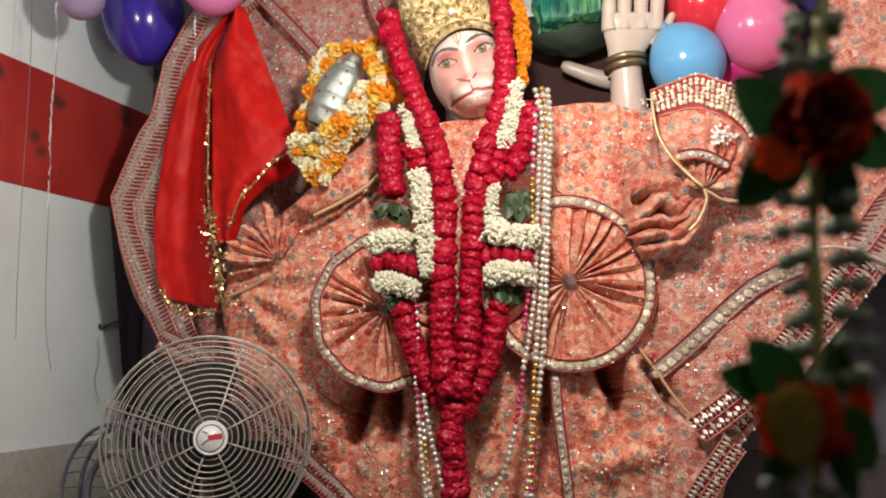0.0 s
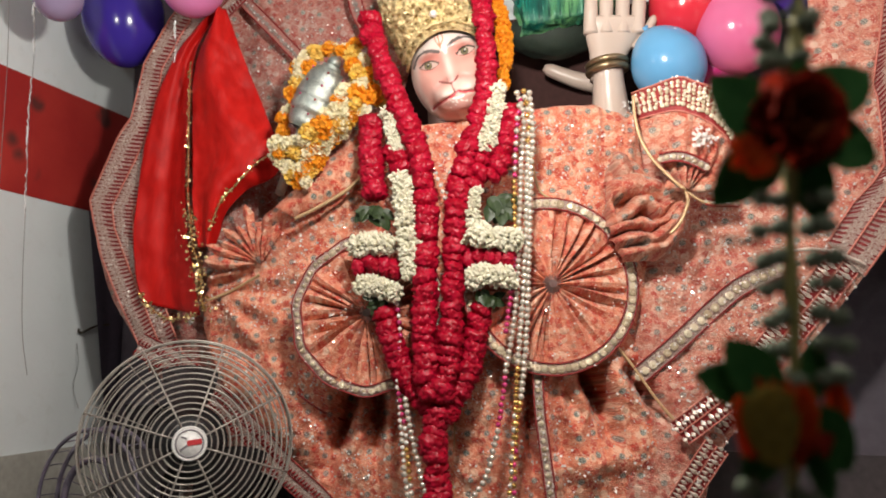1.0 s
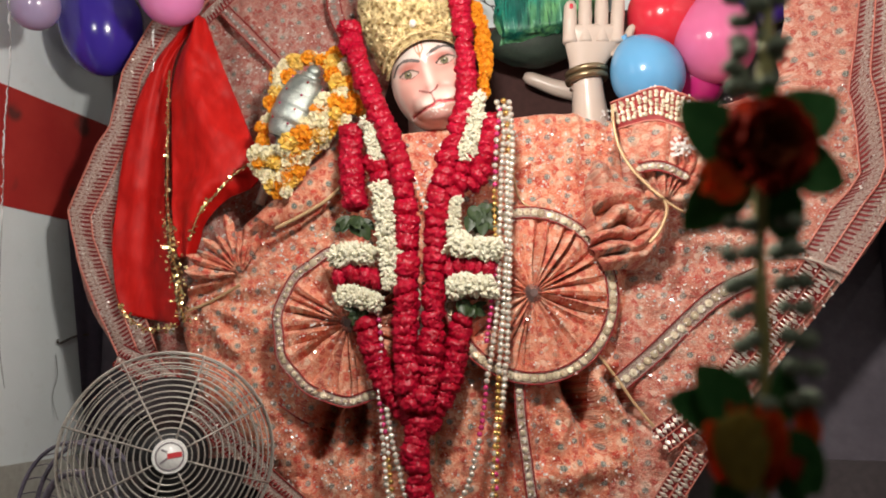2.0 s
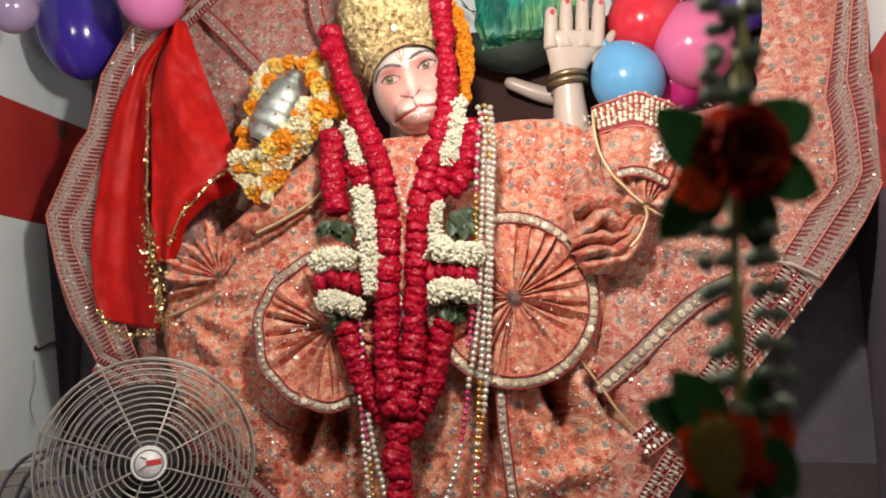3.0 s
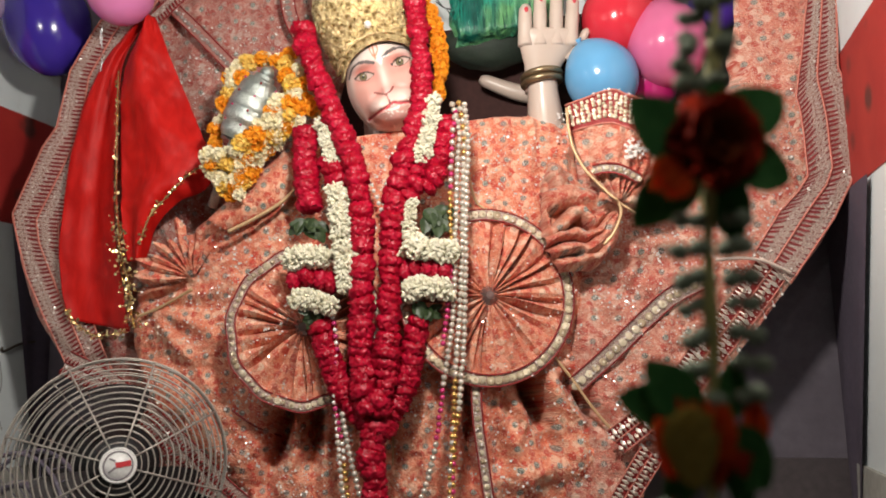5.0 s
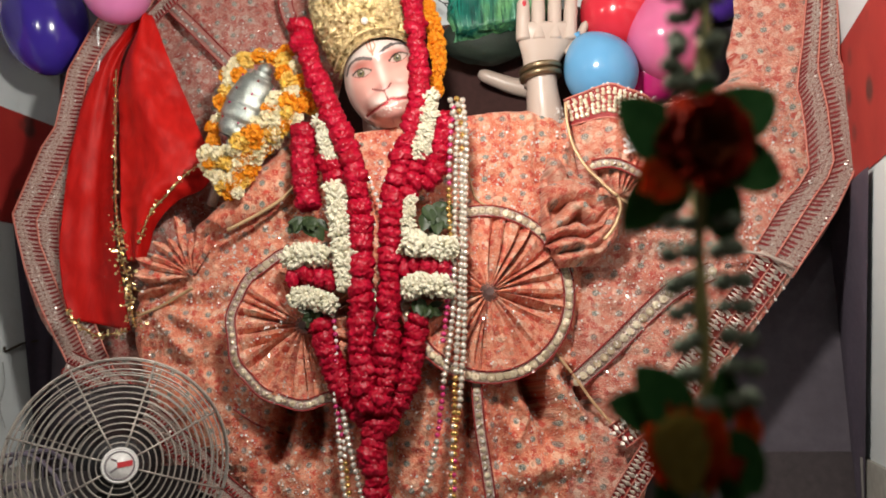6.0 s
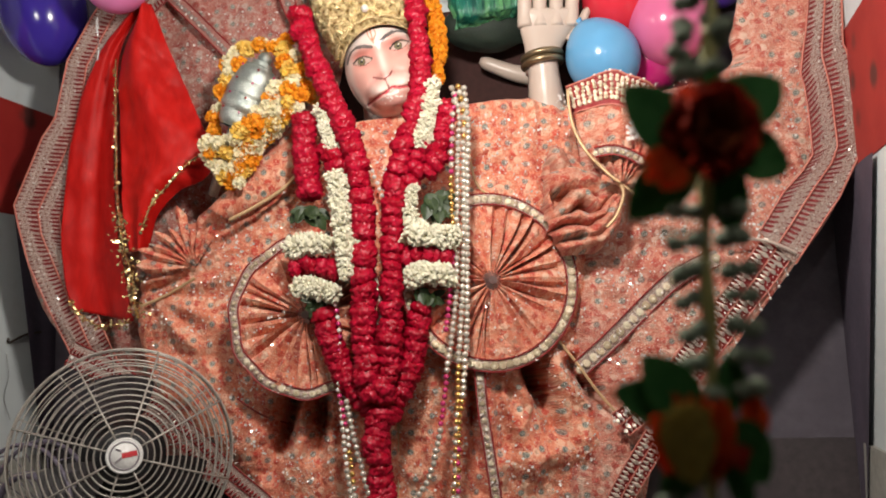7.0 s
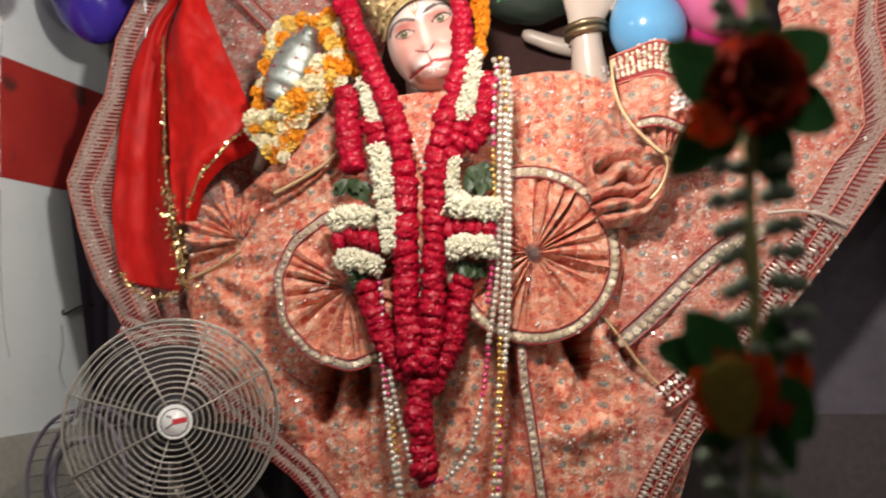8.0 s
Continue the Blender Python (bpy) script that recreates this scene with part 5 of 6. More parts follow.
ob = thing("mountain_model", (0.453, 2.520, 2.638), "glossy green painted hill carried on the raised hand", "prop")
bm = bmesh.new()
c = Vector((0.490, 2.545, 2.760))
for v in ball(bm, Matrix(), 96, 48):
    p = v.co.copy()
    k = 1 + 0.10 * noise.noise(p * 2.6) + 0.05 * noise.noise(p * 7)
    square = 1 / max(abs(p.x), abs(p.y), abs(p.z)) ** 0.8
    v.co = c + Vector((0.185 * p.x * k * square, 0.08 * p.y * k * square, 0.155 * p.z * square + 0.01 * noise.noise(p * 5) + 0.05 * p.x + 0.012 * noise.noise((p.x * 22, 0, 3)) * (p.z < -0.3)))
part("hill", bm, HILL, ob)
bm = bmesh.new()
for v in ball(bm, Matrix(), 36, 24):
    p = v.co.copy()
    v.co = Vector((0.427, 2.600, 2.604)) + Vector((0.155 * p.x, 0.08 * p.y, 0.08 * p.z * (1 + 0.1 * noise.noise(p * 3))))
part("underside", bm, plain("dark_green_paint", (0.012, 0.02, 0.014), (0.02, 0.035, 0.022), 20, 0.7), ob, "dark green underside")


# ---- flower garlands ----
def pompom(seed, r, count, length_, wide):
    """A ball of narrow petals."""
    rnd = random.Random(seed)
    bm = bmesh.new()
    for i in range(count):
        z = 1 - 2 * (i + 0.5) / count
        a = i * 2.399963 + rnd.uniform(-0.3, 0.3)
        d = Vector((math.sqrt(1 - z * z) * math.cos(a), math.sqrt(1 - z * z) * math.sin(a), z))
        s = d.orthogonal().normalized()
        s = Matrix.Rotation(rnd.uniform(0, 6.28), 3, d) @ s
        u = d.cross(s)
        L, w = length_ * rnd.uniform(0.75, 1.2), wide * rnd.uniform(0.8, 1.2)
        pts = [Vector((0, 0, 0)), d * 0.75 * r + s * w + u * w * 0.3, d * (r + 0.3 * L) + s * w * 0.7 + u * 0.4 * L, d * (r + 0.2 * L) - s * w * 0.7 + u * 0.4 * L, d * 0.75 * r - s * w + u * w * 0.3]
        vs = [bm.verts.new(p) for p in pts]
        bm.faces.new(vs)
    ball(bm, Matrix.Scale(r * 0.8, 4), 10, 7)
    bmesh.ops.remove_doubles(bm, verts=bm.verts[:], dist=1e-5)
    return as_mesh("pompom", bm, False)


def leafshape(bm, base, tip, wide, out, fold=0.25, droop=0.15):
    """An oval leaf with a folded midrib and a thickness."""
    axis = tip - base
    side = axis.cross(out).normalized()
    out = side.cross(axis).normalized()
    for lift in (0.0, 0.0009):
        rows = []
        for j in range(9):
            t = j / 8
            w = wide * math.sin(math.pi * min(1.0, 0.04 + t * 0.97)) ** 0.6 * (1.15 - 0.4 * t)
            mid = base + axis * t - out * droop * axis.length * t * t - out * lift
            rows.append([bm.verts.new(mid + side * w * q + out * fold * w * abs(q)) for q in (-1, -0.5, 0, 0.5, 1)])
        grid(bm, rows if lift == 0 else [r[::-1] for r in rows])


def threaded_rose(seed, r, h):
    """A rose head squashed on a string: a full ring of crumpled petal edges; z runs along the string."""
    bm = bmesh.new()
    rows = []
    for j in range(15):
        f = math.pi * (j / 14 - 0.5) * 0.96
        row = []
        for i in range(52):
            a = 2 * math.pi * i / 52
            flat = math.cos(f) ** 0.55
            p = Vector((math.cos(a) * flat, math.sin(a) * flat, math.sin(f)))
            at = Vector((p.x * 1.7, p.y * 1.7, p.z * 1.1)) + Vector((3.1 * seed, 1.7 * seed, 0))
            at += 0.55 * noise.noise_vector(at * 1.3)
            edge = 1 - min(1.0, 3.0 * abs(noise.noise(at * 1.5)))
            crimp = 1 - min(1.0, 3.0 * abs(noise.noise(at * 4.2 + Vector((7, 0, 0)))))
            k = 0.76 + 0.20 * edge + 0.10 * crimp + 0.10 * noise.noise(at * 0.9)
            row.append(bm.verts.new((r * k * p.x, r * k * p.y, h * 1.0 * k * p.z + 0.006 * edge * noise.noise(at * 2))))
        rows.append(row + row[:1])
    grid(bm, rows)
    bm.faces.new(rows[0][:-1][::-1])
    bm.faces.new(rows[-1][:-1])
    return as_mesh("threaded_rose", bm)


def bud_ring(seed, r, h):
    """Jasmine buds packed side by side round a string."""
    rnd = random.Random(seed)
    bm = bmesh.new()
    core = bm.verts.new((0, 0, 0))
    for layer in (-0.7, 0.0, 0.7):
        for i in range(16):
            a = 2 * math.pi * (i + layer * 0.6 + rnd.uniform(-0.35, 0.35)) / 16
            out = rnd.uniform(0.48, 0.72) * r
            m = Matrix.Rotation(a, 4, "Z") @ Matrix.Translation((out, 0, h * (layer + rnd.uniform(-0.3, 0.3)))) @ Euler((rnd.uniform(0, 3), rnd.uniform(-0.7, 0.7), rnd.uniform(-0.5, 0.5))).to_matrix().to_4x4() @ Matrix.Diagonal((0.38 * r, 0.19 * r, 0.15 * r, 1))
            made = bmesh.ops.create_icosphere(bm, subdivisions=1, radius=1, matrix=m)["verts"]
            root = sorted(made, key=lambda v: v.co.x**2 + v.co.y**2)[:2]
            bm.faces.new((core, *root))
    return as_mesh("bud_ring", bm, False)


ROSES = [threaded_rose(k, 0.0385, 0.022) for k in range(8)]
SMALLROSES = [threaded_rose(20 + k, 0.035, 0.019) for k in range(6)]
JASMINES = [bud_ring(40 + k, 0.029, 0.014) for k in range(5)]
MARIGOLDS = [pompom(60 + k, 0.019, 70, 0.011, 0.006) for k in range(4)]
for group, material in ((ROSES, ROSE), (SMALLROSES, ROSE), (JASMINES, JASMINE)):
    for me in group:
        me.materials.append(material)
MARIGOLD = {}
for key, material in (("orange", ORANGE), ("yellow", YELLOW), ("white", CREAM)):
    MARIGOLD[key] = []
    for me in MARIGOLDS:
        copy = me.copy()
        copy.materials.append(material)
        MARIGOLD[key].append(copy)


def string_of(garland, name, meshes, points, step, scale=1.0):
    """Flowers threaded close together along a line."""
    total = length(spline(points, 60))
    line = spline(points, max(3, int(total / step)))
    for i, p in enumerate(line):
        t = (line[min(i + 1, len(line) - 1)] - line[max(i - 1, 0)]).normalized()
        side = t.orthogonal().normalized()
        m = Matrix((side, t.cross(side), t)).transposed().to_4x4()
        jitter = Vector((random.gauss(0, 0.0025), random.gauss(0, 0.003), random.gauss(0, 0.002)))
        m = Matrix.Translation(p + jitter) @ m @ Euler((random.gauss(0, 0.26), random.gauss(0, 0.26), random.uniform(0, 6.28))).to_matrix().to_4x4()
        shared(name, random.choice(meshes), m @ Matrix.Scale(scale * random.uniform(0.86, 1.14), 4), garland)
    return line


def leaf_bunch(garland, place, size, count):
    for i in range(count):
        bm = bmesh.new()
        a = random.gauss(-1.57, 0.75)
        base = Vector(place) + Vector((random.uniform(-0.5, 0.5) * size, random.uniform(-0.01, 0.01), random.uniform(-0.4, 0.4) * size))
        leafshape(bm, base, base + Vector((math.cos(a) * size, random.uniform(-0.5, 0.1) * size, math.sin(a) * size * 0.8)), size * 0.3, Vector((random.uniform(-0.5, 0.5), -1, random.uniform(-0.3, 0.6))))
        part("leaf", bm, LEAF, garland)


garland = thing("rose_garland", (0.031, 2.294, 2.470), "thick crimson rose petal garland hung from the crown", "garland", "flower garlands")
string_of(garland, "rose", ROSES, [(-0.156, 2.318, 2.534), (-0.135, 2.314, 2.444), (-0.089, 2.306, 2.318), (-0.038, 2.297, 2.194), (0.002, 2.290, 2.057), (0.011, 2.288, 1.891), (0.011, 2.288, 1.761), (0.008, 2.289, 1.633), (0.012, 2.288, 1.507), (0.023, 2.286, 1.429)], 0.024)
string_of(garland, "rose", SMALLROSES, [(0.171, 2.257, 2.609), (0.183, 2.255, 2.486), (0.190, 2.254, 2.366), (0.181, 2.255, 2.273)], 0.02)
string_of(garland, "rose", ROSES, [(0.178, 2.256, 2.248), (0.142, 2.263, 2.150), (0.112, 2.269, 2.035), (0.097, 2.272, 1.888), (0.088, 2.274, 1.743), (0.081, 2.275, 1.601), (0.070, 2.277, 1.491), (0.059, 2.279, 1.422)], 0.024)
string_of(garland, "rose", SMALLROSES, [(0.040, 2.303, 1.374), (0.030, 2.305, 1.304), (0.040, 2.303, 1.228), (0.049, 2.301, 1.122)], 0.022, 1.2)
string_of(garland, "rose", SMALLROSES, [(0.052, 2.330, 1.600), (0.045, 2.330, 1.500), (0.035, 2.335, 1.411), (0.049, 2.331, 1.333), (0.039, 2.333, 1.255)], 0.024)

garland = thing("rose_garland", (-0.156, 2.348, 2.228), "crimson rose garland with white jasmine bands and green leaves", "garland", "flower garlands")
string_of(garland, "rose", ROSES, [(-0.152, 2.347, 2.231), (-0.155, 2.348, 2.158), (-0.151, 2.347, 2.071), (-0.140, 2.345, 2.011)], 0.02)
string_of(garland, "rose", ROSES, [(-0.078, 2.334, 2.133), (-0.061, 2.331, 2.084), (-0.061, 2.331, 2.050)], 0.02)
string_of(garland, "jasmine", JASMINES, [(-0.100, 2.318, 2.239), (-0.086, 2.315, 2.191), (-0.072, 2.313, 2.134)], 0.012, 0.9)
string_of(garland, "jasmine", JASMINES, [(-0.058, 2.300, 2.040), (-0.048, 2.299, 1.959), (-0.037, 2.297, 1.860), (-0.027, 2.295, 1.765)], 0.0145, 1.25)
leaf_bunch(garland, (-0.143, 2.326, 1.945), 0.052, 16)
string_of(garland, "jasmine", JASMINES, [(-0.190, 2.327, 1.845), (-0.145, 2.317, 1.857), (-0.095, 2.304, 1.848)], 0.0145, 1.2)
string_of(garland, "rose", SMALLROSES, [(-0.184, 2.343, 1.791), (-0.134, 2.334, 1.796), (-0.076, 2.324, 1.781)], 0.02)
string_of(garland, "jasmine", JASMINES, [(-0.176, 2.323, 1.736), (-0.132, 2.314, 1.731), (-0.078, 2.302, 1.715)], 0.0145, 1.15)
leaf_bunch(garland, (-0.125, 2.332, 1.687), 0.035, 10)
string_of(garland, "rose", ROSES, [(-0.108, 2.349, 1.652), (-0.087, 2.346, 1.571), (-0.064, 2.342, 1.506), (-0.026, 2.335, 1.443), (0.014, 2.327, 1.393)], 0.0215)

garland = thing("rose_garland", (0.244, 2.273, 2.253), "crimson rose garland with white jasmine bands and green leaves", "garland", "flower garlands")
string_of(garland, "rose", SMALLROSES, [(0.252, 2.271, 2.244), (0.250, 2.271, 2.168), (0.234, 2.275, 2.094), (0.202, 2.281, 2.054)], 0.022)
string_of(garland, "jasmine", JASMINES, [(0.214, 2.249, 2.287), (0.202, 2.251, 2.213), (0.182, 2.255, 2.131)], 0.012, 1.08)
string_of(garland, "rose", ROSES, [(0.186, 2.274, 2.116), (0.161, 2.279, 2.071), (0.148, 2.282, 2.025)], 0.02)
string_of(garland, "jasmine", JASMINES, [(0.150, 2.262, 1.997), (0.147, 2.262, 1.952), (0.143, 2.263, 1.900)], 0.0155, 0.85)
leaf_bunch(garland, (0.218, 2.259, 1.962), 0.062, 18)
string_of(garland, "jasmine", JASMINES, [(0.148, 2.254, 1.872), (0.197, 2.242, 1.864), (0.258, 2.228, 1.849)], 0.0145, 1.25)
string_of(garland, "rose", SMALLROSES, [(0.143, 2.283, 1.809), (0.191, 2.273, 1.814), (0.250, 2.261, 1.803)], 0.02)
string_of(garland, "jasmine", JASMINES, [(0.146, 2.255, 1.751), (0.188, 2.244, 1.756), (0.246, 2.231, 1.748)], 0.0145, 1.2)
leaf_bunch(garland, (0.182, 2.275, 1.699), 0.04, 12)
string_of(garland, "rose", ROSES, [(0.167, 2.298, 1.657), (0.152, 2.301, 1.586), (0.135, 2.305, 1.507), (0.102, 2.311, 1.428), (0.065, 2.318, 1.373)], 0.0215)

garland = thing("marigold_garland", (0.229, 2.346, 2.598), "string of bright orange marigolds beside the face", "garland", "flower garlands")
string_of(garland, "marigold", MARIGOLD["orange"], [(0.206, 2.330, 2.627), (0.232, 2.325, 2.534), (0.246, 2.322, 2.444), (0.241, 2.323, 2.339)], 0.013, 0.95)
string_of(garland, "marigold", MARIGOLD["orange"], [(0.228, 2.336, 2.611), (0.252, 2.331, 2.483), (0.251, 2.331, 2.395)], 0.016, 0.9)

# ---- mace with its marigolds ----
STEEL = plain("dented_silver", (0.30, 0.35, 0.33), (0.56, 0.59, 0.54), 26, 0.3, 0.75, 0.6, 0.004)
lo, hi = Vector((-0.375, 2.418, 2.228)), Vector((-0.281, 2.401, 2.421))
mace = thing("mace", lo, "silver ribbed mace head among marigolds", "mace")
axis = (hi - lo).normalized()
side = axis.cross(Vector((0, -1, 0))).normalized()
out = side.cross(axis)
bm = bmesh.new()
rows = []
for j in range(64):
    t = j / 63
    ribs = abs(math.sin(t * math.pi * 4.5))
    r = (0.036 + 0.042 * math.sin(math.pi * min(1.0, 0.12 + t * 0.8))) * (0.80 + 0.09 * ribs + 0.03 * math.sin(31 * t)) * (1.0 if t < 0.93 else 0.75)
    rows.append([bm.verts.new(lo.lerp(hi, t) + r * (math.cos(a) * side * 1.0 + math.sin(a) * out * 0.9)) for a in (2 * math.pi * i / 40 for i in range(41))])
grid(bm, rows)
part("head", bm, STEEL, mace)
bm = bmesh.new()
ball(bm, Matrix.Translation(hi + axis * 0.012) @ Matrix.Scale(0.022, 4))
part("finial", bm, STEEL, mace)
bm = bmesh.new()
tube(bm, [lo + axis * 0.02, lo - axis * 0.2 + Vector((0, 0.1, 0))], 0.016, 14)
part("shaft", bm, STEEL, mace)
for i, t in enumerate((0.2, 0.42, 0.64, 0.84)):
    for a in (0.6, 1.35, 2.1):
        bm = bmesh.new()
        p = lo.lerp(hi, t) + 0.072 * (math.cos(a) * side + math.sin(a) * out * 0.9)
        bmesh.ops.create_icosphere(bm, subdivisions=1, radius=0.004, matrix=Matrix.Translation(p))
        part("stud", bm, MAGENTA if (i + int(a)) % 2 else MAROON, mace)
garland = thing("marigold_garland", lo, "orange, yellow and white marigold garland wound round the mace", "garland", "flower garlands")
WOUND = [([(-0.215, 2.429, 2.494), (-0.292, 2.443, 2.493), (-0.356, 2.454, 2.480), (-0.393, 2.461, 2.439)], 0.017), ([(-0.419, 2.455, 2.299), (-0.408, 2.453, 2.372), (-0.372, 2.447, 2.443)], 0.017), ([(-0.253, 2.416, 2.482), (-0.194, 2.405, 2.444), (-0.162, 2.399, 2.391), (-0.165, 2.400, 2.324)], 0.016), ([(-0.198, 2.376, 2.397), (-0.190, 2.374, 2.342), (-0.220, 2.380, 2.291), (-0.272, 2.389, 2.273)], 0.016), ([(-0.244, 2.364, 2.339), (-0.270, 2.369, 2.279), (-0.313, 2.376, 2.228), (-0.357, 2.384, 2.190)], 0.016), ([(-0.158, 2.368, 2.313), (-0.202, 2.376, 2.263), (-0.254, 2.386, 2.231), (-0.316, 2.397, 2.204)], 0.016), ([(-0.315, 2.397, 2.190), (-0.369, 2.406, 2.184), (-0.423, 2.416, 2.178), (-0.459, 2.423, 2.166)], 0.015), ([(-0.454, 2.442, 2.164), (-0.435, 2.438, 2.121), (-0.406, 2.433, 2.084)], 0.015), ([(-0.388, 2.420, 2.157), (-0.360, 2.415, 2.115), (-0.368, 2.416, 2.062)], 0.015), ([(-0.249, 2.415, 2.221), (-0.302, 2.424, 2.180), (-0.328, 2.429, 2.127), (-0.390, 2.440, 2.059)], 0.016), ([(-0.433, 2.458, 2.253), (-0.450, 2.461, 2.209), (-0.459, 2.463, 2.182)], 0.016), ([(-0.164, 2.420, 2.395), (-0.151, 2.417, 2.357), (-0.154, 2.418, 2.312)], 0.016), ([(-0.222, 2.390, 2.430), (-0.199, 2.386, 2.374), (-0.212, 2.388, 2.320), (-0.247, 2.394, 2.269)], 0.017), ([(-0.192, 2.365, 2.277), (-0.244, 2.374, 2.245), (-0.314, 2.387, 2.214)], 0.016), ([(-0.281, 2.401, 2.200), (-0.334, 2.410, 2.167), (-0.360, 2.415, 2.088)], 0.016), ([(-0.148, 2.437, 2.465), (-0.138, 2.435, 2.400), (-0.147, 2.436, 2.327)], 0.018)]
for k, (line, step) in enumerate(WOUND):
    spots = spline(line, max(3, int(length(spline(line, 30)) / step)))
    for i, p in enumerate(spots):
        key = ("orange", "white", "orange", "yellow", "white")[(i // 2 + k) % 5] if k not in (6, 7) else ("white", "yellow", "white", "orange")[i % 4]
        m = Matrix.Translation(p + Vector((random.gauss(0, 0.006), random.gauss(0, 0.006), random.gauss(0, 0.006)))) @ Euler([random.uniform(0, 6) for _ in "xyz"]).to_matrix().to_4x4()
        shared("marigold", random.choice(MARIGOLD[key]), m @ Matrix.Scale(random.uniform(0.95, 1.35), 4), garland)


# ---- bead necklaces ----
def bead_mesh(r, material):
    bm = bmesh.new()
    bmesh.ops.create_icosphere(bm, subdivisions=2, radius=r)
    me = as_mesh("bead", bm)
    me.materials.append(material)
    return me


BEADS = {"p": bead_mesh(0.0090, PEARL), "g": bead_mesh(0.0085, GOLDBEAD), "m": bead_mesh(0.0078, MAGENTA), "s": bead_mesh(0.0066, SEQUIN)}


def necklace(points, runs, label):
    """Beads on a thread; runs name the sorts, with how far down each sort goes."""
    line = spline(points, max(4, int(length(spline(points, 80)) / 0.0178)))
    ob = thing("bead_necklace", line[0], label, "necklace", "bead necklaces")
    bm = bmesh.new()
    tube(bm, line, 0.0012, 4)
    part("thread", bm, GOLDCORD, ob)
    for i, p in enumerate(line):
        sort = next(k for k, stop in runs if i / len(line) <= stop)
        if len(sort) > 1:
            sort = sort[i % len(sort)]
        shared("bead", BEADS[sort], Matrix.Translation(p + Vector((random.gauss(0, 0.0008), 0, 0))), ob)


necklace([(0.275, 2.246, 2.281), (0.293, 2.242, 2.209), (0.284, 2.244, 2.078), (0.277, 2.246, 1.916), (0.270, 2.247, 1.756), (0.258, 2.250, 1.631), (0.236, 2.254, 1.507), (0.219, 2.258, 1.385), (0.197, 2.262, 1.278), (0.166, 2.268, 1.188), (0.115, 2.279, 1.129), (0.061, 2.289, 1.112), (0.018, 2.297, 1.147), (-0.007, 2.301, 1.228), (-0.028, 2.305, 1.319), (-0.046, 2.308, 1.412)], (("p", 0.5), ("m", 0.6), ("p", 0.75), ("m", 0.8), ("p", 1)), "long pearl and magenta bead necklace over the robe")
necklace([(0.293, 2.232, 2.281), (0.304, 2.230, 2.189), (0.298, 2.231, 2.042), (0.293, 2.232, 1.881), (0.284, 2.234, 1.724), (0.273, 2.236, 1.599), (0.262, 2.239, 1.477), (0.252, 2.241, 1.326), (0.240, 2.243, 1.177), (0.226, 2.246, 1.060)], (("gp", 0.12), ("p", 0.62), ("g", 0.72), ("pg", 1)), "long pearl and gold bead necklace over the robe")
necklace([(0.308, 2.229, 2.275), (0.316, 2.227, 2.172), (0.309, 2.229, 2.041), (0.302, 2.230, 1.881), (0.296, 2.231, 1.723), (0.288, 2.233, 1.568), (0.274, 2.236, 1.446), (0.257, 2.240, 1.326), (0.250, 2.241, 1.177), (0.241, 2.243, 1.060)], (("p", 0.7), ("g", 0.78), ("gm", 0.9), ("pm", 1)), "long pearl, gold and magenta bead necklace")
necklace([(0.282, 2.244, 2.260), (0.270, 2.247, 2.145), (0.263, 2.249, 1.997), (0.262, 2.249, 1.836), (0.248, 2.252, 1.694), (0.234, 2.255, 1.600)], (("mp", 0.35), ("g", 0.6), ("m", 1)), "magenta and gold bead necklace over the robe")
necklace([(-0.075, 2.324, 1.700), (-0.063, 2.321, 1.602), (-0.069, 2.322, 1.491), (-0.062, 2.321, 1.380), (-0.052, 2.319, 1.256), (-0.036, 2.316, 1.134), (-0.017, 2.313, 1.044)], (("ms", 0.35), ("s", 0.5), ("ps", 0.7), ("p", 1)), "silver and magenta bead necklace")
necklace([(-0.066, 2.322, 1.427), (-0.049, 2.319, 1.349), (-0.039, 2.317, 1.256), (-0.030, 2.315, 1.165), (-0.020, 2.314, 1.059)], (("m", 0.2), ("s", 0.35), ("g", 0.6), ("p", 1)), "silver, gold and pearl bead necklace")
necklace([(0.039, 2.383, 2.079), (0.061, 2.379, 2.017), (0.071, 2.377, 1.991), (0.081, 2.375, 2.025), (0.095, 2.372, 2.076)], (("s", 1),), "short silver bead chain at the chest")

# ---- red cloth with gold edging ----
n = Nodes("red_satin")
weave = n.noise(22, 3, 0.6, 0.6, n.stretch(1, 1, 0.4))
n.bump(n.noise(9, 3, 0.5, 0.6, n.stretch(1.3, 1, 0.6)), 0.3, 0.02)
SATIN = n.done(n.mix(n.ramp(weave, 0.35, 0.7), (0.38, 0.005, 0.004), (0.54, 0.011, 0.008)), 0.5, 0.0, Specular_IOR_Level=0.18)
flag = thing("red_cloth", (-0.691, 2.594, 2.692), "red satin offering cloth with gold tinsel edging", "cloth")
bm = bmesh.new()
sheet(bm, [(-0.757, 2.692, 2.716), (-0.869, 2.712, 2.59), (-0.931, 2.723, 2.45), (-0.962, 2.729, 2.308), (-0.985, 2.733, 2.127), (-0.995, 2.735, 1.948), (-0.98, 2.732, 1.81), (-0.949, 2.727, 1.713)], [(-0.706, 2.647, 2.726), (-0.784, 2.661, 2.589), (-0.805, 2.665, 2.448), (-0.807, 2.665, 2.288), (-0.803, 2.665, 2.110), (-0.785, 2.661, 1.955), (-0.758, 2.656, 1.802), (-0.727, 2.651, 1.666)], 50, 90, lambda x, z, u, v: base_y(x) + 0.04 + 0.045 * (1 - u) - 0.022 * math.sin(u * 6 + 2 * v) - 0.014 * ripple(x, z, 6, 2) - 0.0035 * math.sin(17 * u + 3 * v))
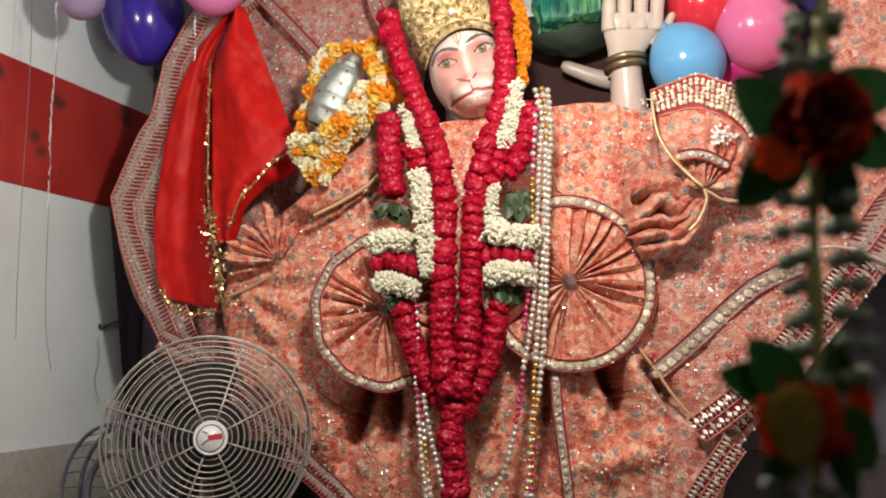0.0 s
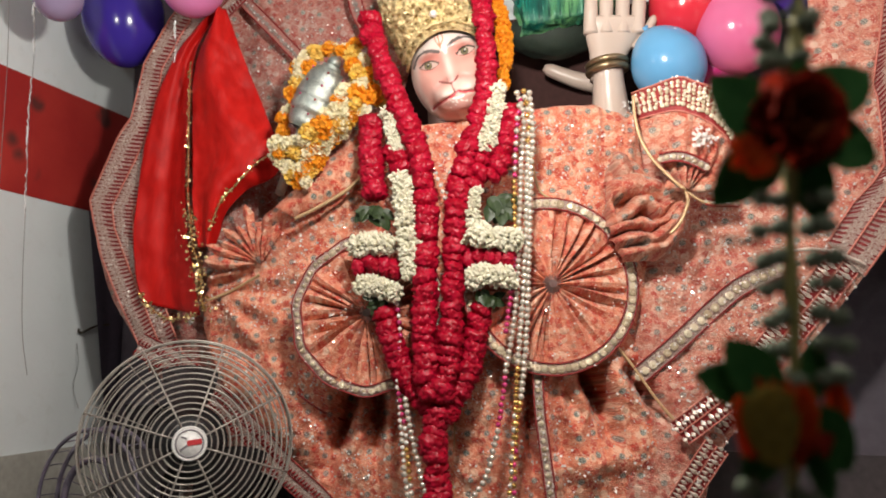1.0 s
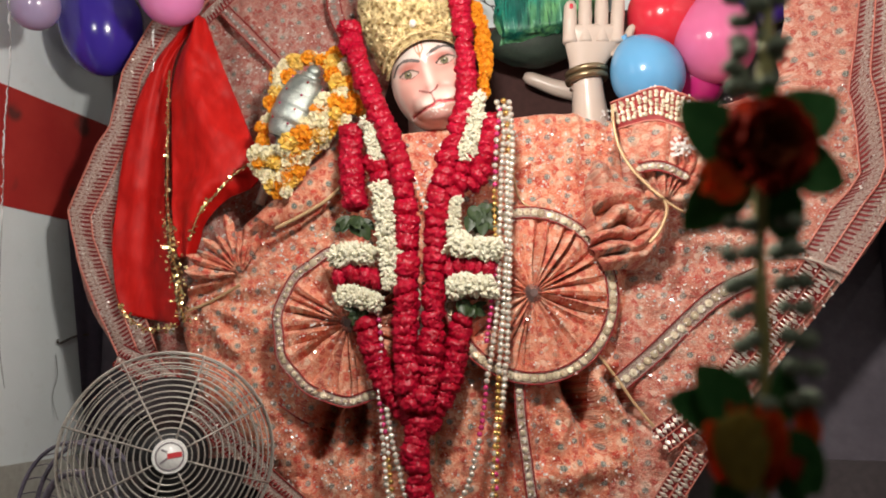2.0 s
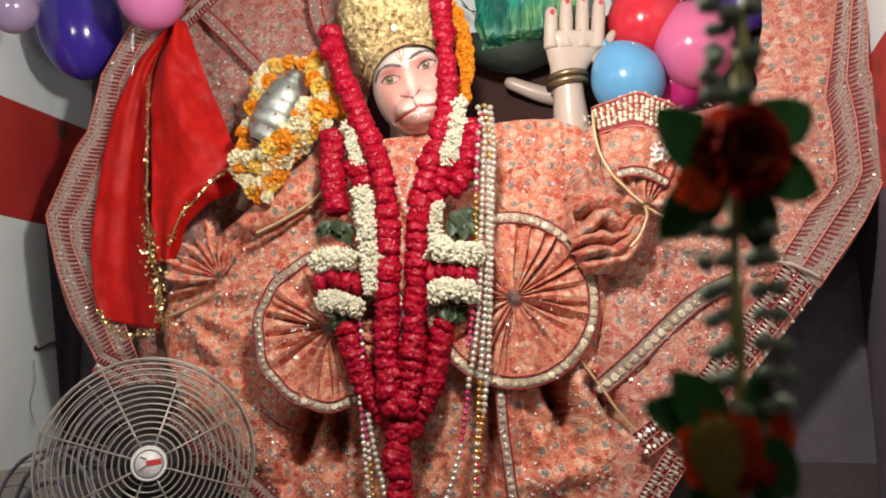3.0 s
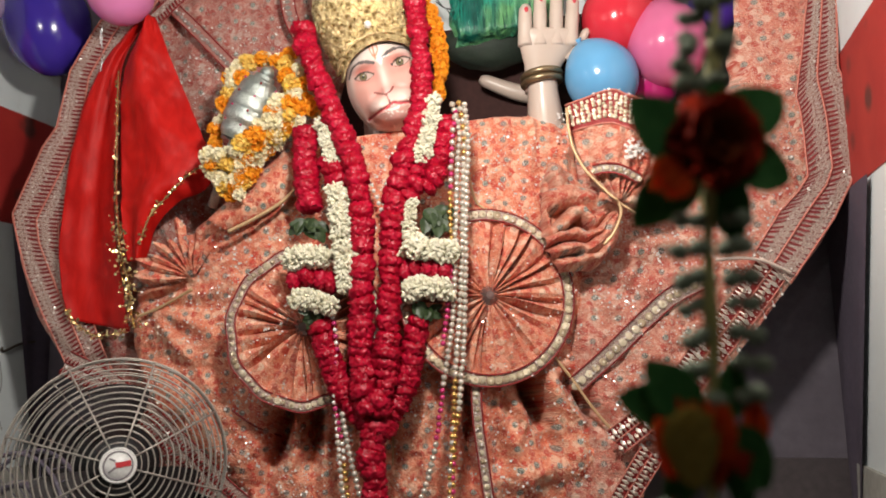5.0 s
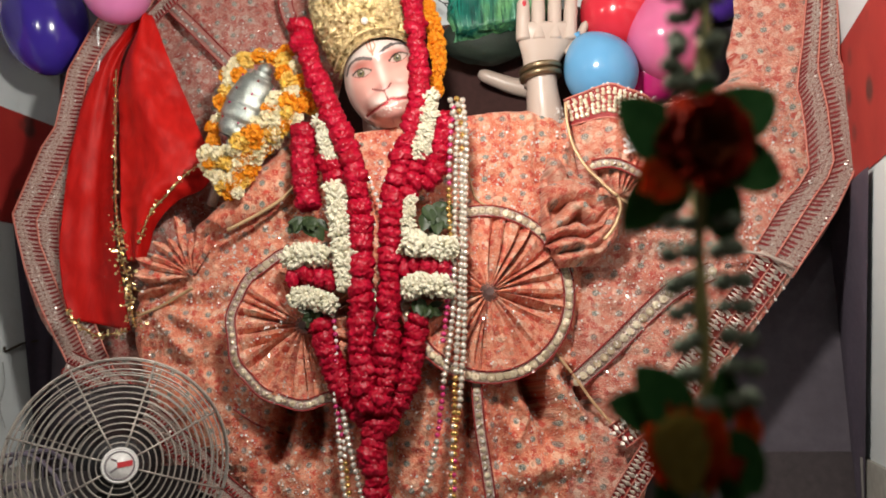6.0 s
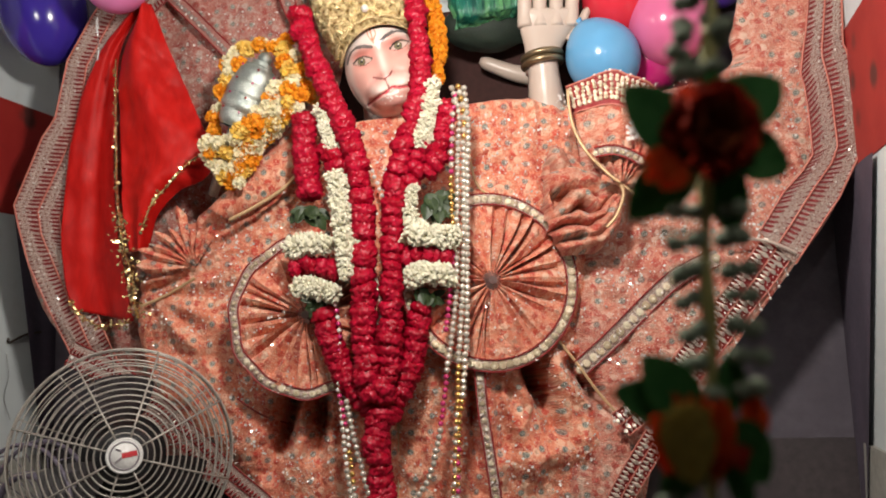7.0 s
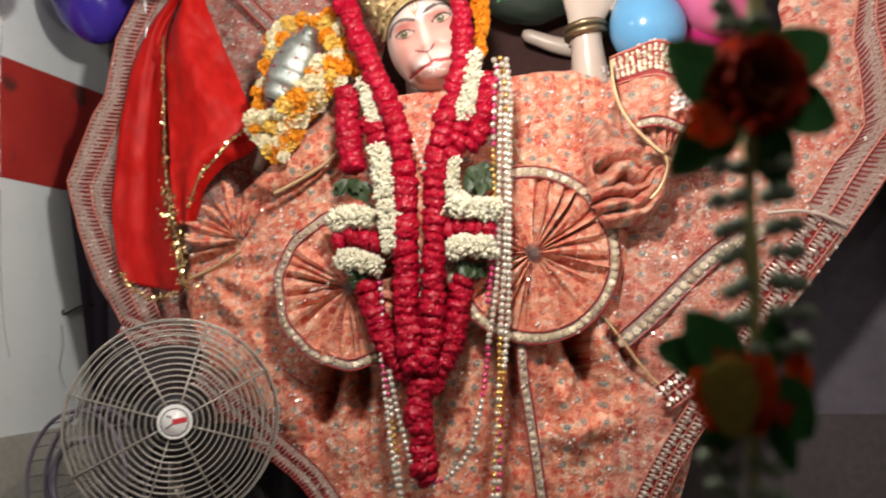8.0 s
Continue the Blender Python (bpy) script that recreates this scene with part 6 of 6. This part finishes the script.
part("long_panel", bm, SATIN, flag, "long red satin fall")
bm = bmesh.new()
sheet(bm, [(-0.706, 2.597, 2.707), (-0.780, 2.610, 2.538), (-0.790, 2.612, 2.371), (-0.784, 2.611, 2.233), (-0.774, 2.609, 2.098), (-0.761, 2.607, 1.983), (-0.742, 2.604, 1.889)], [(-0.677, 2.592, 2.704), (-0.601, 2.578, 2.505), (-0.519, 2.563, 2.309), (-0.466, 2.555, 2.190), (-0.500, 2.556, 2.115), (-0.590, 2.574, 2.075), (-0.655, 2.585, 2.000), (-0.690, 2.593, 1.884)], 60, 80, lambda x, z, u, v: base_y(x) + 0.02 - 0.035 * math.sin(math.pi * u) - 0.015 * math.sin(u * 7 - 4 * v) - 0.018 * ripple(x, z, 6, 7) - 0.006 * ripple(x + 0.5 * z, z, 15, 4))
part("short_panel", bm, SATIN, flag, "short bright red satin fold")
TINSEL = plain("gold_tinsel", (0.72, 0.54, 0.24), (0.88, 0.72, 0.42), 60, 0.25, 0.9)


def tinsel_edge(points, width, count):
    bm = bmesh.new()
    line = spline(points, count)
    for p in line:
        for k in range(2):
            q = p + Vector((random.gauss(0, width), random.uniform(-0.012, 0.0), random.gauss(0, width)))
            disc(bm, q, random.uniform(0.0025, 0.006), 0.7)
    tube(bm, line, 0.003, 5)
    tagged(part("gold_edging", bm, TINSEL, flag, "crinkled gold tinsel edging", smooth=False), kind="stuff")


tinsel_edge([(-0.792, 2.613, 2.519), (-0.790, 2.612, 2.371), (-0.787, 2.612, 2.214), (-0.781, 2.611, 2.060), (-0.765, 2.608, 1.974)], 0.003, 50)
tinsel_edge([(-0.768, 2.588, 2.008), (-0.752, 2.585, 1.905), (-0.724, 2.580, 1.812), (-0.713, 2.578, 1.720), (-0.700, 2.576, 1.675)], 0.013, 120)
tinsel_edge([(-0.934, 2.638, 1.740), (-0.889, 2.630, 1.687), (-0.828, 2.619, 1.657), (-0.731, 2.602, 1.664)], 0.007, 45)
tinsel_edge([(-0.473, 2.535, 2.188), (-0.536, 2.546, 2.158), (-0.605, 2.559, 2.090), (-0.661, 2.569, 2.029), (-0.696, 2.575, 1.940)], 0.005, 40)

# ---- pedestal fan ----
WIRE = plain("chromed_wire", (0.36, 0.335, 0.30), (0.46, 0.43, 0.385), 20, 0.38, 0.4)
BLACK = plain("black_motor", (0.012, 0.012, 0.014), (0.02, 0.02, 0.022), 20, 0.4)
BLADE = plain("dusty_blade", (0.016, 0.012, 0.014), (0.026, 0.02, 0.022), 9, 0.5)
WHITE = plain("white_cap", (0.72, 0.72, 0.7), (0.78, 0.78, 0.76), 20, 0.35)
REDMARK = plain("red_badge", (0.5, 0.03, 0.04), (0.55, 0.05, 0.05), 40, 0.4)
GREYMARK = plain("grey_badge", (0.2, 0.18, 0.2), (0.25, 0.22, 0.24), 40, 0.4)


def fan(hub, r, yaw, pitch, rings, label, wire, cap):
    """A pedestal fan: two wire cages, blades, motor, cap with a badge, pole and foot."""
    hub = Vector(hub)
    ob = thing("pedestal_fan", (hub.x - 0.1, hub.y + 0.3, 0.0), label, "fan")
    m = facing(hub, yaw, pitch)
    right, up, out = (m.to_3x3() @ Vector(v) for v in ((1, 0, 0), (0, 1, 0), (0, 0, 1)))

    def dome(q):
        return -0.125 * q**2.2

    cage = new("front_cage")
    cage.parent = ob
    for k in range(rings):
        q = 0.2 + 0.8 * k / (rings - 1)
        bm = bmesh.new()
        hoop(bm, hub + out * dome(q), r * q, 0.0026 if k < rings - 1 else 0.0034, right, up, 80, 5)
        part("wire_ring", bm, wire, cage)
    for k in range(8):
        a = radians(27 + 45 * k)
        d = math.cos(a) * right + math.sin(a) * up
        bm = bmesh.new()
        tube(bm, [hub + d * r * q + out * (dome(q) + 0.003) for q in (0.13, 0.3, 0.45, 0.6, 0.75, 0.9, 1.0)], 0.003, 6)
        part("spoke", bm, wire, cage)
    back = new("back_cage")
    back.parent = ob
    for k in range(7):
        q = 0.3 + 0.7 * k / 6
        bm = bmesh.new()
        hoop(bm, hub + out * (-0.25 + 0.11 * q**2), r * q * 0.99, 0.002 if k < 6 else 0.003, right, up, 64, 5)
        part("wire_ring", bm, wire, back)
    for k in range(12):
        a = radians(30 * k + 7)
        d = math.cos(a) * right + math.sin(a) * up
        bm = bmesh.new()
        tube(bm, [hub + d * r * q + out * (-0.25 + 0.11 * q**2) for q in (0.2, 0.4, 0.6, 0.8, 1.0)], 0.002, 5)
        part("spoke", bm, wire, back)
    for k in range(3):
        bm = bmesh.new()
        rows = []
        for i in range(14):
            t = i / 13
            a0 = radians(120 * k + 90)
            row = []
            for j in range(8):
                s = (j / 7 - 0.5)
                q = 0.16 + 0.6 * t
                a = a0 + s * (0.42 + 0.45 * math.sin(math.pi * (0.15 + 0.6 * t)))
                row.append(bm.verts.new(hub + r * q * (math.cos(a) * right + math.sin(a) * up) + out * (-0.14 + 0.075 * s)))
            rows.append(row)
        grid(bm, rows)
        part("blade", bm, BLADE, ob, "dark fan blade at rest")
    bm = bmesh.new()
    bmesh.ops.create_cone(bm, cap_ends=True, segments=40, radius1=r * 0.25, radius2=r * 0.24, depth=0.02, matrix=m @ Matrix.Translation((0, 0, -0.012)))
    part("grille_plate", bm, BLACK, ob, "black plate behind the badge")
    bm = bmesh.new()
    bmesh.ops.create_cone(bm, cap_ends=True, segments=32, radius1=0.085, radius2=0.115, depth=0.2, matrix=m @ Matrix.Translation((0, 0, -0.29)))
    part("motor", bm, BLACK, ob, "black motor housing")
    bm = bmesh.new()
    bmesh.ops.create_cone(bm, cap_ends=True, segments=40, radius1=r * 0.15, radius2=r * 0.142, depth=0.016, matrix=m @ Matrix.Translation((0, 0, 0.008)))
    hoop(bm, hub + out * 0.013, r * 0.146, 0.004, right, up, 48, 8)
    badge = part("cap", bm, cap, ob, "white round cap with a chrome rim")
    bm = bmesh.new()
    hoop(bm, hub + out * 0.0165, r * 0.122, 0.002, right, up, 48, 6)
    part("ring_mark", bm, GREYMARK, badge, "thin blue-grey ring")
    bm = bmesh.new()
    box(bm, -0.006, 0.032, -0.006, 0.008, 0.0165, 0.0185, m @ Matrix.Rotation(radians(8), 4, "Z"))
    part("badge_mark", bm, REDMARK, badge, "red bar of a badge", smooth=False)
    bm = bmesh.new()
    box(bm, -0.03, -0.008, -0.003, 0.002, 0.0165, 0.0185, m @ Matrix.Rotation(radians(35), 4, "Z"))
    box(bm, -0.028, -0.012, 0.006, 0.010, 0.0165, 0.0185, m @ Matrix.Rotation(radians(-25), 4, "Z"))
    part("badge_mark", bm, GREYMARK, badge, "grey strokes of a badge", smooth=False)
    foot = Vector((hub.x - 0.1, hub.y + 0.3, 0))
    bm = bmesh.new()
    tube(bm, [foot + Vector((0, 0, 0.02)), foot + Vector((0, 0, 0.7)), Vector((foot.x, foot.y, hub.z - 0.03))], 0.02, 16)
    part("pole", bm, wire, ob)
    bm = bmesh.new()
    bmesh.ops.create_cone(bm, cap_ends=True, segments=48, radius1=0.24, radius2=0.2, depth=0.04, matrix=Matrix.Translation(foot + Vector((0, 0, 0.02))))
    part("foot", bm, BLACK, ob, "round black foot")
    return ob


fan((-0.638, 2.280, 1.295), 0.297, 19, 5, 15, "chrome wire pedestal fan with a white badge, standing at rest", WIRE, WHITE)


# rear guard of an older fan, standing behind
OLDPLASTIC = plain("violet_grey_plastic", (0.13, 0.11, 0.16), (0.19, 0.17, 0.22), 12, 0.4)
place = Vector((-0.945, 2.480, 1.116))
guard = thing("old_fan", (place.x, place.y + 0.1, 0), "old fan with a violet-grey plastic guard against the wall", "fan")
m = facing(place, -25, 4)
right, up, out = (m.to_3x3() @ Vector(v) for v in ((1, 0, 0), (0, 1, 0), (0, 0, 1)))
for r, lift, thick, name in ((0.205, 0.0, 0.007, "outer_rim"), (0.20, 0.07, 0.006, "front_rim"), (0.115, 0.05, 0.011, "inner_rim")):
    bm = bmesh.new()
    hoop(bm, place + out * lift, r, thick, right, up, 72, 8)
    part(name, bm, OLDPLASTIC, guard)
for k in range(28):
    a = 2 * math.pi * k / 28
    d = math.cos(a) * right + math.sin(a) * up
    bm = bmesh.new()
    tube(bm, spline([place + d * 0.03 - out * 0.03, place + d * 0.12 - out * 0.02, place + d * 0.205, place + d * 0.2 + out * 0.07], 10), 0.0018, 4)
    part("rib", bm, OLDPLASTIC, guard)
bm = bmesh.new()
tube(bm, [Vector((place.x, place.y + 0.1, 0.03)), Vector((place.x, place.y + 0.1, 0.6)), place - out * 0.05], 0.016, 12)
part("pole", bm, OLDPLASTIC, guard)
bm = bmesh.new()
bmesh.ops.create_cone(bm, cap_ends=True, segments=36, radius1=0.14, radius2=0.12, depth=0.04, matrix=Matrix.Translation((place.x, place.y + 0.1, 0.02)))
part("foot", bm, OLDPLASTIC, guard)


# ---- hanging cloth-flower garland at the niche's front ----
def cloth_rose(parent, centre, r, out, spread):
    centre, out = Vector(centre), Vector(out).normalized()
    side = out.orthogonal().normalized()
    up = out.cross(side)
    for layer, (count, reach, tilt, material) in enumerate(((7, 1.0, 82, CLOTHROSE), (6, 0.9, 58, CLOTHROSE), (5, 0.72, 36, CLOTHHEART), (4, 0.5, 16, CLOTHHEART))):
        for i in range(count):
            a = 2 * math.pi * (i + 0.4 * layer + random.uniform(-0.15, 0.15)) / count
            d = math.cos(a) * side + math.sin(a) * up
            s = out.cross(d)
            g = d * math.sin(radians(tilt * spread)) + out * math.cos(radians(tilt * spread))
            bm = bmesh.new()
            rows = []
            for j in range(11):
                t = math.sin(j / 10 * math.pi / 2)
                w = 0.62 * r * reach * (0.3 + 0.7 * t) * math.sqrt(max(0.0, 1 - (t * 0.985) ** 6))
                rows.append([bm.verts.new(centre + g * r * reach * t + s * w * q + (out - d * 0.5) * r * (0.22 * q * q * t + 0.08 * math.sin(9 * q + i) * t * t) + d * 0.12 * r * t**4) for q in (-1, -0.75, -0.5, -0.25, 0, 0.25, 0.5, 0.75, 1)])
            grid(bm, rows)
            part("petal", bm, material, parent)


def cloth_leaf(parent, base, tip, wide):
    bm = bmesh.new()
    leafshape(bm, Vector(base), Vector(tip), wide * 1.3, Vector((random.uniform(-0.3, 0.3), -1, 0.2)), 0.2, 0.1)
    part("leaf", bm, DARKLEAF, parent)


hanging = thing("artificial_garland", (0.544, 1.090, 1.851), "dusty artificial rose garland with dark leaves and grey-green buds", "garland")
line = spline([(0.600, 1.440, 3.160), (0.580, 1.12, 2.40), (0.571, 1.090, 2.099), (0.560, 1.090, 2.013), (0.550, 1.090, 1.921), (0.542, 1.090, 1.847), (0.534, 1.090, 1.775), (0.528, 1.090, 1.688), (0.525, 1.090, 1.611), (0.525, 1.090, 1.536), (0.514, 1.090, 1.448), (0.510, 1.090, 1.348), (0.507, 1.090, 1.271)], 90)
bm = bmesh.new()
tube(bm, line, 0.0098, 8, lambda t: 1.0 + 0.25 * math.sin(70 * t))
part("stalk", bm, STALK, hanging)
BUDS = [bead_mesh(0.0125, BUD) for _ in range(3)]
for k, me in enumerate(BUDS):
    for v in me.vertices:
        v.co *= 1 + 0.12 * noise.noise(v.co * 120 + Vector((k, 0, 0)))
        v.co.x *= 1.25


def bud(place):
    m = Matrix.Translation(place) @ Euler([random.uniform(-0.5, 0.5) for _ in "xyz"]).to_matrix().to_4x4()
    shared("bud", random.choice(BUDS), m @ Matrix.Scale(random.uniform(0.85, 1.15), 4), hanging)


for row in range(7):
    c = Vector((0.533, 1.090, 1.731)) + Vector((0.001 * row, 0, -0.0405 * row))
    for dx in (-0.043, -0.022, 0.022, 0.043):
        bud(c + Vector((dx + random.gauss(0, 0.003), random.uniform(-0.014, 0.008), random.gauss(0, 0.003))))
for row in range(6):
    c = Vector((0.547, 1.090, 2.077)) + Vector((-0.002 * row, 0, -0.03 * row))
    for k in range(4):
        bud(c + Vector((random.uniform(-0.036, 0.036), random.uniform(-0.014, 0.01), random.gauss(0, 0.01))))
for row in range(3):
    c = Vector((0.497, 1.090, 1.345)) + Vector((0, 0, -0.035 * row))
    for dx in (-0.04, -0.016, 0.016, 0.04):
        bud(c + Vector((dx, random.uniform(-0.014, 0.01), random.gauss(0, 0.006))))
cloth_rose(hanging, (0.537, 1.075, 1.835), 0.064, (0.05, -1, -0.1), 1.0)
cloth_rose(hanging, (0.506, 1.110, 1.463), 0.076, (0.05, -0.1, -1), 0.5)
for (base, tip), wide in (([(0.465, 1.030, 1.481), (0.472, 1.030, 1.382)], 0.034), ([(0.448, 1.045, 1.472), (0.466, 1.045, 1.384)], 0.02), ([(0.494, 1.045, 1.474), (0.485, 1.045, 1.382)], 0.018)):
    bm = bmesh.new()
    leafshape(bm, Vector(base), Vector(tip), wide, Vector((0, -1, 0.3)), -0.25, 0.05)
    part("sepal", bm, CALYX, hanging, "olive green sepal")
for base, tip in ([(0.462, 1.060, 1.464), (0.450, 1.060, 1.496)], [(0.488, 1.060, 1.465), (0.492, 1.060, 1.496)], [(0.473, 1.060, 1.466), (0.472, 1.060, 1.495)], [(0.433, 1.050, 1.468), (0.447, 1.050, 1.392)], [(0.515, 1.050, 1.484), (0.516, 1.050, 1.390)], [(0.503, 1.050, 1.477), (0.508, 1.050, 1.376)], [(0.565, 1.090, 1.427), (0.580, 1.090, 1.500)], [(0.557, 1.090, 1.420), (0.595, 1.090, 1.466)]):
    bm = bmesh.new()
    leafshape(bm, Vector(base), Vector(tip), 0.016, Vector((0, -1, 0)), 0.3, 0.1)
    part("petal", bm, CLOTHEDGE, hanging)
for base, tip in ([(0.491, 1.060, 1.788), (0.440, 1.060, 1.798)], [(0.491, 1.055, 1.791), (0.442, 1.055, 1.766)], [(0.490, 1.050, 1.782), (0.462, 1.050, 1.753)]):
    bm = bmesh.new()
    leafshape(bm, Vector(base), Vector(tip), 0.02, Vector((0, -1, 0.2)), 0.3, 0.1)
    part("petal", bm, CLOTHEDGE, hanging)
LEAVES = [([(0.512, 1.070, 1.802), (0.427, 1.070, 1.901)], 0.034), ([(0.553, 1.085, 1.846), (0.653, 1.085, 1.913)], 0.034), ([(0.563, 1.085, 1.813), (0.657, 1.085, 1.788)], 0.034), ([(0.545, 1.085, 1.790), (0.572, 1.085, 1.695)], 0.026), ([(0.516, 1.090, 1.799), (0.426, 1.090, 1.722)], 0.03), ([(0.542, 1.070, 1.881), (0.553, 1.070, 1.922)], 0.012), ([(0.475, 1.070, 1.468), (0.387, 1.070, 1.499)], 0.026), ([(0.482, 1.060, 1.465), (0.426, 1.060, 1.543)], 0.028), ([(0.528, 1.085, 1.448), (0.589, 1.085, 1.371)], 0.03), ([(0.539, 1.090, 1.462), (0.555, 1.090, 1.545)], 0.018), ([(0.490, 1.090, 1.420), (0.452, 1.090, 1.346)], 0.02), ([(0.536, 1.090, 1.418), (0.563, 1.090, 1.325)], 0.014)]
for (base, tip), wide in LEAVES:
    cloth_leaf(hanging, base, tip, wide)
# built large in its own space, then hung close to the front at its true size
CLOSE, TRUE_SIZE = Vector((0.093, 0.039, 1.538)), 0.75
hanging.location = CLOSE + TRUE_SIZE * (hanging.location - CLOSE)
hanging.scale = (TRUE_SIZE,) * 3

# ---- tinsel strings, hook and wire on the wall ----
FOIL = plain("silver_foil", (0.9, 0.9, 0.91), (0.82, 0.83, 0.85), 30, 0.22, 0.3)
THREAD = plain("grey_thread", (0.16, 0.16, 0.16), (0.22, 0.22, 0.21), 30, 0.6)


def tinsel(points, foil_to, count, label):
    line = spline(points, 60)
    ob = thing("tinsel_string", line[0], label, "tinsel", "tinsel strings")
    bm = bmesh.new()
    tube(bm, line, 0.0011, 4)
    part("thread", bm, THREAD, ob)
    for i in range(count):
        p = line[int(len(line) * foil_to * random.random())]
        bm = bmesh.new()
        a = Euler([random.uniform(0, 6) for _ in "xyz"]).to_matrix()
        L = random.uniform(0.015, 0.045)
        rows = [[bm.verts.new(p + Vector((w + 0.003 * math.sin(5 * t + i), -0.003 - 0.002 * math.cos(4 * t + i), -L * t))) for w in (-0.0013, 0.0013)] for t in (0, 0.25, 0.5, 0.75, 1)]
        grid(bm, rows)
        part("foil", bm, FOIL, ob, smooth=False)


tinsel([(-1.243, 2.420, 2.799), (-1.229, 2.420, 2.608), (-1.220, 2.420, 2.495), (-1.223, 2.420, 2.274), (-1.216, 2.420, 2.093), (-1.212, 2.420, 1.951), (-1.207, 2.420, 1.777), (-1.196, 2.420, 1.606), (-1.173, 2.420, 1.480)], 0.62, 30, "silver tinsel string hanging before the white wall")
tinsel([(-1.368, 2.500, 2.842), (-1.349, 2.500, 2.490), (-1.345, 2.500, 2.113), (-1.342, 2.500, 1.876), (-1.338, 2.500, 1.715), (-1.331, 2.500, 1.574)], 0.05, 2, "thin grey string hanging before the wall")
tinsel([(-0.811, 2.500, 2.621), (-0.807, 2.500, 2.563), (-0.805, 2.500, 2.476)], 0.95, 5, "short silver tinsel under a balloon")
tinsel([(0.833, 2.420, 2.692), (0.842, 2.420, 2.577), (0.840, 2.420, 2.464)], 0.9, 6, "silver tinsel between the balloons")

RUST = plain("rusty_iron", (0.06, 0.045, 0.035), (0.1, 0.07, 0.05), 60, 0.7, 0.4)
place = Vector((-1.315, 3.080, 1.634))
hook = thing("wall_hook", place, "bent iron hook in the white wall", "hook")
bm = bmesh.new()
tube(bm, spline([place + Vector((0.042, 0.13, 0.03)), place + Vector((0.02, 0.06, 0.02)), place + Vector((0.0, 0.0, -0.004)), place + Vector((-0.008, -0.02, -0.008)), place + Vector((-0.002, -0.03, 0.006))], 16), 0.0045, 7)
part("hook_wire", bm, RUST, hook)
place = Vector((-1.324, 3.053, 1.586))
wire = thing("wall_wire", place, "thin loose wire hanging on the wall", "wire")
bm = bmesh.new()
tube(bm, spline([place, place + Vector((0.01, 0.0, -0.08)), place + Vector((-0.004, 0.0, -0.16)), place + Vector((0.02, 0.0, -0.24))], 24), 0.0012, 5)
part("strand", bm, THREAD, wire)

place = Vector((0.278, 2.600, 2.736))
wire = thing("wall_wire", place, "short twisted black wire behind the crown", "wire")
bm = bmesh.new()
tube(bm, spline([place + Vector((0.02 * math.sin(2.1 * k) + 0.012 * k - 0.03, 0, 0.016 * math.cos(2.7 * k) + 0.008 * (4 - k))) for k in range(9)], 50), 0.0022, 5)
part("strand", bm, BLACK, wire)
